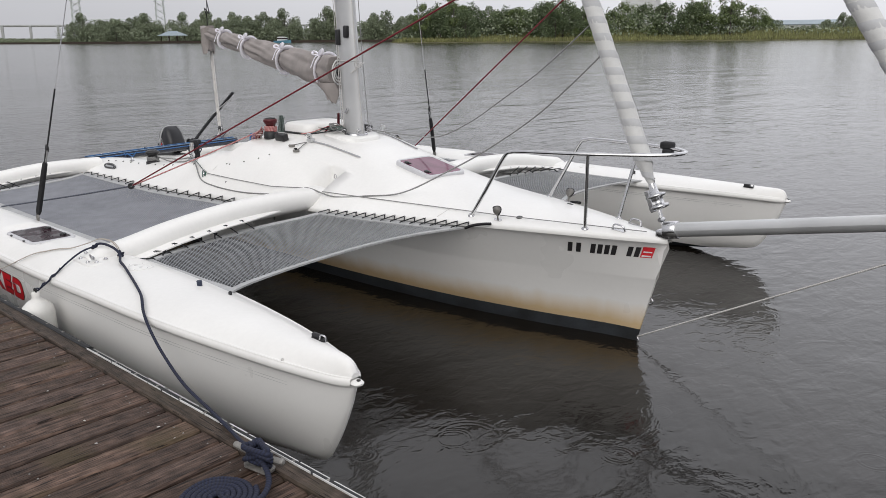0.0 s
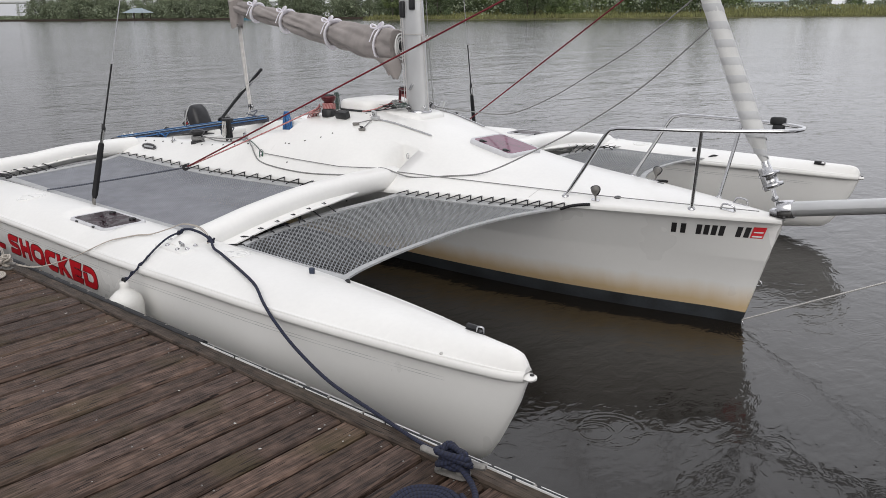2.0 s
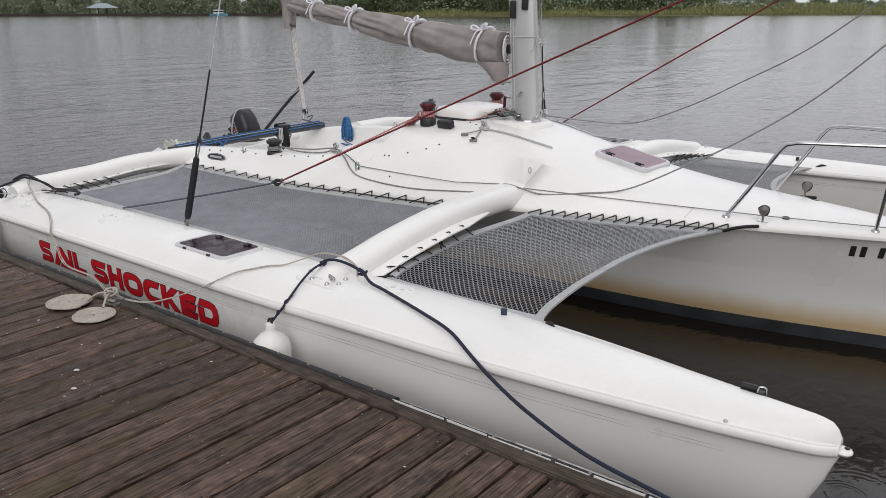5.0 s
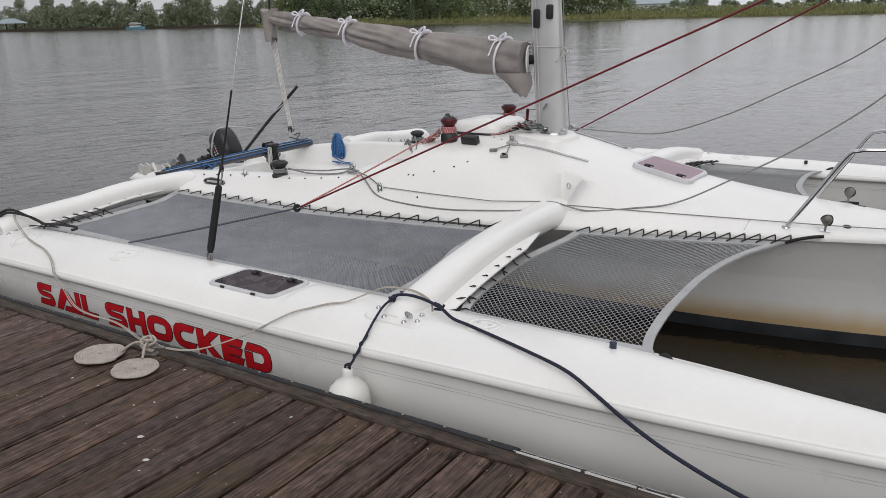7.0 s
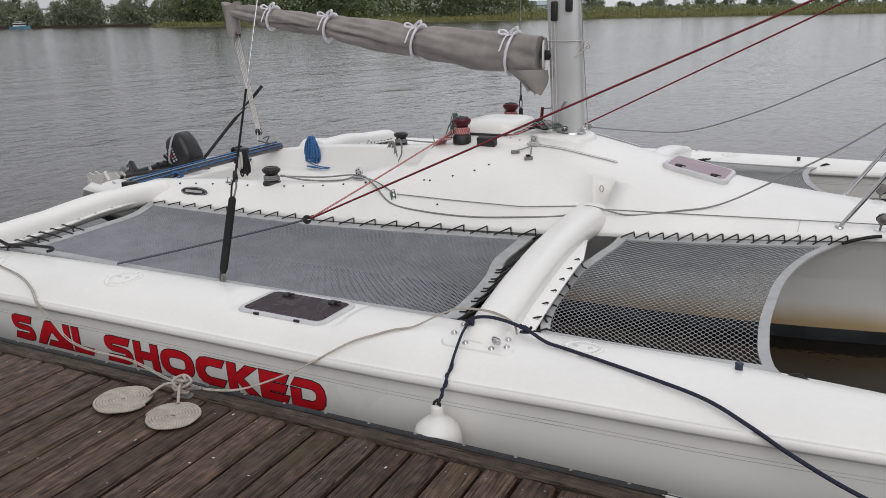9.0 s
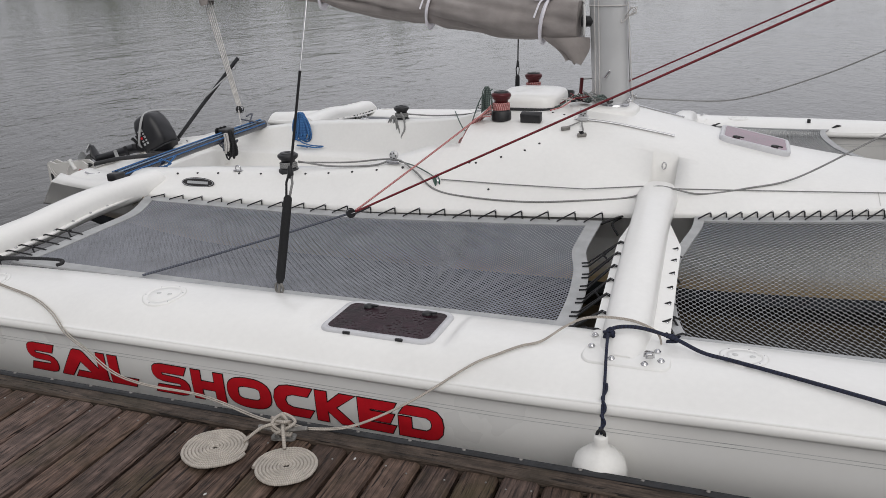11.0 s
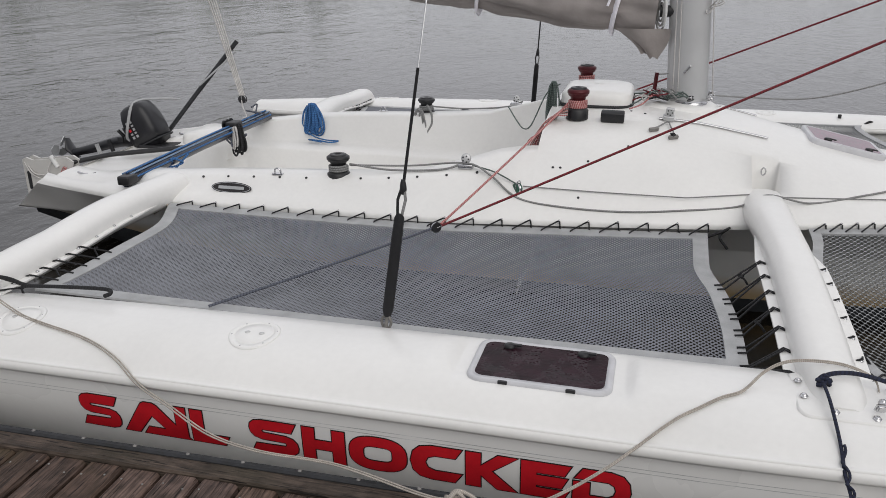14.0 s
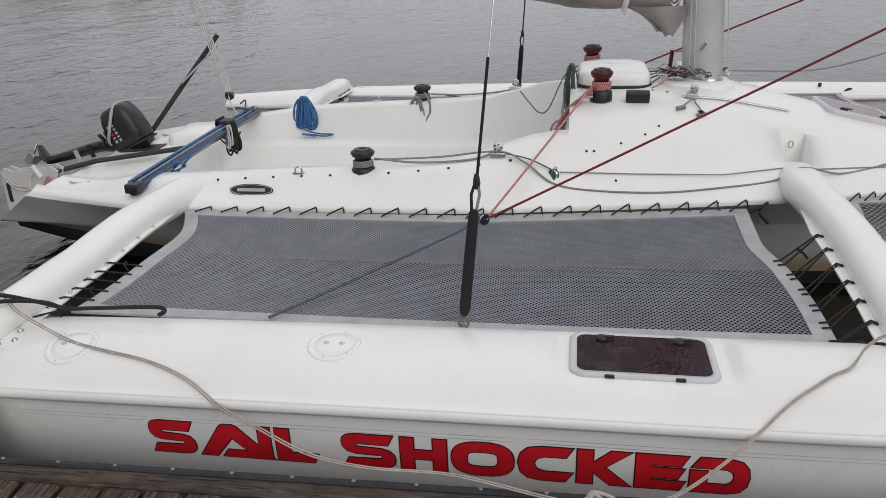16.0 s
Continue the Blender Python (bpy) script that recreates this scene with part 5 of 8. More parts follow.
GLYPHS = {
    "S": [[(.97, 1), (.25, 1), (.10, .96), (.02, .87), (0, .74), (.02, .60), (.10, .48), (.25, .42), (.74, .40), (.765, .34), (.74, .285), (.12, .27), (.02, 0), (.75, 0), (.90, .05), (.98, .15), (1, .28), (.98, .42), (.90, .54), (.75, .60), (.28, .63), (.25, .68), (.28, .72), (.87, .72)]],
    "A": [[(.35, 1), (.48, 1), (.54, .94), (1, 0), (.30, 0), (.38, .23), (.64, .23), (.45, .60), (.215, 0), (0, 0), (.30, .94)]],
    "I": [[(0, 0), (1, 0), (1, 1), (0, 1)]],
    "L": [[(0, 1), (.34, 1), (.34, .28), (1, .28), (.88, 0), (0, 0)]],
    "H": [[(0, 0), (.29, 0), (.29, .37), (.71, .37), (.71, 0), (1, 0), (1, 1), (.71, 1), (.71, .65), (.29, .65), (.29, 1), (0, 1)]],
    "O": [ring_at(.5, .5, .5, .5, 0.78), ring_at(.5, .5, .255, .22, 0.55)],
    "C": [[(1, 1), (.40, 1), (.18, .94), (.05, .78), (0, .5), (.05, .22), (.18, .06), (.40, 0), (.86, 0), (1, .28), (.48, .28), (.34, .35), (.29, .5), (.34, .65), (.48, .72), (.87, .72)]],
    "K": [[(0, 0), (.29, 0), (.29, .37), (.62, 0), (1, 0), (.51, .53), (1, 1), (.62, 1), (.29, .64), (.29, 1), (0, 1)]],
    "E": [[(0, 0), (.86, 0), (.97, .27), (.31, .27), (.31, .335), (.82, .335), (.94, .635), (.31, .635), (.31, .70), (.87, .70), (1, 1), (0, 1)]],
    "D": [[(0, .63), (.29, .63), (.29, .27), (.62, .27), (.72, .36), (.75, .5), (.72, .63), (.62, .71), (.02, .71), (.16, 1), (.65, 1), (.86, .93), (.97, .75), (1, .5), (.97, .25), (.86, .07), (.65, 0), (0, 0)]],
}


def grown(poly, d):
    """The outline moved outward by d."""
    n = len(poly)
    turn = 1 if sum(poly[i][0] * poly[(i + 1) % n][1] - poly[(i + 1) % n][0] * poly[i][1] for i in range(n)) > 0 else -1
    out = []
    for i in range(n):
        a, b, c = Vector(poly[i - 1]), Vector(poly[i]), Vector(poly[(i + 1) % n])
        e, f = (b - a).normalized(), (c - b).normalized()
        m = Vector((e.y + f.y, -e.x - f.x)) * turn
        m.normalize()
        k = max(0.45, m.dot(Vector((e.y, -e.x)) * turn))
        out.append(tuple(b + m * (d / k)))
    return out


def letter_mesh(ch, x0, x1, z0, z1, grow, lift):
    """One squared, slant-cut letter laid on the float's side."""
    loops = [[(x0 + u * (x1 - x0), z0 + v * (z1 - z0)) for u, v in loop] for loop in GLYPHS[ch]]
    loops = [grown(p, grow if k == 0 else -grow) for k, p in enumerate(loops)] if grow else loops
    flat = [[Vector((x, z, 0)) for x, z in p] for p in loops]
    pts = [p for loop in flat for p in loop]
    bm = bmesh.new()
    vs = [bm.verts.new(p) for p in pts]
    for t in tessellate_polygon(flat):
        bm.faces.new([vs[i] for i in t])
    for k in range(1, 8):
        bmesh.ops.bisect_plane(bm, geom=bm.verts[:] + bm.edges[:] + bm.faces[:], plane_co=(0, z0 + (z1 - z0) * k / 8, 0), plane_no=(0, 1, 0))
    for v in bm.verts:
        x, z = v.co.x, v.co.y
        v.co = (x, -(float_side_y(x, z) + lift), z)
    bmesh.ops.recalc_face_normals(bm, faces=bm.faces[:])
    if sum(f.normal.y for f in bm.faces) > 0:
        bmesh.ops.reverse_faces(bm, faces=bm.faces[:])
    me = bpy.data.meshes.new("letter")
    bm.to_mesh(me)
    bm.free()
    return me


SLOTS = (("S", -2.287, -2.110), ("A", -2.095, -1.805), ("I", -1.861, -1.815), ("L", -1.795, -1.640),
         ("S", -1.548, -1.355), ("H", -1.335, -1.170), ("O", -1.153, -0.936), ("C", -0.922, -0.735), ("K", -0.721, -0.540), ("E", -0.527, -0.358), ("D", -0.350, -0.160))
for ch, x0, x1 in SLOTS:
    up_ = 0.006 * (x0 + 2.3) / 2
    me = letter_mesh(ch, x0, x1, 0.362 + up_, 0.507 + up_, 0.0, 0.0030)
    me.materials.append(RED)
    top = part("letter", me, None, float_s, "red vinyl letter with a black outline")
    me = letter_mesh(ch, x0, x1, 0.362 + up_, 0.507 + up_, 0.0042, 0.0016)
    me.materials.append(INK)
    part("letter_outline", me, None, top)

# registration marks on the bow, as plain bars, and a red sticker
def on_bow(x, z):
    """Place on the starboard topside at the bow for a deck-line position."""
    row = hull_row(x)
    for a, b in zip(row, row[1:]):
        if a[2] <= z <= b[2]:
            t = (z - a[2]) / (b[2] - a[2])
            return Vector((a[0] + (b[0] - a[0]) * t, -(a[1] + (b[1] - a[1]) * t), z))


def bow_patch(x0, x1, z0, z1, lift, mat, name, parent, label=""):
    g = Geo()
    rows = []
    for z in np.linspace(z1, z0, 3):
        row = []
        for x in np.linspace(x0, x1, 4):
            p = on_bow(x, z)
            row.append((p.x + lift * 0.35, p.y - lift, p.z))
        rows.append(row)
    g.loft(rows, flip=False, smooth=False)
    return part(name, g, mat, parent, label)


for x in (2.43, 2.484, 2.575, 2.618, 2.661, 2.704, 2.80, 2.845):
    bow_patch(x, x + 0.030, 0.672, 0.738, 0.004, INK, "registration_bar", trimaran, "black registration bar")
st = bow_patch(2.884, 2.955, 0.672, 0.742, 0.005, RED, "sticker", trimaran, "small red square sticker")
bow_patch(2.894, 2.946, 0.706, 0.714, 0.008, SAILWHITE, "sticker_bar", st)
bow_patch(2.892, 2.948, 0.678, 0.688, 0.008, SAILWHITE, "sticker_bar", st)

# oval badge
g = Geo()
m = pose(-2.515, -1.098, 0.838, 62, 0, 1)
oval = [(0.125 * math.cos(2 * math.pi * k / 32), 0.034 * math.sin(2 * math.pi * k / 32)) for k in range(32)]
g.slab(oval, 0.006, m)
badge = part("badge", g, INK, trimaran, "black oval badge with a pale rim")
g = Geo()
rows = [[m @ Vector((x * s, y * (1 + (s - 1) * 3.2), z)) for x, y in oval] for s, z in ((0.96, 0.006), (0.96, 0.0075), (0.93, 0.0075), (0.93, 0.006))]
g.loft(rows, closed=True)
part("rim", g, SILVER, badge)
g = Geo()
g.box(m @ Vector((0, 0, 0.0072)), (0.16, 0.018, 0.001), m.to_3x3().to_4x4())
part("bar", g, SILVER, badge)

# ---- deck hatch, hood, vents and tracks ----
def frame_on(p, fx, fy, fn=deck_z):
    """A pose lying on the deck at (x, y)."""
    x, y = p
    e = 0.03
    n = Vector((-(fn(x + e, y) - fn(x - e, y)) / (2 * e), -(fn(x, y + e) - fn(x, y - e)) / (2 * e), 1)).normalized()
    u = Vector((1, 0, 0)) - n * n.x
    u.normalize()
    v = n.cross(u)
    m = Matrix((u, v, n)).transposed().to_4x4()
    m.translation = (x, y, fn(x, y))
    return m


hatch(trimaran, Matrix.Translation((0, 0, -0.004)) @ frame_on((0.885, 0.02), 0, 0), 0.425, 0.42, PINK, "faded plum acrylic pane", 1, 0.024)

hood = Geo()
rows = []
for s, z in ((1.0, -0.03), (1.0, 0.05), (0.985, 0.085), (0.93, 0.108), (0.80, 0.118), (0.4, 0.124), (0.0, 0.125)):
    rows.append([(-0.545 + x * s, y * s + 0.0, 1.235 + z * 0.74 + 0.015 * (1 - abs(x) / 0.3)) for x, y in rounded(0.42, 0.52, 0.10)])
hood.loft(rows, closed=True)
hd = part("hatch_hood", hood, GEL, trimaran, "rounded white companionway hood")
g = Geo()
g.tube([(-0.545 + x * 1.012, y * 1.012, 1.243) for x, y in rounded(0.42, 0.52, 0.10)] + [(-0.545 + 0.21 * 1.012, 0.16, 1.243)], 0.009, 8)
part("seal", g, RUBBER, hd, "black rubber seal")
# raised step round the mast
g = Geo()
rows = []
for s, z in ((1.0, -0.03), (0.97, 0.012), (0.85, 0.03), (0.0, 0.034)):
    rows.append([(-0.06 + x * s, y * s, 1.225 + z - 0.06 * max(0, x)) for x, y in rounded(0.46, 0.40, 0.13)])
g.loft(rows, closed=True)
part("mast_step", g, GEL, trimaran)
for sy in (-1, 1):
    g = Geo()
    pts = [(x, sy * (0.40 - 0.075 * (x + 0.17) / 0.6), 0) for x in np.linspace(-0.17, 0.43, 12)]
    g.tube([(x, y, deck_z(x, y) + 0.008) for x, y, _ in pts], 0.0085, 8, flat=0.7)
    tr = part("jib_track", g, STEEL, trimaran, "grey metal sheet track")
    g = Geo()
    m = frame_on((-0.12, sy * 0.395), 0, 0)
    g.box(m @ Vector((0, 0, 0.018)), (0.062, 0.042, 0.026), m.to_3x3().to_4x4(), 0.005)
    g.box(m @ Vector((0, 0.006 * sy, 0.052)), (0.046, 0.018, 0.060), m.to_3x3().to_4x4() @ pose(0, 0, 0, -12 * sy, 0, 0), 0.006)
    part("car", g, ALU, tr)
    for q in range(5):
        g = Geo()
        g.turned([(0.0042, 0.0), (0.0042, 0.003), (0, 0.003)], 6, m @ pose(0.013 * math.cos(q * 1.257), sy * 0.0165, 0.056 + 0.016 * math.sin(q * 1.257), -90 * sy, 0, 0))
        part("car_hole", g, BLACK, tr)
    # instrument box beside the winch
    g = Geo()
    m = frame_on((-0.425, sy * 0.475), 0, 0)
    g.box(m @ Vector((0, 0, 0.030)), (0.13, 0.055, 0.058), m.to_3x3().to_4x4(), 0.008)
    part("vent_box", g, BLACK, trimaran, "black plastic clutch box")
    for x, y in ((-0.195, 0.54), (-0.088, 0.575)):
        g = Geo()
        m = frame_on((x, sy * y), 0, 0)
        g.box(m @ Vector((0, 0, 0.012)), (0.055, 0.018, 0.02), m.to_3x3().to_4x4() @ pose(0, 0, 0, 0, 0, 25), 0.004)
        part("cam_cleat", g, GALV, trimaran, "small dark grey cam cleat")
for x, y in ((-0.702, 0.869), (-0.662, 0.865), (-0.521, 0.811), (-0.393, 0.749), (-0.319, 0.688), (-0.547, 0.984), (-0.33, 0.30), (-0.25, 0.33)):
    for sy in (-1, 1):
        g = Geo()
        g.turned([(0.007, -0.002), (0.007, 0.002), (0, 0.003)], 8, frame_on((x, sy * y), 0, 0))
        part("screw", g, BLACK, trimaran)


def coaming_top(x, side, off=0.0):
    ys = curve_at(x, H_YS)
    return (x, side * (ys - 0.215 - off), curve_at(x, C_Z))


for k in range(11):
    x = -2.75 + 0.165 * k
    g = Geo()
    ys, zs, zc = curve_at(x, H_YS), curve_at(x, H_ZS), curve_at(x, C_Z)
    g.turned([(0.0075, -0.004), (0.0075, 0.003), (0, 0.004)], 8, pose(x, -(ys - 0.187), zc - 0.010, 35, 0, 0))
    part("screw", g, BLACK, trimaran)


def winch(p, s, drum, label, turns, rope_mat, tall=0.8):
    ob = thing("winch", label, "winch", "winches", Matrix.Translation(p))
    h = tall * s
    g = Geo()
    g.turned([(0.066 * s, -0.045 * h), (0.066 * s, 0.008 * h), (0.060 * s, 0.016 * h), (0.052 * s, 0.024 * h)], 24)
    part("base", g, BLACK, ob)
    g = Geo()
    g.turned([(0.056 * s, 0.028 * h), (0.047 * s, 0.04 * h), (0.043 * s, 0.065 * h), (0.047 * s, 0.09 * h), (0.060 * s, 0.10 * h), (0.060 * s, 0.108 * h)], 24)
    part("drum", g, drum, ob)
    g = Geo()
    g.turned([(0.060 * s, 0.108 * h), (0.066 * s, 0.112 * h), (0.066 * s, 0.128 * h), (0.055 * s, 0.138 * h), (0.02 * s, 0.14 * h), (0.018 * s, 0.132 * h), (0, 0.132 * h)], 24)
    part("cap", g, drum, ob)
    g = Geo()
    g.turned([(0.050 * s, 0.136 * h), (0.048 * s, 0.146 * h), (0.02 * s, 0.148 * h), (0.018 * s, 0.140 * h), (0, 0.140 * h)], 20)
    part("socket", g, BLACK, ob)
    if turns:
        g = Geo()
        n = turns * 18
        g.tube([(0.052 * s * math.cos(2 * math.pi * k / 18), 0.052 * s * math.sin(2 * math.pi * k / 18), h * (0.022 + 0.046 * k / n)) for k in range(n + 1)], 0.0066, 6)
        part("wrapped_rope", g, rope_mat, ob, "turns of rope")
    return ob


winch((-0.627, -0.450, 1.248), 0.95, REDWINCH, "dark red halyard winch wrapped in red-flecked rope", 5, R_PINK, 0.98)
winch((-0.668, 0.512, 1.25), 0.95, REDWINCH, "dark red halyard winch behind the hood", 3, R_PINK, 0.95)
winch((-1.915, -0.935, curve_at(-1.915, C_Z)), 1.0, BLACK, "black sheet winch on the cockpit coaming with grey rope", 3, R_GREY)
winch((-1.93, 0.935, curve_at(-1.93, C_Z)), 1.0, BLACK, "black sheet winch on the far coaming", 3, R_GREY)


def block(p, d, r, label, mat=BLACK, turn=0):
    """A pulley: two cheeks, a sheave and a strap, facing along d."""
    ob = thing("pulley_block", label, "pulley block", "pulley blocks", Matrix.Translation(p) @ Vector(d).to_track_quat("Z", "Y").to_matrix().to_4x4() @ pose(0, 0, 0, 0, 0, turn))
    for k in (-1, 1):
        g = Geo()
        g.turned([(r * 0.9, -0.003), (r, 0), (r * 0.9, 0.003), (0, 0.004)], 16, pose(k * r * 0.38, 0, 0, 0, 90, 0))
        part("cheek", g, mat, ob)
    g = Geo()
    g.turned([(r * 0.82, -r * 0.28), (r * 0.6, 0), (r * 0.82, r * 0.28)], 16, pose(0, 0, 0, 0, 90, 0))
    part("sheave", g, STEEL, ob)
    g = Geo()
    g.tube(smooth([(r * 0.4, 0, 0), (r * 0.4, 0, r * 1.1), (0, 0, r * 1.6), (-r * 0.4, 0, r * 1.1), (-r * 0.4, 0, 0)], 4), r * 0.12, 6)
    part("strap", g, STEEL, ob)
    return ob


# seam across the foredeck
for s in (-1, 1):
    g = Geo()
    g.loft([[(x, s * y, deck_z(x, y) + 0.0015) for y in np.linspace(0.44, 0.585, 6)] for x in (1.546, 1.551)], flip=s > 0)
    part("seam", g, GREYFACE, trimaran, "thin grey seam in the deck")

# ---- red sheets ----
RB = Vector((-1.18, -1.515, 0.855))
block(RB, (0.75, 0.66, 0.15), 0.027, "black pulley block floating over the trampoline")
rope("grey_strop", sagging((-1.98, -2.30, 0.69), RB, 0.005, 12), 0.0065, R_SLATE, label="slate grey strop tied to the float and tensioned", group="sheets")
rope("red_sheet", sagging(RB + Vector((0.03, 0.0, 0.01)), (4.589, -0.178, 3.50), 0.0, 20), 0.0062, R_RED, label="taut dark red sheet running up towards the bow", group="sheets")
rope("red_sheet", sagging(RB + Vector((0.02, 0.02, 0.01)), (-0.685, -0.48, 1.285), 0.005, 12), 0.0058, R_PINK, label="taut red-flecked sheet leading to the cabin winch", group="sheets")
RP = Vector((-1.165, 1.585, 0.705))
block(RP, (0.75, -0.66, 0.15), 0.027, "black pulley block over the far trampoline")
rope("red_sheet", sagging(RP, (4.477, -0.933, 3.50), 0.0, 20), 0.0062, R_RED, label="taut dark red sheet on the far side", group="sheets")
rope("red_sheet", sagging(RP, (-0.69, 0.52, 1.27), 0.005, 12), 0.0058, R_PINK, label="red-flecked sheet leading to the far winch", group="sheets")
rope("grey_strop", sagging((-1.98, 2.30, 0.69), RP, 0.005, 12), 0.0085, R_SLATE, label="slate grey strop tied to the far float", group="sheets")
rope("jib_sheet", smooth([(0.05, 0.14, 1.275), (0.35, 0.30, 1.24), (0.75, 0.26, 1.26), (1.2, 0.16, 1.42), (1.6, 0.07, 1.62), (2.0, 0.0, 1.84), (2.40, 0.02, 2.16), (2.44, 0.02, 2.2)], 8), 0.0046, R_GREY, label="slack pale grey sheet from mast foot to jib", group="sheets")


def on_deck(x, y, up=0.006):
    return (x, y, deck_z(x, y) + up)


rope("jib_sheet", smooth([(-1.86, -0.90, 0.965), (-1.5, -0.90, 0.985), (-1.17, -0.935, 1.03), (-1.02, -0.985, 0.985), (-0.86, -1.035, 0.885), on_deck(-0.62, -1.035), on_deck(-0.30, -1.0), on_deck(0.0, -0.94), on_deck(0.26, -0.87), (0.40, -0.85, 0.94), on_deck(0.62, -0.765), on_deck(0.88, -0.64), (1.12, -0.50, 0.945), (1.45, -0.37, 1.12), (1.75, -0.27, 1.30), (2.1, -0.15, 1.56), (2.42, -0.03, 1.88), (2.53, -0.01, 2.0)], 8), 0.0054, R_GREY, label="slack grey sheet draped along the cabin side to the jib", group="sheets")
FURL = [(-0.84, -0.99), (-0.45, -0.955), (0.0, -0.905), (0.31, -0.80), (0.5, -0.765), (0.9, -0.655), (1.50, -0.475), (1.95, -0.365), (2.90, -0.06)]
rope("control_line", [(x, y, max(deck_z(x, y) + 0.006, 0.938 - 0.03 * (x + 0.84) ** 0.8)) for x, y in FURL], 0.0032, R_GREY, label="thin grey furling line running taut along the deck", group="sheets")
block((-0.87, -0.995, 0.925), (0.2, -0.2, 1), 0.030, "green pulley block on the cabin side", GREEN)
rope("control_line", smooth([(-0.87, -0.99, 0.945), (-1.0, -0.97, 1.0), (-1.14, -0.93, 1.02)], 5), 0.004, R_GREEN, label="short grey-green line to a cam cleat", group="sheets")

for s_ in (-1, 1):
    g = Geo()
    g.tube([(0.40 + 0.012 * math.cos(a), s_ * 0.565, 0.99 + 0.02 * math.sin(a)) for a in [2 * math.pi * k / 14 for k in range(15)]], 0.004, 6)
    part("recess_ring", g, STEEL, trimaran)

# ---- cockpit fittings ----
def cam_stand(p, label):
    ob = thing("cam_cleat", label, "cleat", "deck cleats", Matrix.Translation(p))
    g = Geo()
    g.box((0, 0, 0.012), (0.085, 0.05, 0.024), bev=0.006)
    part("base", g, STEEL, ob)
    g = Geo()
    g.turned([(0.026, 0), (0.028, 0.004), (0.028, 0.010), (0.02, 0.014), (0, 0.014)], 14, pose(0, 0.005, 0.052, 75, 0, 10))
    part("sheave", g, ALU, ob)
    g = Geo()
    for k in range(5):
        g.turned([(0.005, 0), (0.005, 0.003), (0, 0.003)], 6, pose(0.017 * math.cos(k * 1.257), -0.012, 0.052 + 0.017 * math.sin(k * 1.257), 75, 0, 10))
    part("sheave_holes", g, BLACK, ob, kind="stuff")
    return ob


cam_stand((-1.17, -0.925, 1.0), "bright deck organiser on the cockpit coaming")
cam_stand((-1.22, 0.93, 1.0), "bright deck organiser on the far coaming")
for x, s in ((-2.28, -1), (-2.30, 1)):
    ob = thing("padeye", "small steel padeye on the coaming", "padeye", "padeyes", pose(*coaming_top(x, s)))
    g = Geo()
    g.slab(rounded(0.07, 0.03, 0.012), 0.006)
    part("plate", g, STEEL, ob)
    g = Geo()
    g.tube(smooth([(-0.02, 0, 0.004), (-0.016, 0, 0.028), (0, 0, 0.036), (0.016, 0, 0.028), (0.02, 0, 0.004)], 4), 0.005, 6)
    part("loop", g, STEEL, ob)
for s in (-1, 1):
    rope("winch_line", smooth([(-1.86, s * 0.90, curve_at(-1.86, C_Z) + 0.05), (-1.6, s * 0.93, curve_at(-1.6, C_Z) + 0.02), (-1.3, s * 0.94, curve_at(-1.3, C_Z) + 0.014), (-1.17, s * 0.93, 1.035)], 6), 0.0062, R_GREY, label="grey sheet lying along the coaming to its winch", group="sheets")

# hanks of rope
def hank(p, drop, width, n, r, mat, name, label, side=1, seed=0):
    """Many uneven loops of one rope hung over an edge."""
    rnd = random.Random(seed)
    pts = []
    for k in range(n):
        off = rnd.uniform(-0.6, 0.6) * width
        w, d = width * rnd.uniform(0.25, 0.8), drop * rnd.uniform(0.7, 1.0)
        dep = rnd.uniform(0.0, 0.035)
        for a in range(10):
            q = 2 * math.pi * a / 10
            x = p[0] + off * (0.35 + 0.65 * (1 - math.cos(q)) / 2) + w * math.sin(q) * (0.6 + 0.4 * (1 - math.cos(q)) / 2)
            pts.append((x + rnd.uniform(-0.004, 0.004), p[1] - side * (dep + 0.01 * math.sin(q)), p[2] - d * (1 - math.cos(q)) / 2))
    return rope(name, smooth(pts, 3), r, mat, label=label, category="rope hank", group="rope hanks", n=6)


hank((-2.83, 0.80, 0.970), 0.26, 0.10, 16, 0.0075, R_BLUE, "rope_hank", "blue rope hank hung over the cockpit coaming", 1, 3)
rope("rope_tail", smooth([(-2.88, 0.76, 0.75), (-2.80, 0.74, 0.715), (-2.70, 0.72, 0.70), (-2.60, 0.73, 0.695), (-2.66, 0.69, 0.69), (-2.76, 0.71, 0.695), (-2.84, 0.70, 0.70), (-2.72, 0.67, 0.695)], 6), 0.0058, R_BLUE, label="blue rope tail heaped on the cockpit seat")
hank((-1.95, 0.84, 0.965), 0.24, 0.075, 4, 0.0068, R_GREY, "rope_hank", "grey rope tail hung from the far winch", 1, 8)
rope("rope_tail", smooth([(-1.90, 0.85, 0.99), (-1.86, 0.82, 0.94), (-1.85, 0.80, 0.86), (-1.88, 0.795, 0.79), (-1.85, 0.79, 0.74), (-1.89, 0.785, 0.71)], 6), 0.0085, R_GREY, label="knotted grey rope end below the winch")
rnd = random.Random(61)
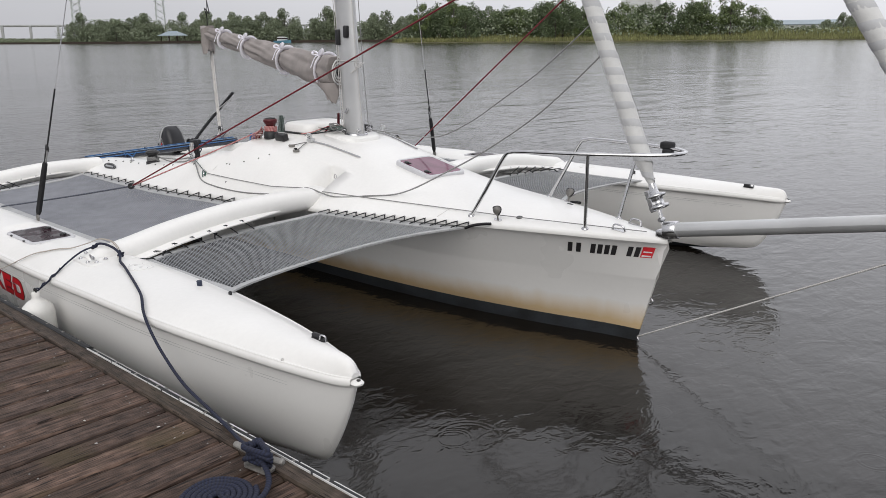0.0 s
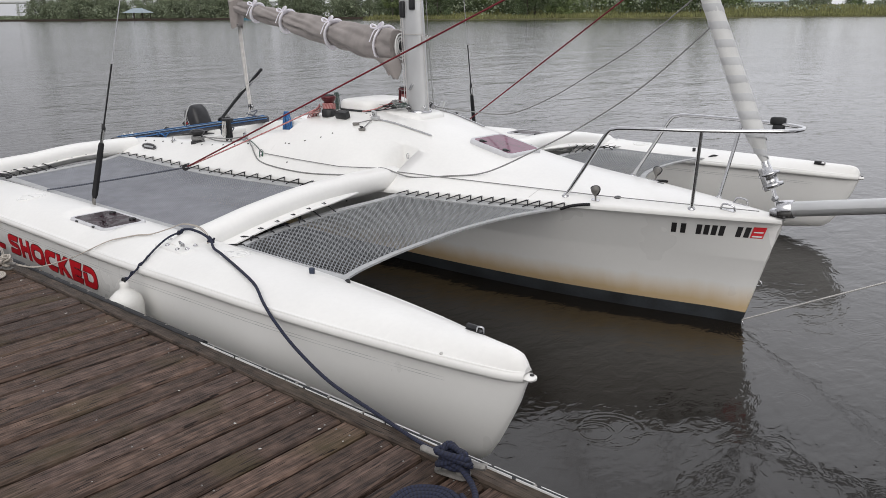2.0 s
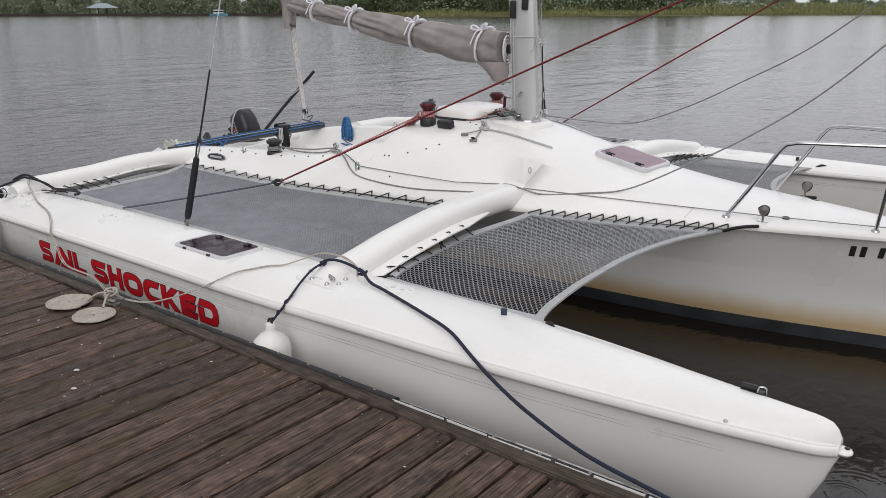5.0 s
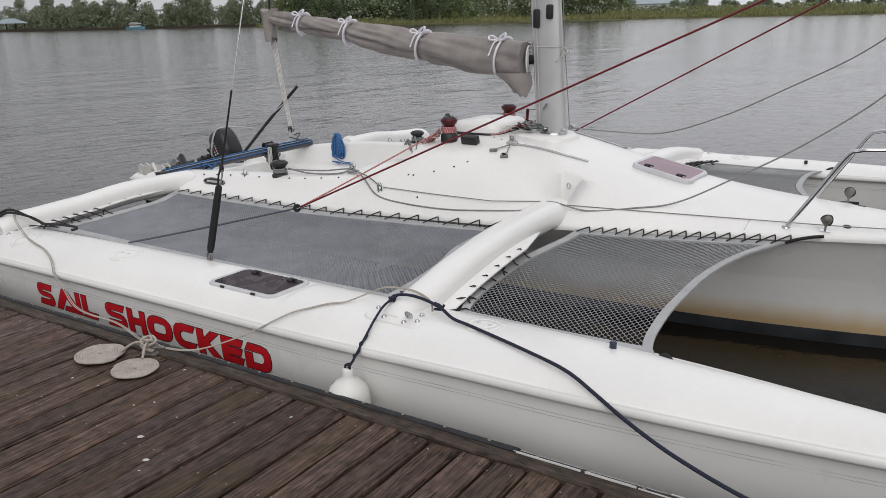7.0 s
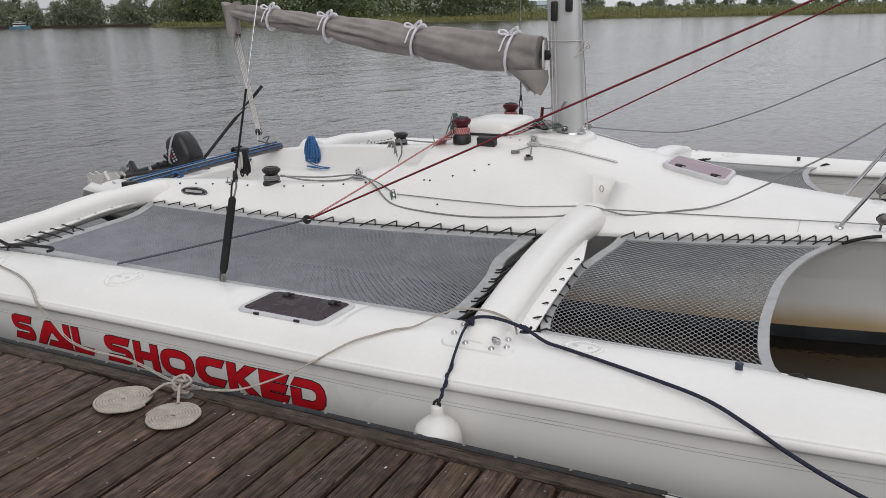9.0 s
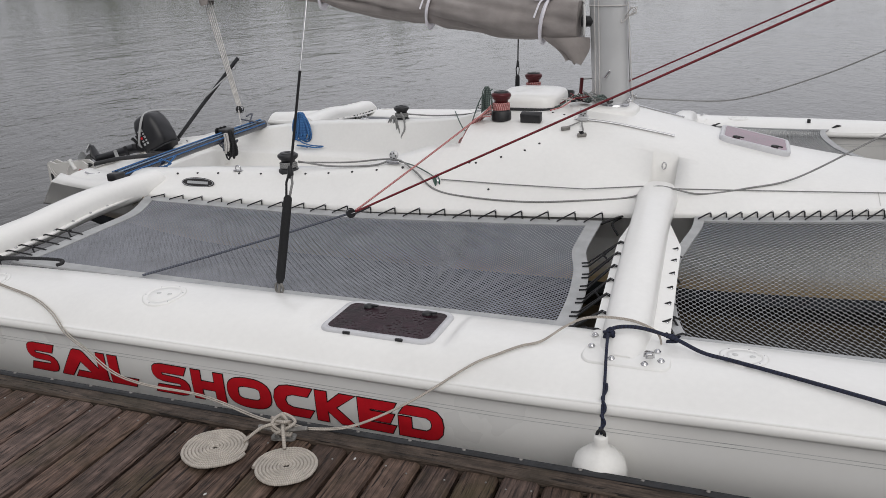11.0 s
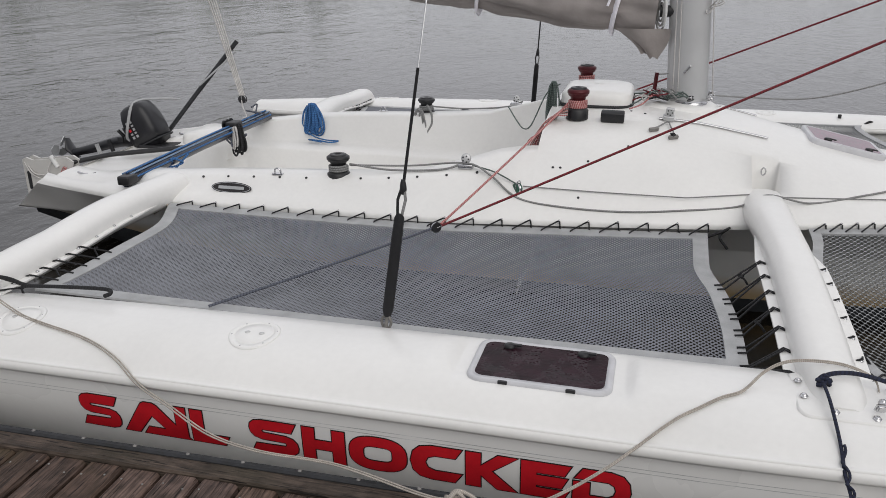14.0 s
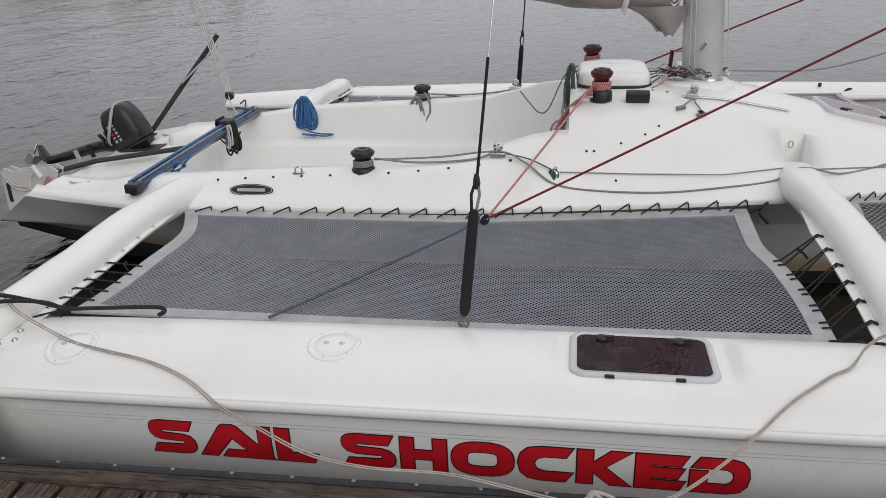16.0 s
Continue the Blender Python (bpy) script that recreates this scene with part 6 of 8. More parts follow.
for k in range(18):
    e = rnd.uniform(-0.04, 0.04)
    low = rnd.uniform(0.86, 1.04)
    pts = [(-0.675, -0.51 + e * 0.3, 1.305 - 0.004 * k), (-0.745 + e * 0.5, -0.51 + e, 1.225), (-0.825 + e * 0.6, -0.49 + e, 1.12), (-0.875 + e, -0.48 + e * 0.6, low + 0.04), (-0.89 + e, -0.47 + e, low), (-0.865 + e, -0.46 + e, low + 0.05), (-0.83 + e * 0.8, -0.465 + e, 1.10 + e)]
    rope("halyard_tail", smooth(pts, 6), 0.0042, (R_PINK, R_WHITE, R_PINK, R_GREY, R_RED)[k % 5], label=("red-flecked", "white", "red-flecked", "grey", "dark red")[k % 5] + " halyard tail looped down into the cockpit", group="halyards")
hank((-0.80, -0.20, 1.375), 0.36, 0.040, 14, 0.0036, R_GREEN, "rope_hank", "grey-green halyard tails hung over the hood beside the cabin door", 1, 12)
rope("halyard_tail", smooth([(-0.76, -0.2, 1.36), (-0.84, -0.21, 1.30), (-0.93, -0.18, 1.10), (-0.99, -0.12, 1.06), (-1.05, -0.05, 1.10), (-1.12, 0.05, 1.16)], 6), 0.004, R_GREEN, label="slack grey-green line looping across the companionway", group="halyards")
for x in (-2.10, -2.28):
    g = Geo()
    g.turned([(0.035, 0), (0.035, 0.004), (0.026, 0.006), (0.026, 0.003), (0, 0.003)], 20, pose(x - 0.45, 0.752, 0.60, 90, 0, 0))
    part("drain_ring", g, GREYFACE, trimaran)
# mainsheet traveller across the stern
trav = thing("mainsheet_traveller", "dark traveller beam with blue control lines across the cockpit", "traveller")
g = Geo()
g.tube([(-3.26, -1.05, 0.812), (-3.245, -0.2, 0.842), (-3.23, 0.80, 0.856)], [0.040, 0.040, 0.040], 10)
part("beam", g, NAVYBEAM, trav)
for k, (dy, dz) in enumerate(((-0.026, 0.038), (0.0, 0.046), (0.026, 0.038), (0.042, 0.014))):
    g = Geo()
    g.tube(sagging((-3.26 + dy, -1.03, 0.812 + dz), (-3.23 + dy, 0.76, 0.856 + dz), -0.004, 10), 0.0058, 6)
    part("control_rope", g, R_BLUE if k % 2 else R_STEELBLUE, trav, "blue control rope")
for y in (-1.05, 0.72):
    g = Geo()
    g.box((-3.24, y, 0.868 if y > 0 else 0.825), (0.08, 0.10, 0.055), bev=0.012)
    part("end_block", g, BLACK, trav)
g = Geo()
g.box((-3.235, 0.25, 0.895), (0.09, 0.12, 0.045), bev=0.012)
for k in range(3):
    g.turned([(0.03, 0), (0.032, 0.008), (0, 0.01)], 12, pose(-3.28, 0.20 + 0.05 * k, 0.90, 0, -90, 0))
part("car", g, BLACK, trav)
rnd = random.Random(21)
for y, z, n in ((-0.55, 0.83, 7), (0.22, 0.80, 9), (0.62, 0.93, 6)):
    pts = [(-3.2 + rnd.uniform(-0.09, 0.05), y + rnd.uniform(-0.08, 0.08), z + rnd.uniform(-0.10, 0.05)) for k in range(n)]
    rope("rope_tangle", smooth(pts, 6), 0.0065, R_BLUE if y < 0 else R_SLATE, label="tangled control rope tails at the traveller", group="rope hanks", category="rope")
hank((-3.20, 0.26, 0.90), 0.26, 0.055, 12, 0.0075, R_BLACK, "rope_hank", "black rope bundle hung from the traveller car", 1, 31)
hank((-3.19, 0.20, 0.89), 0.20, 0.05, 5, 0.0055, R_WHITE, "rope_hank", "white rope loops in the bundle at the traveller car", 1, 32)
# aft seat hump and stern rail piece
g = Geo()
rows = []
for s, z in ((1.0, 0.55), (1.0, 0.715), (0.95, 0.745), (0.8, 0.757), (0.0, 0.762)):
    rows.append([(-3.64 + x * s, 0.65 + y * s, z) for x, y in rounded(0.38, 0.46, 0.08)])
g.loft(rows, closed=True)
part("aft_locker", g, GEL, trimaran)
for s in (-1, 1):
    ob = thing("mooring_cleat", "steel mooring cleat on the aft deck", "cleat", "deck cleats", pose(-3.88, s * 0.62, 0.664))
    g = Geo()
    g.box((0, 0, 0.015), (0.05, 0.04, 0.03), bev=0.006)
    part("base", g, STEEL, ob)
    g = Geo()
    g.tube(smooth([(-0.07, 0, 0.045), (-0.03, 0, 0.035), (0.03, 0, 0.035), (0.07, 0, 0.045)], 4), 0.009, 8)
    part("horn", g, STEEL, ob)

# ---- outboard motor ----
motor = thing("outboard_motor", "black outboard motor tilted up at the stern", "outboard motor")
tilt = pose(-4.125, 0.43, 0.80, 0, -26, 0) @ Matrix.Scale(0.86, 4)
g = Geo()
rows = []
for z, w, d in ((-0.215, 0.095, 0.105), (-0.19, 0.120, 0.135), (-0.16, 0.128, 0.150), (-0.155, 0.136, 0.158), (-0.05, 0.140, 0.168), (0.06, 0.138, 0.166), (0.13, 0.130, 0.152), (0.19, 0.112, 0.128), (0.215, 0.085, 0.098), (0.225, 0.0, 0.0)):
    rows.append([tilt @ Vector((d * (abs(math.cos(a)) ** 0.5) * (1 if math.cos(a) > 0 else -1), w * (abs(math.sin(a)) ** 0.5) * (1 if math.sin(a) > 0 else -1), z)) for a in [2 * math.pi * k / 24 for k in range(24)]])
g.loft(rows, closed=True)
part("cowl", g, MOTOR, motor, "black cowl with small pale and red bars")
for k in range(2):
    for q in range(5):
        g = Geo()
        g.box(tilt @ Vector((-0.07 + 0.045 * k, -0.1405, 0.075 - 0.034 * q)), (0.020, 0.004, 0.020 - 0.006 * (q % 2)), tilt.to_3x3().normalized().to_4x4())
        part("cowl_bar", g, RED if (q == 2 and k == 0) else SILVER, motor)
g = Geo()
g.tube([tilt @ Vector((0.142 * math.copysign(abs(math.cos(a)) ** 0.5, math.cos(a)) * 1.2, 0.142 * math.copysign(abs(math.sin(a)) ** 0.5, math.sin(a)), -0.155)) for a in [2 * math.pi * k / 32 for k in range(33)]], 0.007, 6)
part("cowl_seal", g, RUBBER, motor)
g = Geo()
g.box((-4.30, 0.335, 0.70), (0.05, 0.02, 0.04), bev=0.005)
g.tube([(-4.28, 0.36, 0.72), (-4.31, 0.33, 0.775)], 0.014, 8)
g.tube([(-4.24, 0.34, 0.74), (-4.25, 0.32, 0.80)], 0.012, 8)
part("steering_knobs", g, BLACK, motor)
for x_ in (-4.40, -4.52):
    g = Geo()
    g.box((x_, 0.335, 0.645 + (x_ + 4.4) * 0.35), (0.035, 0.012, 0.10), pose(0, 0, 0, 0, -18, 0), 0.004)
    part("leg_strap", g, WEB if x_ < -4.45 else BLACK, motor)
g = Geo()
g.tube(smooth([tilt @ Vector((-0.16, -0.10, -0.07)), tilt @ Vector((-0.13, -0.142, -0.02)), tilt @ Vector((-0.02, -0.15, 0.10)), tilt @ Vector((0.05, -0.10, 0.20)), tilt @ Vector((0.08, 0.02, 0.225)), (-4.00, 0.60, 0.995), (-3.93, 0.662, 0.98)], 6), 0.012, 8, flat=0.5)
part("strap", g, WEB, motor, "grey webbing strap over the cowl")
g = Geo()
g.tube(smooth([(-4.16, 0.42, 0.69), (-4.38, 0.42, 0.66), (-4.62, 0.42, 0.595), (-4.82, 0.42, 0.545)], 4), [0.10, 0.088, 0.070, 0.058, 0.056, 0.054, 0.052, 0.05, 0.048, 0.046, 0.044, 0.042, 0.042], 12, flat=0.8)
part("leg", g, MOTOR, motor)
g = Geo()
g.tube([(-4.80, 0.42, 0.50), (-4.86, 0.42, 0.57), (-4.90, 0.44, 0.655)], [0.03, 0.06, 0.028], 10, flat=0.35)
part("gearcase", g, MOTOR, motor)
for k in range(3):
    g = Geo()
    a = k * 2.094 + 0.4
    m = pose(-4.96, 0.42, 0.575, 0, -72, 0) @ pose(0, 0, 0, 0, 0, math.degrees(a))
    g.slab([(0.015, -0.02), (0.05, -0.045), (0.10, -0.03), (0.10, 0.02), (0.05, 0.045), (0.015, 0.02)], 0.006, m @ pose(0, 0, 0, 22, 0, 0))
    part("propeller_blade", g, SILVER, motor)
g = Geo()
g.box((-4.14, 0.42, 0.66), (0.08, 0.20, 0.22), bev=0.015)
g.tube([(-4.16, 0.32, 0.76), (-4.16, 0.52, 0.76)], 0.02, 8)
part("clamp_bracket", g, BLACK, motor)
g = Geo()
g.box((-3.98, 0.42, 0.65), (0.28, 0.24, 0.05), bev=0.01)
part("mounting_board", g, BLACK, motor)

# rudder, tiller and its extension
rudder = thing("rudder", "grey rudder box and black tiller at the stern", "rudder")
CHEEK = [(-4.735, 0.30), (-4.735, 0.655), (-4.70, 0.675), (-4.64, 0.655), (-4.34, 0.695), (-4.29, 0.665), (-4.34, 0.52), (-4.56, 0.33), (-4.62, 0.29)]
for y in (-0.17, -0.24):
    g = Geo()
    g.slab(CHEEK, 0.014, pose(0, y, 0, 90, 0, 0))
    part("cheek", g, GREYFACE, rudder, "grey flat rudder cheek")
g = Geo()
g.slab(rounded(0.028, 0.14, 0.012), 0.004, pose(-4.695, -0.253, 0.50, 90, 0, 0))
part("slot", g, RUBBER, rudder, "dark slot")
g = Geo()
g.slab([(-4.72, 0.27), (-4.72, 0.60), (-4.60, 0.60), (-4.60, 0.31)], 0.04, pose(0, -0.19, 0, 90, 0, 0))
part("blade", g, GREYFACE, rudder)
g = Geo()
g.tube([(-4.42, -0.26, 0.62), (-4.47, -0.26, 0.70)], 0.018, 8)
part("pin_grip", g, SAILWHITE, rudder)
g = Geo()
g.tube([(-4.36, -0.19, 0.64), (-4.1, -0.08, 0.69), (-3.5, 0.10, 0.745)], 0.018, 10)
part("tiller", g, BLACK, rudder)
g = Geo()
g.tube([(-4.20, 0.50, 0.50), (-3.85, 0.76, 1.00), (-3.57, 1.015, 1.41)], 0.032, 6, flat=0.55)
part("tiller_extension", g, RUBBER, rudder, "long black flat tiller extension")
g = Geo()
g.tube([(-3.79, 0.745, 1.085), (-3.56, 0.96, 1.33)], 0.013, 6, flat=0.5)
part("strap", g, WEB, rudder)
for q in (0.0, 0.03):
    rope("control_line", smooth([(-4.72 + q, -0.255, 0.64 - q), (-4.66 + q, -0.27, 0.56), (-4.58 + q, -0.262, 0.52 + q), (-4.52, -0.26, 0.53)], 6), 0.005, R_WHITE, rudder)
rope("control_line", smooth([(-4.44, -0.26, 0.69), (-4.49, -0.28, 0.62), (-4.48, -0.30, 0.54), (-4.40, -0.30, 0.505), (-4.33, -0.28, 0.52)], 6), 0.005, R_WHITE, rudder)
rnd = random.Random(77)
rope("control_line", smooth([(-4.36 + rnd.uniform(-0.06, 0.05), -0.27 + rnd.uniform(-0.02, 0.0), 0.58 + rnd.uniform(-0.06, 0.07)) for k in range(8)], 6), 0.0045, R_PINK, rudder)

# ---- mast and boom details ----
for y, z0, z1 in ((-0.058, 2.00, 2.13), (-0.052, 2.06, 2.16)):
    g = Geo()
    g.box((mast_x(2.06) + (-0.045 if y < -0.055 else 0.055), y, (z0 + z1) / 2), (0.045, 0.045, z1 - z0), bev=0.012)
    part("clutch", g, BLACK, mast, "black halyard clutch")
g = Geo()
g.box((mast_x(1.45), -0.062, 1.45), (0.016, 0.03, 0.06), pose(0, 0, 0, 0, 35, 0), 0.004)
part("cleat", g, STEEL, mast)
g = Geo()
g.tube([(mast_x(1.87) + 0.122 * math.cos(a) + 0.006, 0.064 * math.sin(a), 1.87) for a in [2 * math.pi * k / 20 for k in range(21)]], 0.004, 6)
part("lashing", g, R_WHITE, mast, "thin white lashing round the mast")
g = Geo()
rnd = random.Random(33)
pts = [(mast_x(1.85) + 0.14 + 0.05 * math.sin(k * 1.7), -0.03 + 0.05 * math.cos(k * 2.3), 1.86 - 0.03 * (k % 4)) for k in range(9)]
g.tube(smooth(pts, 5), 0.0035, 5)
part("line_tails", g, R_WHITE, mast)
for y, x, z0, z1 in ((-0.066, -0.07, 1.27, 6.0), (-0.068, -0.045, 1.27, 6.0), (0.06, 0.11, 1.27, 6.0), (-0.03, 0.132, 1.27, 6.0)):
    rope("halyard", [(mast_x(z0) + x * (1 if z0 > 2 else 1.15), y, z0), (mast_x(1.9) + x, y, 1.9), (mast_x(z1) + x, y, z1)], 0.0032, R_WHITE if y < 0 else R_GREY, mast)
g = Geo()
g.turned([(0.10, 1.225), (0.105, 1.25), (0.09, 1.265), (0.0, 1.268)], 20, pose(0, 0, 0))
part("step_plate", g, STEEL, mast)
rnd = random.Random(44)
for k in range(7):
    a = 2 * math.pi * k / 7 + 0.4
    block((0.16 * math.cos(a) - 0.03, 0.13 * math.sin(a), 1.29), (math.cos(a), math.sin(a), 0.6), 0.022, "small pulley block at the mast foot", BLACK if k % 2 else STEEL, 20 * k)
for k in range(6):
    a0 = 2.6 + 0.35 * k
    pts = [(-0.08 + 0.10 * math.cos(a0), 0.11 * math.sin(a0), 1.30), (-0.22, -0.05 + 0.05 * k - 0.1, 1.29 + rnd.uniform(0, 0.03)), (-0.28 + rnd.uniform(-0.03, 0.03), -0.26 + 0.10 * k, 1.268), (-0.338, -0.34 + 0.13 * k, 1.255)]
    rope("halyard", smooth(pts, 6), 0.0048, (R_PINK, R_GREEN, R_RED, R_GREY, R_GREEN, R_WHITE)[k], label="halyard led from the mast foot over the cabin top", group="halyards")
for k in range(2):
    pts = [(-0.10 + rnd.uniform(-0.08, 0.08), -0.12 + rnd.uniform(-0.08, 0.06), 1.29 + rnd.uniform(0, 0.06)) for _ in range(10)]
    rope("rope_tangle", smooth(pts, 6), 0.0045, (R_GREY, R_GREEN)[k], label="tangle of thin lines at the mast foot", group="rope hanks")
for sy in (-1, 1):
    pts = [(x, sy * y, deck_z(x, y) + 0.014) for x, y in ((-0.215, 0.55), (-0.17, 0.51), (-0.122, 0.444), (-0.105, 0.488), (-0.09, 0.53), (-0.086, 0.577))]
    rope("control_line", smooth(pts, 6), 0.0042, R_GREY, label="short grey control line between two cam cleats", group="sheets")
    rnd_ = random.Random(91)
    pts = [(-0.09 + rnd_.uniform(-0.014, 0.014), sy * (0.575 + rnd_.uniform(-0.014, 0.014)), deck_z(-0.09, 0.575) + 0.016 + rnd_.uniform(0, 0.016)) for k in range(7)]
    rope("line_knot", smooth(pts, 5), 0.0046, R_BLACK, label="small dark knot at a cam cleat", group="sheets")
for k in range(3):
    pts = [(-0.20 + rnd.uniform(-0.09, 0.07), -0.10 + rnd.uniform(-0.10, 0.10), 1.275 + rnd.uniform(0, 0.05)) for _ in range(12)]
    rope("rope_tangle", smooth(pts, 6), 0.0042, (R_BLACK, R_RED, R_WHITE)[k], label=("black", "dark red", "white")[k] + " line tails heaped behind the mast", group="rope hanks")
g = Geo()
g.tube([(-0.215, -0.02, 1.27), (-0.205, -0.02, 1.42)], 0.012, 8)
part("vang_strut", g, REDWINCH, mast, "dark red fitting behind the mast")
rope("vang_line", [(-0.205, -0.02, 1.41), (-0.08, -0.01, 1.42)], 0.004, R_GREY, mast)

# boom ties, rolled end, flap and mainsheet
BA, BB = Vector((-0.235, 0.016, 1.79)), Vector((-3.62, 0.775, 2.12))
for u in TIES:
    c = BA.lerp(BB, u)
    c.z -= 0.05 * math.sin(math.pi * min(1, u * 1.15)) * (1 - u)
    r = (0.124 - 0.062 * u) * 0.87 + 0.016
    g = Geo()
    g.tube([(c.x + 0.03 * math.sin(a), c.y + r * math.cos(a) * 1.02, c.z + r * math.sin(a) * (1.0 if math.sin(a) > 0 else 1.0 + 0.32 * abs(math.sin(a)) * (1 - 0.5 * u))) for a in [2 * math.pi * k / 30 for k in range(31)]], 0.030, 6, flat=0.35)
    tie = part("sail_tie", g, TIE, boom, "white webbing tie knotted in a bow")
    g = Geo()
    for sx in (-1, 1):
        q = Vector((c.x, c.y - r * 0.5, c.z + r * 0.93))
        g.tube(smooth([q, q + Vector((sx * 0.03, -0.02, 0.03)), q + Vector((sx * 0.07, -0.015, 0.04 + 0.01 * sx)), q + Vector((sx * 0.06, -0.03, 0.005)), q], 5), 0.014, 6, flat=0.5)
    g.tube(smooth([q, q + Vector((-0.02, -0.04, -0.02)), q + Vector((-0.05, -0.07, -0.11))], 4), 0.009, 6, flat=0.5)
    part("bow", g, TIE, tie)
g = Geo()
pts = []
for k in range(90):
    a = k * 0.23
    r = 0.035 + 0.0038 * a
    pts.append((-0.212 - 0.03 * math.cos(a) * r / 0.1, 0.008 + r * math.cos(a), 1.775 + r * 1.1 * math.sin(a)))
g.tube(pts, 0.007, 6)
part("sail_roll", g, SAILWHITE, boom, "spiral end of the rolled sail")
g = Geo()
g.tube([(-0.10, 0, 1.775), (-0.22, 0, 1.775)], 0.035, 14)
part("gooseneck", g, BLACK, boom)
g = Geo()
rows = []
for k in range(9):
    u = k / 8
    z = 1.68 - 0.18 * u
    rows.append([(-0.15 - 0.05 * u - (0.30 - 0.185 * u) * t + 0.015 * math.sin(5 * t + 4 * u), -0.085 + 0.02 * math.sin(7 * t + 3 * u) + 0.04 * u, z + 0.025 * t * u + 0.012 * math.sin(9 * t) * u) for t in np.linspace(0, 1, 10)])
g.loft(rows)
rows2 = [[(x, y + 0.006, z) for x, y, z in r] for r in rows]
g.loft(rows2, flip=True)
part("cover_flap", g, CLOTH, boom, "loose canvas corner hanging down")
g = Geo()
rows = []
for k in range(10):
    u = k / 9
    rows.append([(-3.67 + 0.085 * (1 - 0.35 * u) * math.cos(a) + 0.01 * math.sin(3 * a + 5 * u), 0.785 + 0.085 * (1 - 0.2 * u) * math.sin(a) + 0.015 * math.sin(5 * a), 2.20 - 0.30 * u + 0.02 * math.cos(2 * a)) for a in [2 * math.pi * j / 16 for j in range(16)]])
g.loft(rows, closed=True, flip=True)
g.fan(rows[0])
part("cover_end", g, CLOTH, boom, "bunched canvas at the boom end")
rope("topping_lift", [(-3.66, 0.78, 2.18), (-3.58, 0.76, 2.6), (-0.55, 0.0, 9.4)], 0.004, R_BLACK, label="black topping lift rising from the boom end")
rope("lift_tail", smooth([(-3.66, 0.78, 2.2), (-3.68, 0.80, 2.32), (-3.62, 0.74, 2.42), (-3.66, 0.82, 2.36), (-3.61, 0.77, 2.5)], 6), 0.006, R_BLACK, label="black knotted tail above the boom end")
sheet = thing("mainsheet_tackle", "cream mainsheet tackle hanging from the boom end", "rope tackle")
for k in range(4):
    rope("fall", sagging((-3.755 + 0.026 * k, 0.845 - 0.004 * k, 1.98), (-3.395 + 0.010 * k, 0.672 + 0.004 * k, 1.03), 0.0, 4), 0.0058, R_WHITE, sheet)
rope("tail", smooth([(-3.39, 0.68, 1.0), (-3.36, 0.64, 0.94), (-3.27, 0.52, 0.90), (-3.24, 0.40, 0.91)], 6), 0.0052, R_WHITE, sheet)
block((-3.385, 0.69, 1.0), (-0.1, 0, 1), 0.034, "black fiddle block of the mainsheet")

# ---- stays ----
SD = Vector((0.082, 0.228, 1.0))
for s in (-1, 1):
    foot = Vector((-1.176 if s < 0 else -1.30, s * 2.305, 0.675))

    def up(z):
        d = SD * (z - 0.675)
        return foot + Vector((d.x, -s * d.y, d.z))

    ob = thing("shroud", "wire shroud with black cover rising from the float", "shroud", "shrouds")
    g = Geo()
    g.turned([(0.022, 0.0), (0.022, 0.012), (0.012, 0.02), (0, 0.021)], 12, Matrix.Translation(foot - Vector((0, 0, 0.012))))
    g.tube([up(0.665), up(0.76)], 0.008, 8)
    g.tube([up(0.712) + Vector((0.020 * math.cos(a), 0, 0.028 * math.sin(a))) for a in [2 * math.pi * k / 14 for k in range(15)]], 0.006, 6)
    part("chainplate", g, GALV, ob)
    g = Geo()
    g.tube([up(0.735), up(0.762), up(1.05), up(1.13), up(1.145)], [0.014, 0.022, 0.022, 0.020, 0.012], 10)
    part("turnbuckle_cover", g, SLEEVE, ob, "black canvas cover")
    for dx in (-0.016, 0.016):
        g = Geo()
        g.tube([up(1.13) + Vector((dx * 0.5, 0, 0)), up(1.20) + Vector((dx, 0, 0)), up(1.27)], 0.006, 6)
        part("lashing", g, R_BLACK if dx < 0 else R_GREY, ob)
    g = Geo()
    g.turned([(0.010, -0.03), (0.015, -0.01), (0.013, 0.01), (0.008, 0.03)], 10, Matrix.Translation(up(1.25)))
    part("thimble", g, BLACK, ob)
    g = Geo()
    g.tube([up(1.25), up(1.70)], 0.0062, 8)
    part("sleeve", g, SLEEVE, ob)
    g = Geo()
    g.tube([up(1.68), up(8.6)], 0.0042, 6)
    part("wire", g, STEEL, ob)


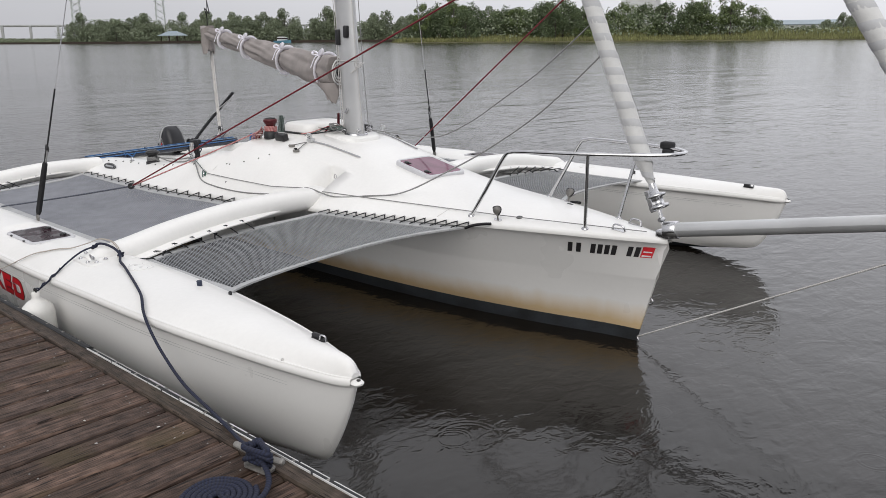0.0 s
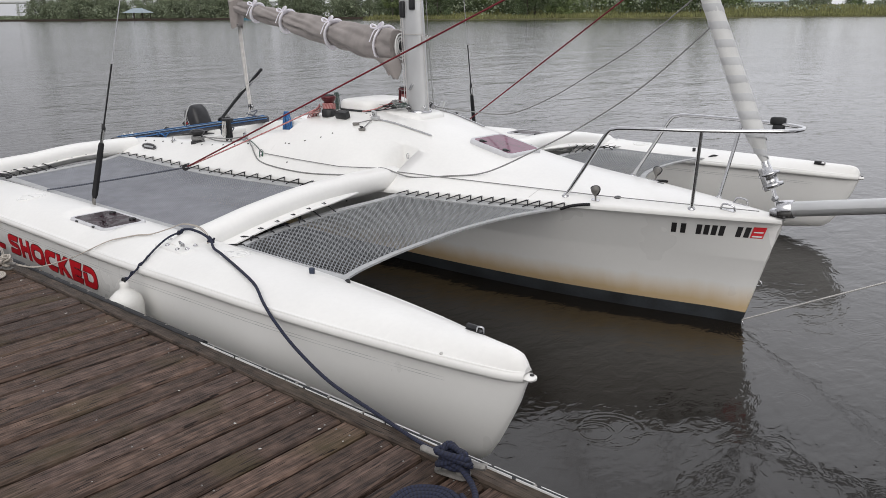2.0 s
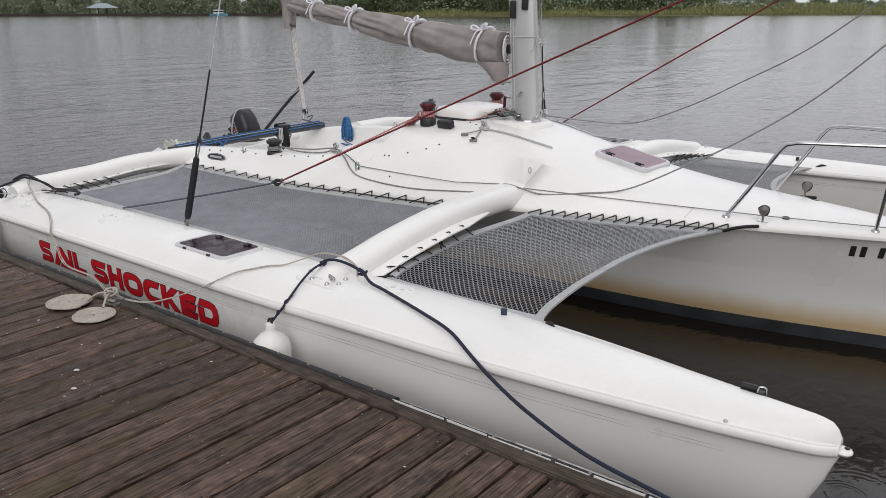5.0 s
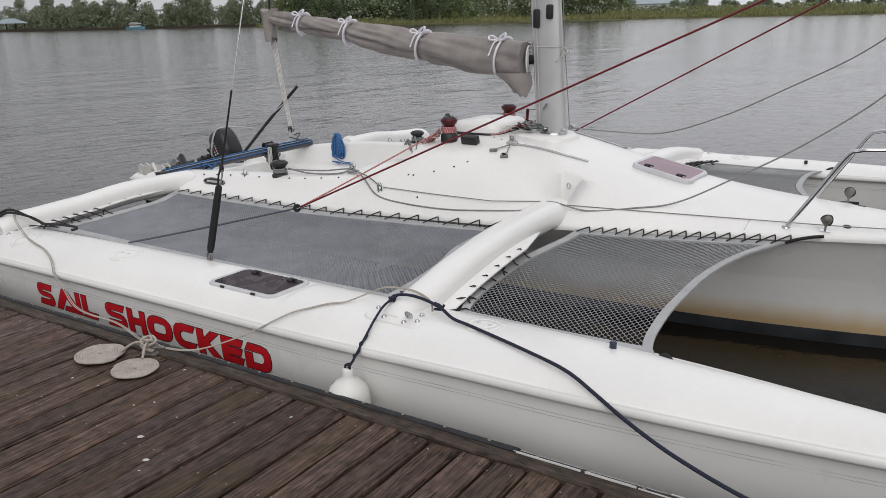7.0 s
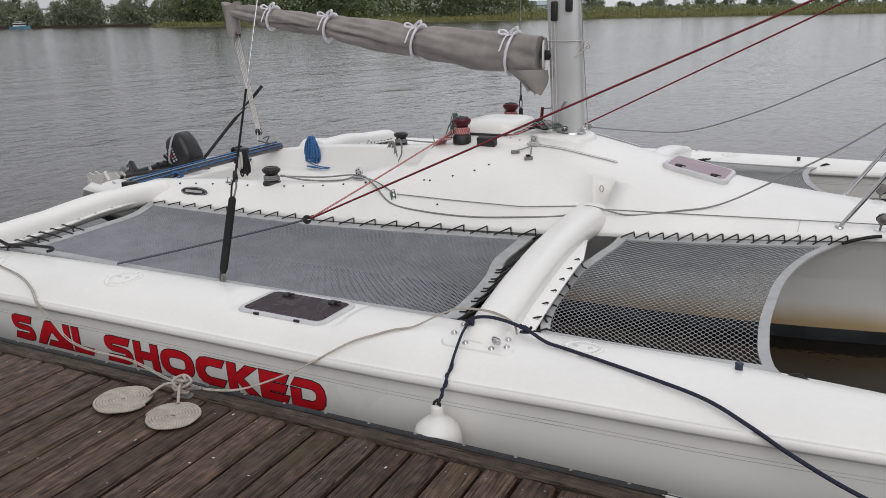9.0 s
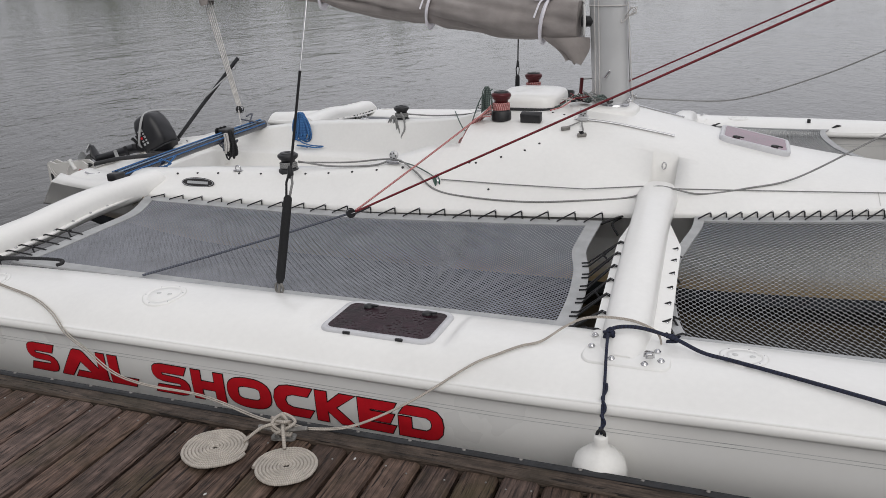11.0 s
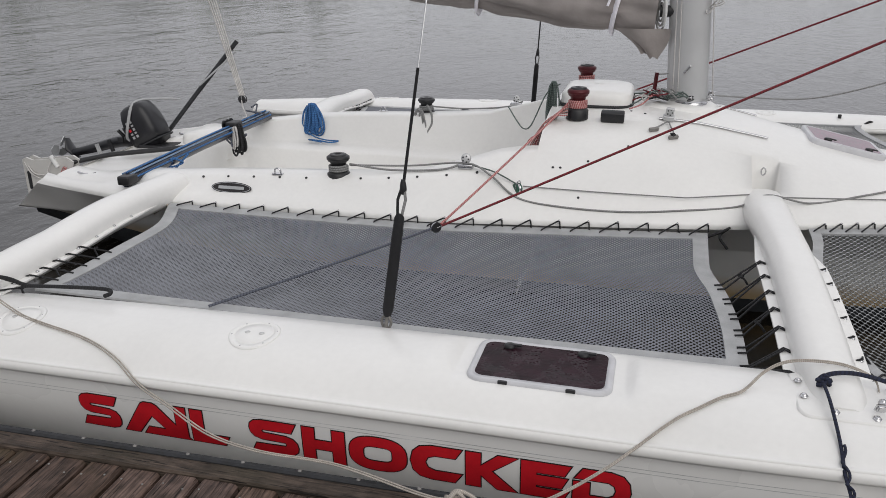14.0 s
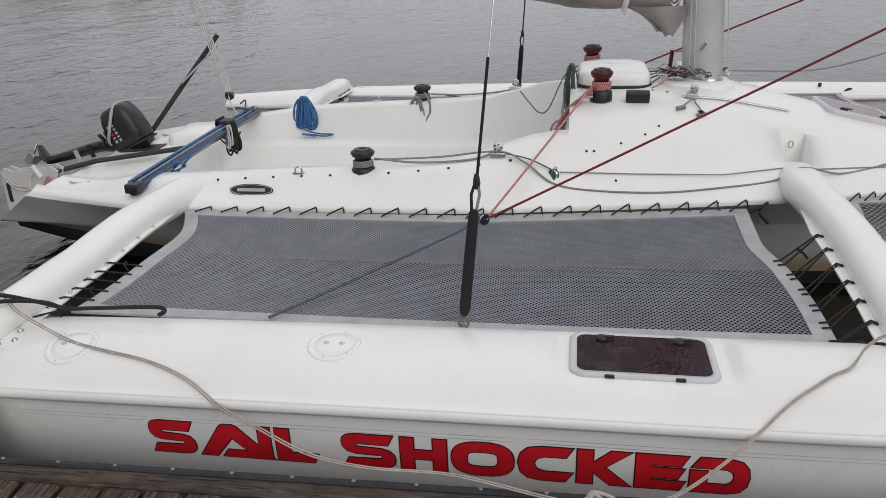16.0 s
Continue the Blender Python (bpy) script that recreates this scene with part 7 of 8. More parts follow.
def furled(p0, p1, z_start, r, label, seed, drum=True):
    """A headsail rolled round its stay, with the cloth's edge winding up it."""
    ob = thing("furled_sail", label, "furled sail", "furled sails")
    p0, p1 = Vector(p0), Vector(p1)
    d = (p1 - p0).normalized()
    L = (p1 - p0).length
    n = int(L / 0.018)
    g = Geo()
    side = d.cross(Vector((0, 1, 0))).normalized()
    oth = d.cross(side)
    rows = []
    for k in range(n + 1):
        u = k / n
        c = p0 + d * (L * u)
        taper = min(1, 0.25 + u * L / 0.25) * (1 - 0.55 * u)
        row = []
        for j in range(16):
            a = 2 * math.pi * j / 16
            ph = (a / (2 * math.pi) + u * L / 0.115) % 1.0
            rr = r * taper * (0.975 + 0.04 * ph) + 0.003 * noise.noise(Vector((u * L * 5, math.cos(a), math.sin(a))))
            row.append(c + (side * math.cos(a) + oth * math.sin(a)) * rr)
        rows.append(row)
    g.loft(rows, closed=True)
    part("rolled_sail", g, SAILWHITE, ob, "pale grey spirally rolled sailcloth")
    g = Geo()
    rows = []
    for k in range(int(L / 0.008)):
        dist = 0.02 + k * 0.008
        u = dist / L
        if u > 0.98:
            break
        a = -2 * math.pi * dist / 0.115
        rr = r * min(1, 0.25 + dist / 0.25) * (1 - 0.55 * u) * 1.012 + 0.0015
        out = side * math.cos(a) + oth * math.sin(a)
        c = p0 + d * dist
        rows.append([c + out * rr * 0.97 - d * 0.026, c + out * rr - d * 0.018, c + out * rr + d * 0.018, c + out * rr * 0.97 + d * 0.026])
    g.loft(rows, flip=True)
    part("cover_strip", g, STRIP, ob, "grey sun strip winding round the sail")
    return ob, d


jib, jd = furled((2.885, 0.0, 1.135), (-0.60, 0.05, 8.8), 1.1, 0.058, "furled jib wound in pale grey cloth on the forestay", 1)
q = jd.to_track_quat("Z", "Y").to_matrix().to_4x4()
m = Matrix.Translation((2.925, 0.0, 1.05)) @ q
g = Geo()
g.turned([(0.03, -0.06), (0.062, -0.055), (0.064, -0.035), (0.04, -0.03), (0.04, 0.015), (0.064, 0.02), (0.064, 0.035), (0.03, 0.045), (0.022, 0.11)], 20, m)
part("drum", g, STEEL, jib, "steel furling drum")
g = Geo()
g.box((2.905, -0.045, 1.045), (0.03, 0.03, 0.14), q, 0.004)
g.tube([(2.945, 0.0, 0.99), (2.985, 0.0, 0.88)], 0.014, 8)
g.turned([(0.012, -0.03), (0.022, 0), (0.012, 0.03)], 10, Matrix.Translation((2.965, 0, 0.93)) @ pose(0, 0, 0, 90, 0, 0))
part("toggle", g, STEEL, jib)

sprit = thing("bowsprit", "grey aluminium bowsprit pole projecting from the bow", "bowsprit")
TIP = Vector((4.78, 0.0, 1.205))
g = Geo()
g.tube([(3.02, 0, 0.870), (3.05, 0, 0.876), TIP], [0.040, 0.046, 0.046], 20)
part("pole", g, ALU, sprit)
g = Geo()
g.turned([(0.056, -0.03), (0.056, 0.05), (0.05, 0.055)], 18, pose(3.03, 0, 0.872, 0, 79, 0))
g.box((3.0, 0, 0.845), (0.10, 0.09, 0.05), bev=0.01)
part("heel_fitting", g, STEEL, sprit)
g = Geo()
g.turned([(0.052, -0.06), (0.052, 0.01), (0.03, 0.02), (0, 0.02)], 18, Matrix.Translation(TIP) @ pose(0, 0, 0, 0, 79, 0))
part("end_cap", g, BLACK, sprit)
rope("bobstay", [(2.835, 0.0, 0.105), (2.88, 0, 0.13), (4.74, 0.0, 1.14)], 0.0055, R_WHITE, label="white rope bobstay from stem to bowsprit")
ob = thing("stem_eye", "steel eye bolted low on the stem", "eye bolt")
g = Geo()
g.tube([(2.83 + 0.02 * math.cos(a), 0.0, 0.085 + 0.018 * math.sin(a)) for a in [2 * math.pi * k / 14 for k in range(15)]], 0.005, 6)
part("ring", g, STEEL, ob)
g = Geo()
g.tube([(2.92 + 0.02 * math.cos(a), 0.0, 0.375 + 0.018 * math.sin(a)) for a in [2 * math.pi * k / 14 for k in range(15)]], 0.005, 6)
part("ring", g, STEEL, ob)
furled((4.62, 0.0, 1.26), (-0.80, 0.0, 9.4), 1.2, 0.062, "furled reaching sail wound in pale cloth at the bowsprit end", 2)

# ---- pulpit ----
pulpit = thing("pulpit", "stainless steel bow pulpit rail", "boat rail")
top = []
for s in (-1, 1):
    top.append([(1.755, s * 0.455, deck_z(1.755, 0.455)), (1.90, s * 0.445, 1.08), (2.03, s * 0.435, 1.29), (2.09, s * 0.43, 1.325), (2.18, s * 0.42, 1.335), (2.55, s * 0.335, 1.345), (2.90, s * 0.20, 1.355), (3.04, s * 0.10, 1.358), (3.075, s * 0.035, 1.36)])
line_ = top[0] + [tuple(p) for p in reversed(top[1])]
g = Geo()
g.tube(smooth(line_, 6), 0.0125, 12)
part("top_rail", g, STEEL, pulpit)
for s in (-1, 1):
    g = Geo()
    g.tube([(2.53, s * 0.205, deck_z(2.53, 0.205)), (2.60, s * 0.31, 1.343)], 0.0115, 10)
    part("stanchion", g, STEEL, pulpit)
    for x, y in ((1.755, 0.455), (2.53, 0.205)):
        g = Geo()
        g.turned([(0.024, -0.004), (0.024, 0.004), (0.015, 0.007), (0.014, 0.016)], 14, frame_on((x, s * y), 0, 0))
        part("foot", g, STEEL, pulpit)
g = Geo()
g.box((2.86, 0.215, 1.37), (0.09, 0.06, 0.05), bev=0.018)
g.box((2.87, 0.205, 1.325), (0.07, 0.05, 0.05), bev=0.016)
part("rolled_strap", g, RUBBER, pulpit, "black rolled strap tied to the rail")
for x, y, s in ((1.96, 0.41, -1), (1.96, 0.41, 1)):
    ob = thing("padeye", "steel padeye with a dark ball strop on the foredeck edge", "padeye", "padeyes", frame_on((x, s * y), 0, 0))
    g = Geo()
    g.slab(rounded(0.06, 0.03, 0.012), 0.006)
    part("plate", g, STEEL, ob)
    g = Geo()
    g.turned([(0.006, 0.004), (0.006, 0.030), (0.013, 0.042), (0.026, 0.058), (0.031, 0.076), (0.026, 0.094), (0.012, 0.104), (0.0, 0.106)], 14)
    part("ball", g, GALV, ob, "dark grey ball on a stalk")
    g = Geo()
    g.tube([(0.031 * math.cos(a), 0.012 * math.sin(2 * a), 0.074 + 0.031 * math.sin(a)) for a in [2 * math.pi * k / 20 for k in range(21)]], 0.004, 6)
    part("lashing", g, R_BLACK, ob)
    ob = thing("mooring_cleat", "steel folding cleat on the foredeck", "cleat", "deck cleats", frame_on((2.72, s * 0.10), 0, 0))
    g = Geo()
    g.slab(rounded(0.10, 0.035, 0.012), 0.005)
    part("plate", g, STEEL, ob)
    g = Geo()
    g.tube(smooth([(-0.045, 0, 0.004), (-0.03, 0, 0.035), (0.03, 0, 0.035), (0.045, 0, 0.004)], 4), 0.006, 6)
    part("loop", g, STEEL, ob)
    g = Geo()
    g.turned([(0.024, 0.0), (0.022, 0.004), (0.014, 0.005), (0.0, 0.003)], 14, frame_on((2.06, s * 0.30), 0, 0))
    part("deck_plug", g, BLACK, trimaran)

# ---- lacings ----
def lace(net_ob, pts, r=0.0042, label="black zigzag lacing cord"):
    g = Geo()
    g.tube(pts, r, 5)
    part("lacing", g, R_BLACK, net_ob, label)


for (ob, at), fore in zip(nets, (False, True, False, True)):
    s = -1 if at(0.5, 0.5).y < 0 else 1
    n = 19 if not fore else 14
    pts = []
    for k in range(n + 1):
        u = 0.02 + 0.95 * k / n
        p = at(u, 0.0)
        x = p.x + (0.085 if not fore else 0.055)
        ys, zs = curve_at(x, H_YS), curve_at(x, H_ZS)
        n0 = at(u, 0.030)
        pts += [n0 + Vector((-0.012, 0, -0.014)), n0 + Vector((0, 0, 0.012)), Vector((x - 0.006, s * (ys + 0.017), zs + 0.015)), Vector((x + 0.004, s * (ys + 0.019), zs + 0.013)), Vector((x + 0.008, s * (ys + 0.026), zs - 0.022))]
        g = Geo()
        g.turned([(0.0055, 0), (0.0055, 0.004), (0, 0.005)], 8, pose(x, s * (ys + 0.010), zs + 0.016, -s * 50, 0, 0))
        part("hook", g, STEEL, ob)
    lace(ob, pts)
    x0, x1 = FORE_X
    ends = ((1.0, -1, x0, x1), (0.0, 1, *AFT_X)) if not fore else ((0.0, 1, x0, x1),)
    for u, sx, xa, xb in ends:
        for k in range(7):
            g = Geo()
            y = 1.94 + 0.49 * k / 6 if xa < 0 else 1.55 + 0.80 * k / 6
            z = arm_z(y, xa) - 0.105
            xc = xa + (xb - xa) * (y - 0.72) / 1.89 + sx * (0.148 if fore else 0.118)
            for q, out in enumerate((0.045, 0.085) if not fore and xa > 0 else (-0.055,) if not fore else (-0.085,)):
                v = (y + out - abs(at(u, 0).y)) / (abs(at(u, 1).y) - abs(at(u, 0).y))
                v = min(0.985, max(0.02, v))
                e, inn = at(0.03 if fore else u, v), at(abs(u - (0.010 if not fore else 0.045)), v)
                top = Vector((xc, s * (y + 0.012 * q), z + (0.0 if fore else 0.010)))
                g.tube([top + Vector((-sx * 0.022, s * 0.004, -0.008)), top, e + Vector((0, 0, 0.012)), inn + Vector((0, 0, 0.009)), inn + Vector((-sx * 0.006, s * 0.004, -0.012))], 0.0046, 5)
            if (k + fore) % 3 == 0:
                m_ = top.lerp(e, 0.55)
                g.tube(smooth([m_, m_ + Vector((0.012, 0.008, 0.012)), m_ + Vector((-0.008, 0.012, 0.006)), m_ + Vector((0.010, -0.010, 0.004)), m_ + Vector((0.03, s * 0.02, -0.02))], 3), 0.0050, 5)
            part("lashing", g, R_BLACK, ob, "short black lashing to the crossbeam")
    if not fore:
        # cords at the inner corners
        for u in (0.0, 1.0):
            p = at(u, 0.03)
            rope("corner_cord", smooth([p, p + Vector((0.06 if u else -0.05, 0, 0.03)), p + Vector((0.12 if u else -0.10, -s * 0.10, 0.03)), p + Vector((0.06 if u else -0.04, -s * 0.03, 0.0)), p + Vector((0.10 if u else -0.09, s * 0.02, -0.05))], 5), 0.007, R_BLACK if u else R_CREAM, ob)
    else:
        p = at(1.0, 0.0)
        g = Geo()
        g.tube(smooth([p, p + Vector((0.07, -s * 0.0, 0.03)), p + Vector((0.14, -s * 0.03, 0.045)), p + Vector((0.19, -s * 0.05, 0.05))], 5), 0.010, 7)
        part("corner_strop", g, R_BLACK, ob, "thick black strop at the front corner")
        p = at(1.0, 1.0)
        g = Geo()
        g.tube(smooth([p, p + Vector((0.05, s * 0.02, 0.03)), p + Vector((0.09, s * 0.05, 0.02))], 5), 0.010, 7)
        part("corner_strop", g, R_BLACK, ob)

# ---- dock lines, fender ----
def on_float(x, off, up=0.008):
    return Vector((x, -F_Y + off, float_deck_z(x, off) + up))


cleat1 = dock_cleat(-0.66, -3.135, 14, "galvanised dock cleat under knotted cream rope")
cleat1.matrix_world = cleat1.matrix_world @ Matrix.Scale(0.72, 4)
cleat2 = dock_cleat(3.02, -3.06, 10, "galvanised dock cleat wound with navy rope")
def arm_top(x, y, up=0.006):
    return Vector((x, y, curve_at(abs(y), B_TOP) + up))


fore_wrap = [Vector((0.24, -2.49, 0.785)), Vector((0.31, -2.455, 0.815)), Vector((0.40, -2.44, 0.824)), Vector((0.50, -2.44, 0.820)), Vector((0.585, -2.45, 0.79)), Vector((0.61, -2.47, 0.74))]
CREAM1 = [Vector((-0.64, -3.13, 0.56)), Vector((-0.56, -3.10, 0.535)), Vector((-0.42, -3.03, 0.535)), Vector((-0.24, -2.90, 0.60)), on_float(-0.06, -0.235, 0.016), on_float(0.03, -0.165), on_float(0.10, -0.11), on_float(0.17, -0.06)]
for k in range(2):
    o = Vector((0.0, 0.0075 * k, 0.002 * k))
    rope("mooring_line", [p + o for p in smooth(CREAM1 + fore_wrap, 8)], 0.0029, R_CREAM, label="doubled cream mooring line from dock cleat to crossbeam", group="mooring lines")
AFT = [Vector((-0.70, -3.13, 0.56)), Vector((-0.80, -3.10, 0.54)), Vector((-1.12, -3.01, 0.528)), Vector((-1.40, -3.005, 0.527)), Vector((-1.62, -2.955, 0.525)), Vector((-1.82, -2.885, 0.565)), Vector((-1.97, -2.845, 0.612)), on_float(-2.12, -0.25, 0.016), on_float(-2.30, -0.185, 0.010), on_float(-2.55, -0.13), on_float(-2.70, -0.085, 0.01), Vector((-2.93, -2.54, 0.785)), arm_top(-3.04, -2.47, 0.02), Vector((-3.15, -2.42, 0.80)), Vector((-3.21, -2.36, 0.72))]
for k in range(2):
    o = Vector((0.008 * k, 0.006 * k, 0.002 * k))
    rope("mooring_line", [p + o for p in smooth(AFT, 8)], 0.0029, R_CREAM, label="doubled cream mooring line from dock cleat to aft crossbeam", group="mooring lines")
rope("coiled_line", spiral(-0.857, -3.278, DOCK_Z + 0.014, 0.008, 0.122, 9.0, 0.0064), 0.0066, R_CREAM, label="flat cream rope coil on the dock boards", category="rope coil", group="rope coils")
rope("coiled_line", spiral(-0.553, -3.300, DOCK_Z + 0.014, 0.008, 0.112, 8.4, 0.0064, 0, 1.0), 0.0066, R_CREAM, label="flat cream rope coil on the dock boards", category="rope coil", group="rope coils")
rnd = random.Random(50)
for c in (Vector((-0.857, -3.278, 0)), Vector((-0.553, -3.300, 0))):
    e = Vector((-0.66, -3.135, DOCK_Z + 0.07))
    a = c + (Vector((e.x, e.y, 0)) - c).normalized() * 0.10 + Vector((0, 0, DOCK_Z + 0.02))
    rope("coil_tail", smooth([a, a.lerp(e, 0.5) + Vector((0, 0, 0.02)), e], 6), 0.0066, R_CREAM, label="cream rope tail from coil to cleat", group="rope coils")
pts = []
for k in range(16):
    a = k * 1.9
    pts.append((-0.66 + 0.05 * math.cos(a) * rnd.uniform(0.4, 1.1), -3.135 + 0.032 * math.sin(a) * rnd.uniform(0.5, 1.2), DOCK_Z + 0.06 + 0.03 * math.sin(a * 0.7)))
rope("cleat_knot", smooth(pts, 6), 0.0062, R_CREAM, label="cream rope knotted round the dock cleat", group="rope coils")

NAVY = [Vector((0.405, -2.52, 0.80)), Vector((0.44, -2.505, 0.818)), Vector((0.50, -2.49, 0.822)), Vector((0.57, -2.47, 0.806)), Vector((0.66, -2.475, 0.785)), on_float(0.76, 0.0, 0.016), on_float(0.88, -0.03, 0.012), on_float(1.20, -0.125, 0.014), on_float(1.42, -0.195, 0.022), Vector((1.58, -2.785, 0.708)), Vector((1.72, -2.825, 0.655)), Vector((1.92, -2.865, 0.590)), Vector((2.20, -2.915, 0.537)), Vector((2.50, -2.957, 0.523)), Vector((2.72, -2.995, 0.522)), Vector((2.86, -3.03, 0.535)), Vector((2.98, -3.06, 0.56))]
rope("mooring_line", smooth(NAVY, 8), 0.0078, R_NAVY, label="thick navy mooring line from crossbeam to dock cleat", group="mooring lines")
rope("coiled_line", spiral(3.10, -3.285, DOCK_Z + 0.018, 0.012, 0.135, 6.2, 0.01), 0.0108, R_NAVY, label="flat navy rope coil on the dock boards", category="rope coil", group="rope coils")
pts = []
for k in range(22):
    a = k * 2.1
    pts.append((3.02 + 0.075 * math.cos(a) * rnd.uniform(0.5, 1.2), -3.06 + 0.04 * math.sin(a) * rnd.uniform(0.5, 1.2), DOCK_Z + 0.065 + 0.03 * math.sin(a * 0.7)))
rope("cleat_knot", smooth(pts, 6), 0.0108, R_NAVY, label="navy rope wound round the dock cleat", group="rope coils")
rope("cleat_knot", smooth([(3.03, -3.06, DOCK_Z + 0.06), (3.14, -3.10, DOCK_Z + 0.03), (3.21, -3.17, DOCK_Z + 0.02), (3.23, -3.26, DOCK_Z + 0.018)], 6), 0.0108, R_NAVY, label="navy rope tail leading to its coil", group="rope coils")


def fender(x, y, z, label):
    ob = thing("fender", label, "fender", "fenders", pose(x, y, z, 0, 0, 0))
    g = Geo()
    g.turned([(0.02, -0.23), (0.06, -0.225), (0.088, -0.19), (0.095, -0.15), (0.095, -0.04), (0.085, 0.0), (0.055, 0.03), (0.03, 0.045), (0.024, 0.06), (0.024, 0.085), (0.015, 0.092), (0, 0.092)], 28)
    part("body", g, FENDER, ob)
    g = Geo()
    g.tube([(0.013 * math.cos(a), 0, 0.092 + 0.018 * math.sin(a)) for a in [2 * math.pi * k / 18 for k in range(19)]], 0.006, 7)
    part("eye_rope", g, R_BLACK, ob)
    return ob


fender(0.465, -2.925, 0.515, "white vinyl fender hung between float and dock")
fender(-2.93, -2.93, 0.60, "white vinyl fender at the aft end of the float")
rope("fender_line", smooth([(0.465, -2.925, 0.60), (0.462, -2.885, 0.625), (0.452, -2.83, 0.655), (0.445, -2.76, 0.705), (0.435, -2.69, 0.748), (0.424, -2.61, 0.785), (0.415, -2.53, 0.80)], 8), 0.0058, R_NAVY, label="dark fender line tied to the crossbeam", group="mooring lines")
rnd = random.Random(18)
rope("fender_knot", smooth([(0.415 + rnd.uniform(-0.024, 0.024), -2.525 + rnd.uniform(-0.022, 0.022), 0.800 + rnd.uniform(-0.014, 0.02)) for k in range(12)], 5), 0.0066, R_NAVY, label="compact navy knot at the crossbeam", group="mooring lines")
rope("fender_knot", smooth([(0.645 + rnd.uniform(-0.03, 0.03), -2.46 + rnd.uniform(-0.018, 0.018), 0.780 + rnd.uniform(-0.012, 0.02)) for k in range(10)], 5), 0.0062, R_NAVY, label="navy knot against the crossbeam flange", group="mooring lines")
twist = smooth([(0.465, -2.925, 0.612), (0.463, -2.885, 0.633), (0.455, -2.83, 0.663), (0.447, -2.76, 0.712)], 12)
rope("fender_line", [p + Vector((0.0075 * math.cos(0.55 * k), 0, 0.0055 * math.sin(0.55 * k))) for k, p in enumerate(twist)], 0.0046, R_NAVY, label="doubled part of the fender line twisted round itself", group="mooring lines")
for pts in ([(-3.16, -2.55, 0.79), (-3.05, -2.50, 0.835), (-2.92, -2.46, 0.80), (-2.82, -2.40, 0.74)], [(-2.84, -2.40, 0.735), (-2.58, -2.42, 0.765), (-2.40, -2.41, 0.77), (-2.36, -2.43, 0.765), (-2.37, -2.46, 0.762)], [(-3.3, -2.62, 0.72), (-3.1, -2.56, 0.79), (-3.0, -2.53, 0.825), (-2.88, -2.45, 0.79), (-2.85, -2.38, 0.73)]):
    rope("black_line", smooth(pts, 8), 0.009, R_BLACK, label="black line tied round the aft crossbeam end", group="mooring lines")
ob = block((-2.98, -2.72, 0.735), (1, 0.2, 0.1), 0.04, "black pulley block lying on the float deck")
# the float's foot-block plate
g = Geo()
g.box((0.578, -2.61, 0.772), (0.03, 0.016, 0.024), pose(0, 0, 0, 20, 0, 10), 0.005)
g.tube(smooth([(0.56, -2.61, 0.765), (0.565, -2.62, 0.79), (0.59, -2.62, 0.79), (0.595, -2.61, 0.765)], 4), 0.004, 6)
part("shackle", g, STEEL, beams[0])

# ---- far shore things ----
ob = thing("motor_boat", "small white and blue motor boat moored at the far bank", "boat")
m = pose(-318, 224, 0, 0, 0, 20)
for v in (0,):
    g = Geo()
    rows = []
    for x, w, z in ((-4.5, 1.3, 1.0), (-1, 1.4, 1.0), (2.5, 1.1, 1.2), (4.6, 0.1, 1.45)):
        rows.append([m @ Vector((x, -w * 0.7, -0.3)), m @ Vector((x, -w, z)), m @ Vector((x, w, z)), m @ Vector((x, w * 0.7, -0.3))])
    g.loft(rows, closed=True, smooth=False)
    g.fan(rows[0])
    part("hull", g, material("sea_blue_paint", (0.12, 0.30, 0.40), 0.4), ob)
    g = Geo()
    g.box(m @ Vector((-0.3, 0, 1.75)), (4.6, 2.0, 1.6), m.to_3x3().to_4x4(), 0.12)
    part("cabin", g, WALLWHITE, ob)
    g = Geo()
    g.box(m @ Vector((-0.3, 0, 1.95)), (4.66, 2.06, 0.5), m.to_3x3().to_4x4())
    part("window", g, SMOKE, ob)
    g = Geo()
    g.box(m @ Vector((-0.6, 0, 3.0)), (2.6, 1.8, 0.14), m.to_3x3().to_4x4(), 0.04)
    for sx in (-1.4, 0.4):
        for sy in (-0.8, 0.8):
            g.tube([m @ Vector((sx, sy, 2.5)), m @ Vector((sx, sy, 3.0))], 0.05, 6)
    part("top", g, WALLWHITE, ob)
ob = thing("waterside_hut", "small hut with a grey-blue hipped roof on posts", "hut")
m = pose(-392, 208, 1.0, 0, 0, 25)
for sx in (-5, 0, 5):
    for sy in (-3, 3):
        g = Geo()
        g.tube([m @ Vector((sx, sy, -1.5)), m @ Vector((sx, sy, 3.0))], 0.2, 8)
        part("post", g, TIMBER, ob)
g = Geo()
g.loft([[m @ Vector((x, y, 2.9)) for x, y in ((-6.5, -4.2), (6.5, -4.2), (6.5, 4.2), (-6.5, 4.2))], [m @ Vector((x, y, 5.2)) for x, y in ((-2.5, -0.2), (2.5, -0.2), (2.5, 0.2), (-2.5, 0.2))]], closed=True, smooth=False)
g.fan([m @ Vector((x, y, 5.2)) for x, y in ((-2.5, -0.2), (2.5, -0.2), (2.5, 0.2), (-2.5, 0.2))])
part("roof", g, ROOFTIN, ob)
g = Geo()
g.box(m @ Vector((0, 0, 0.0)), (12, 7, 0.3), m.to_3x3().to_4x4())
part("deck", g, TIMBER, ob)

# lift bridge in the distance
bridge = thing("lift_bridge", "pale distant lift bridge with two lattice towers", "bridge")
B0 = Vector((-990, 459, 0))
bd = Vector((-0.42, -0.91, 0)).normalized()


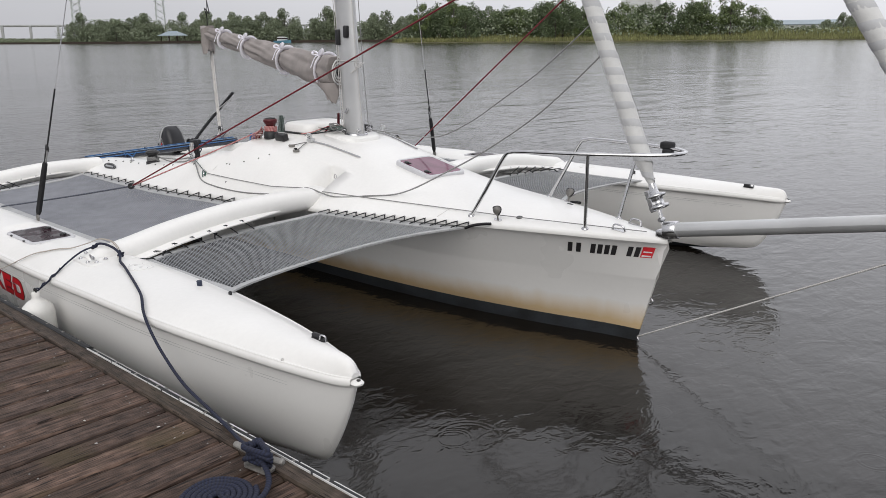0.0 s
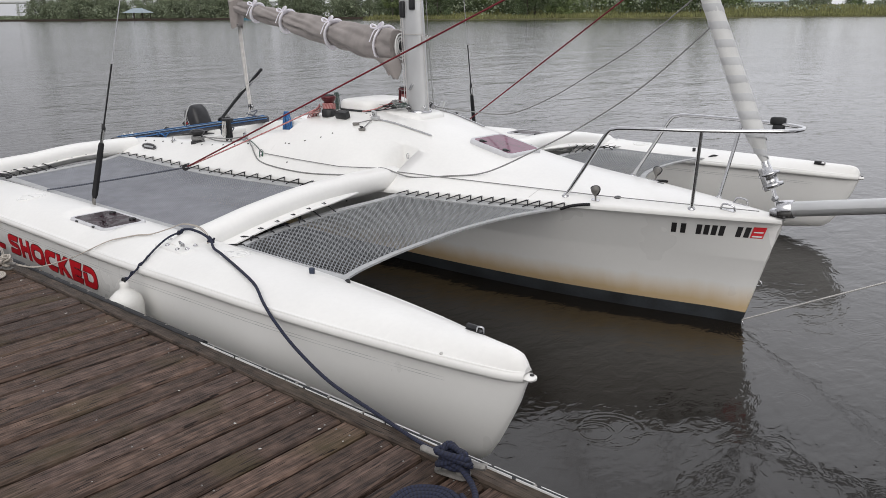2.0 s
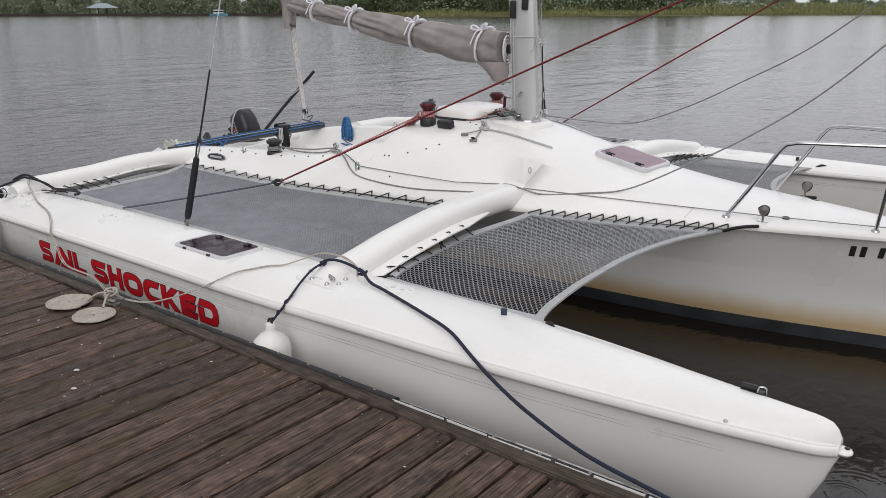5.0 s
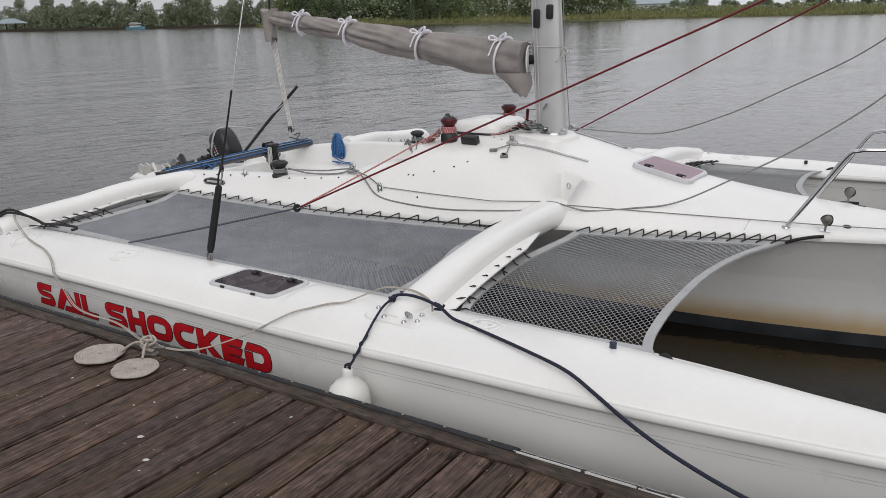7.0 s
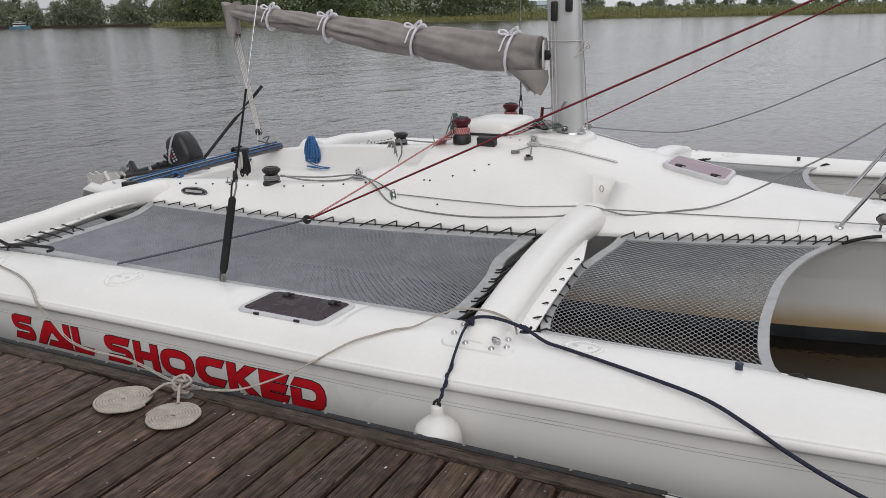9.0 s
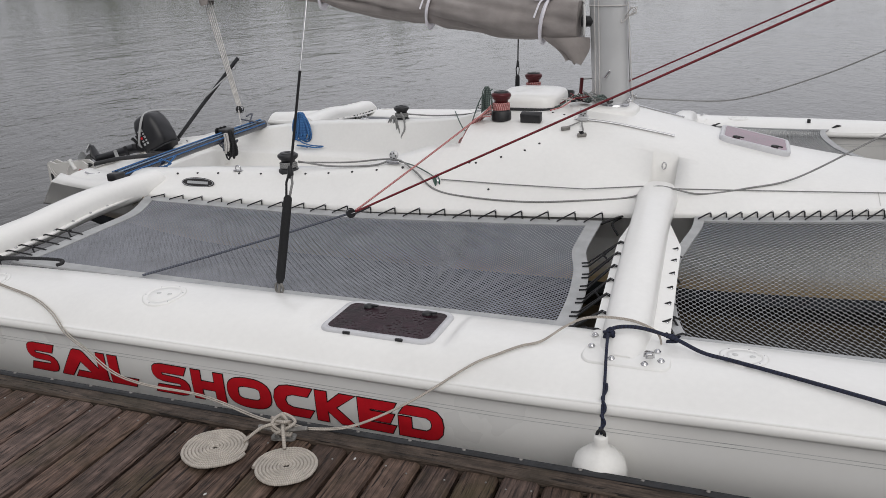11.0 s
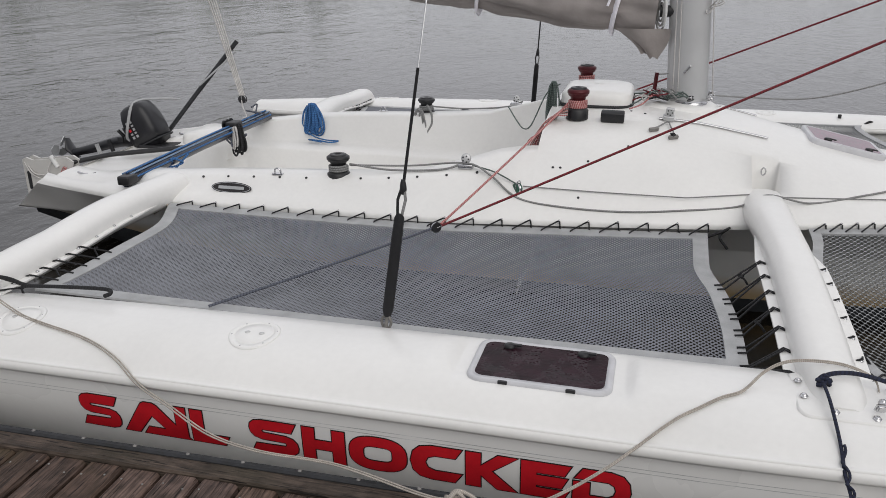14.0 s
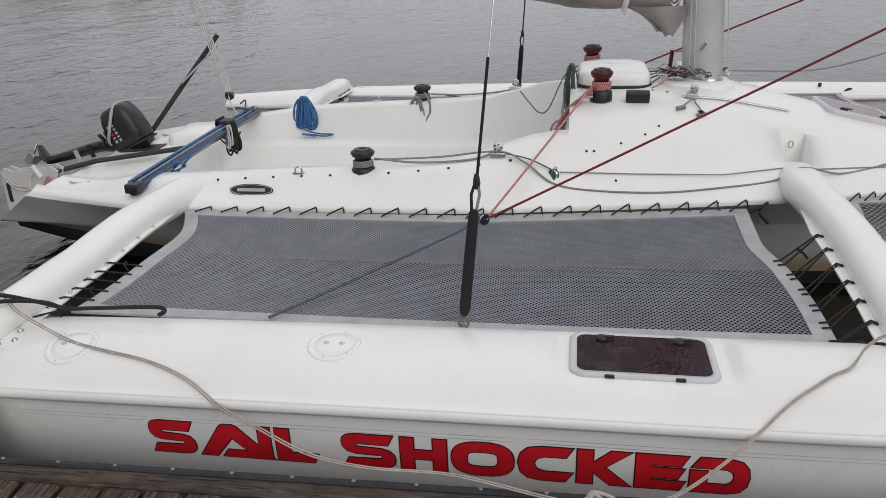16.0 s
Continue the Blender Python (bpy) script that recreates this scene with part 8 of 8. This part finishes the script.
def bpt(u, z, off=0.0):
    p = B0 + bd * u + Vector((bd.y, -bd.x, 0)) * off
    return Vector((p.x, p.y, z))


for u in (-48, 48):
    g = Geo()
    for du in (-6, 6):
        for do in (-6, 6):
            g.tube([bpt(u + du, 0, do), bpt(u + du * 0.6, 64, do * 0.6)], 0.75, 5)
    for z in range(8, 64, 8):
        for do in (-6, 6):
            g.tube([bpt(u - 6, z, do), bpt(u + 6, z + 8 if z < 56 else z, do)], 0.3, 4)
            g.tube([bpt(u + 6, z, do), bpt(u - 6, z + 8 if z < 56 else z, do)], 0.3, 4)
        for du in (-6, 6):
            g.tube([bpt(u + du, z, -6), bpt(u + du, z, 6)], 0.5, 4)
    g.box(bpt(u, 65, 0), (15, 15, 3), Matrix.Rotation(math.atan2(bd.y, bd.x), 4, "Z"))
    part("tower", g, PALE_STEEL, bridge)
g = Geo()
g.tube([bpt(-48, 19), bpt(48, 19)], 1.4, 6)
g.tube([bpt(-48, 24), bpt(-30, 26), bpt(30, 26), bpt(48, 24)], 0.6, 5)
for k in range(11):
    u = -46 + 8 * k
    g.tube([bpt(u, 19), bpt(u + 4, 25)], 0.35, 4)
    g.tube([bpt(u + 4, 25), bpt(min(47, u + 8), 19)], 0.35, 4)
part("lift_span", g, PALE_STEEL, bridge)
g = Geo()
for a, b in ((-300, -48), (48, 700)):
    g.tube([bpt(a, 19), bpt(b, 19)], 1.5, 6)
part("approach_deck", g, CONCRETE, bridge)
for k in range(22):
    u = -290 + 30 * k
    if abs(u) > 56:
        g = Geo()
        g.box(bpt(u, 9), (2.5, 8, 19), Matrix.Rotation(math.atan2(bd.y, bd.x), 4, "Z"))
        part("pier", g, CONCRETE, bridge)

# works and sheds behind the near bank
rnd = random.Random(77)
for x, y, sx, sy, sz, mat, lab in ((-146, 396, 34, 14, 6, WALLWHITE, "long pale shed behind the bank"), (-250, 430, 20, 14, 30, WALLWHITE, "tall pale industrial building behind the trees"), (-268, 410, 26, 12, 12, ROOFTIN, "grey-blue works building behind the trees")):
    ob = thing("warehouse", lab, "warehouse", "waterside buildings")
    m = pose(x, y, 0.5, 0, 0, 18)
    g = Geo()
    g.box(m @ Vector((0, 0, sz / 2)), (sx, sy, sz), m.to_3x3().to_4x4())
    part("wall", g, mat, ob)
    g = Geo()
    g.loft([[m @ Vector((px_, py_, pz_)) for py_, pz_ in ((-sy / 2 - 0.6, sz), (0, sz + sy * 0.14), (sy / 2 + 0.6, sz), (sy / 2 + 0.6, sz - 0.3), (-sy / 2 - 0.6, sz - 0.3))] for px_ in (-sx / 2 - 0.6, sx / 2 + 0.6)], closed=True, smooth=False)
    part("roof", g, ROOFTIN, ob)
    for k in range(int(sx / 6)):
        g = Geo()
        g.box(m @ Vector((-sx / 2 + 3 + 6 * k, -sy / 2 - 0.05, sz * 0.5)), (2.2, 0.2, 1.6), m.to_3x3().to_4x4())
        part("window", g, SMOKE, ob)
for x, y, h in ((92, 600, 26), (30, 640, 20), (-5, 560, 24), (170, 640, 28)):
    ob = thing("mast_pole", "thin distant pole beyond the bank", "pole", "distant poles")
    g = Geo()
    g.tube([(x, y, 0), (x, y, h)], [0.5, 0.25], 6)
    part("pole", g, GREYFACE, ob)
    g = Geo()
    g.tube([(x - 2.4, y, h * 0.86), (x + 2.4, y, h * 0.86)], 0.2, 5)
    part("crossarm", g, GREYFACE, ob)

# ---- dock boards ----
for x, y, dz, kind, turn in plank_places:
    ob = new("board", boards[kind])
    ob.parent = dock
    ob.matrix_world = Matrix.Translation((x, y, DOCK_Z + dz)) @ Matrix.Rotation(SLANT + turn * 0.3, 4, "Z")
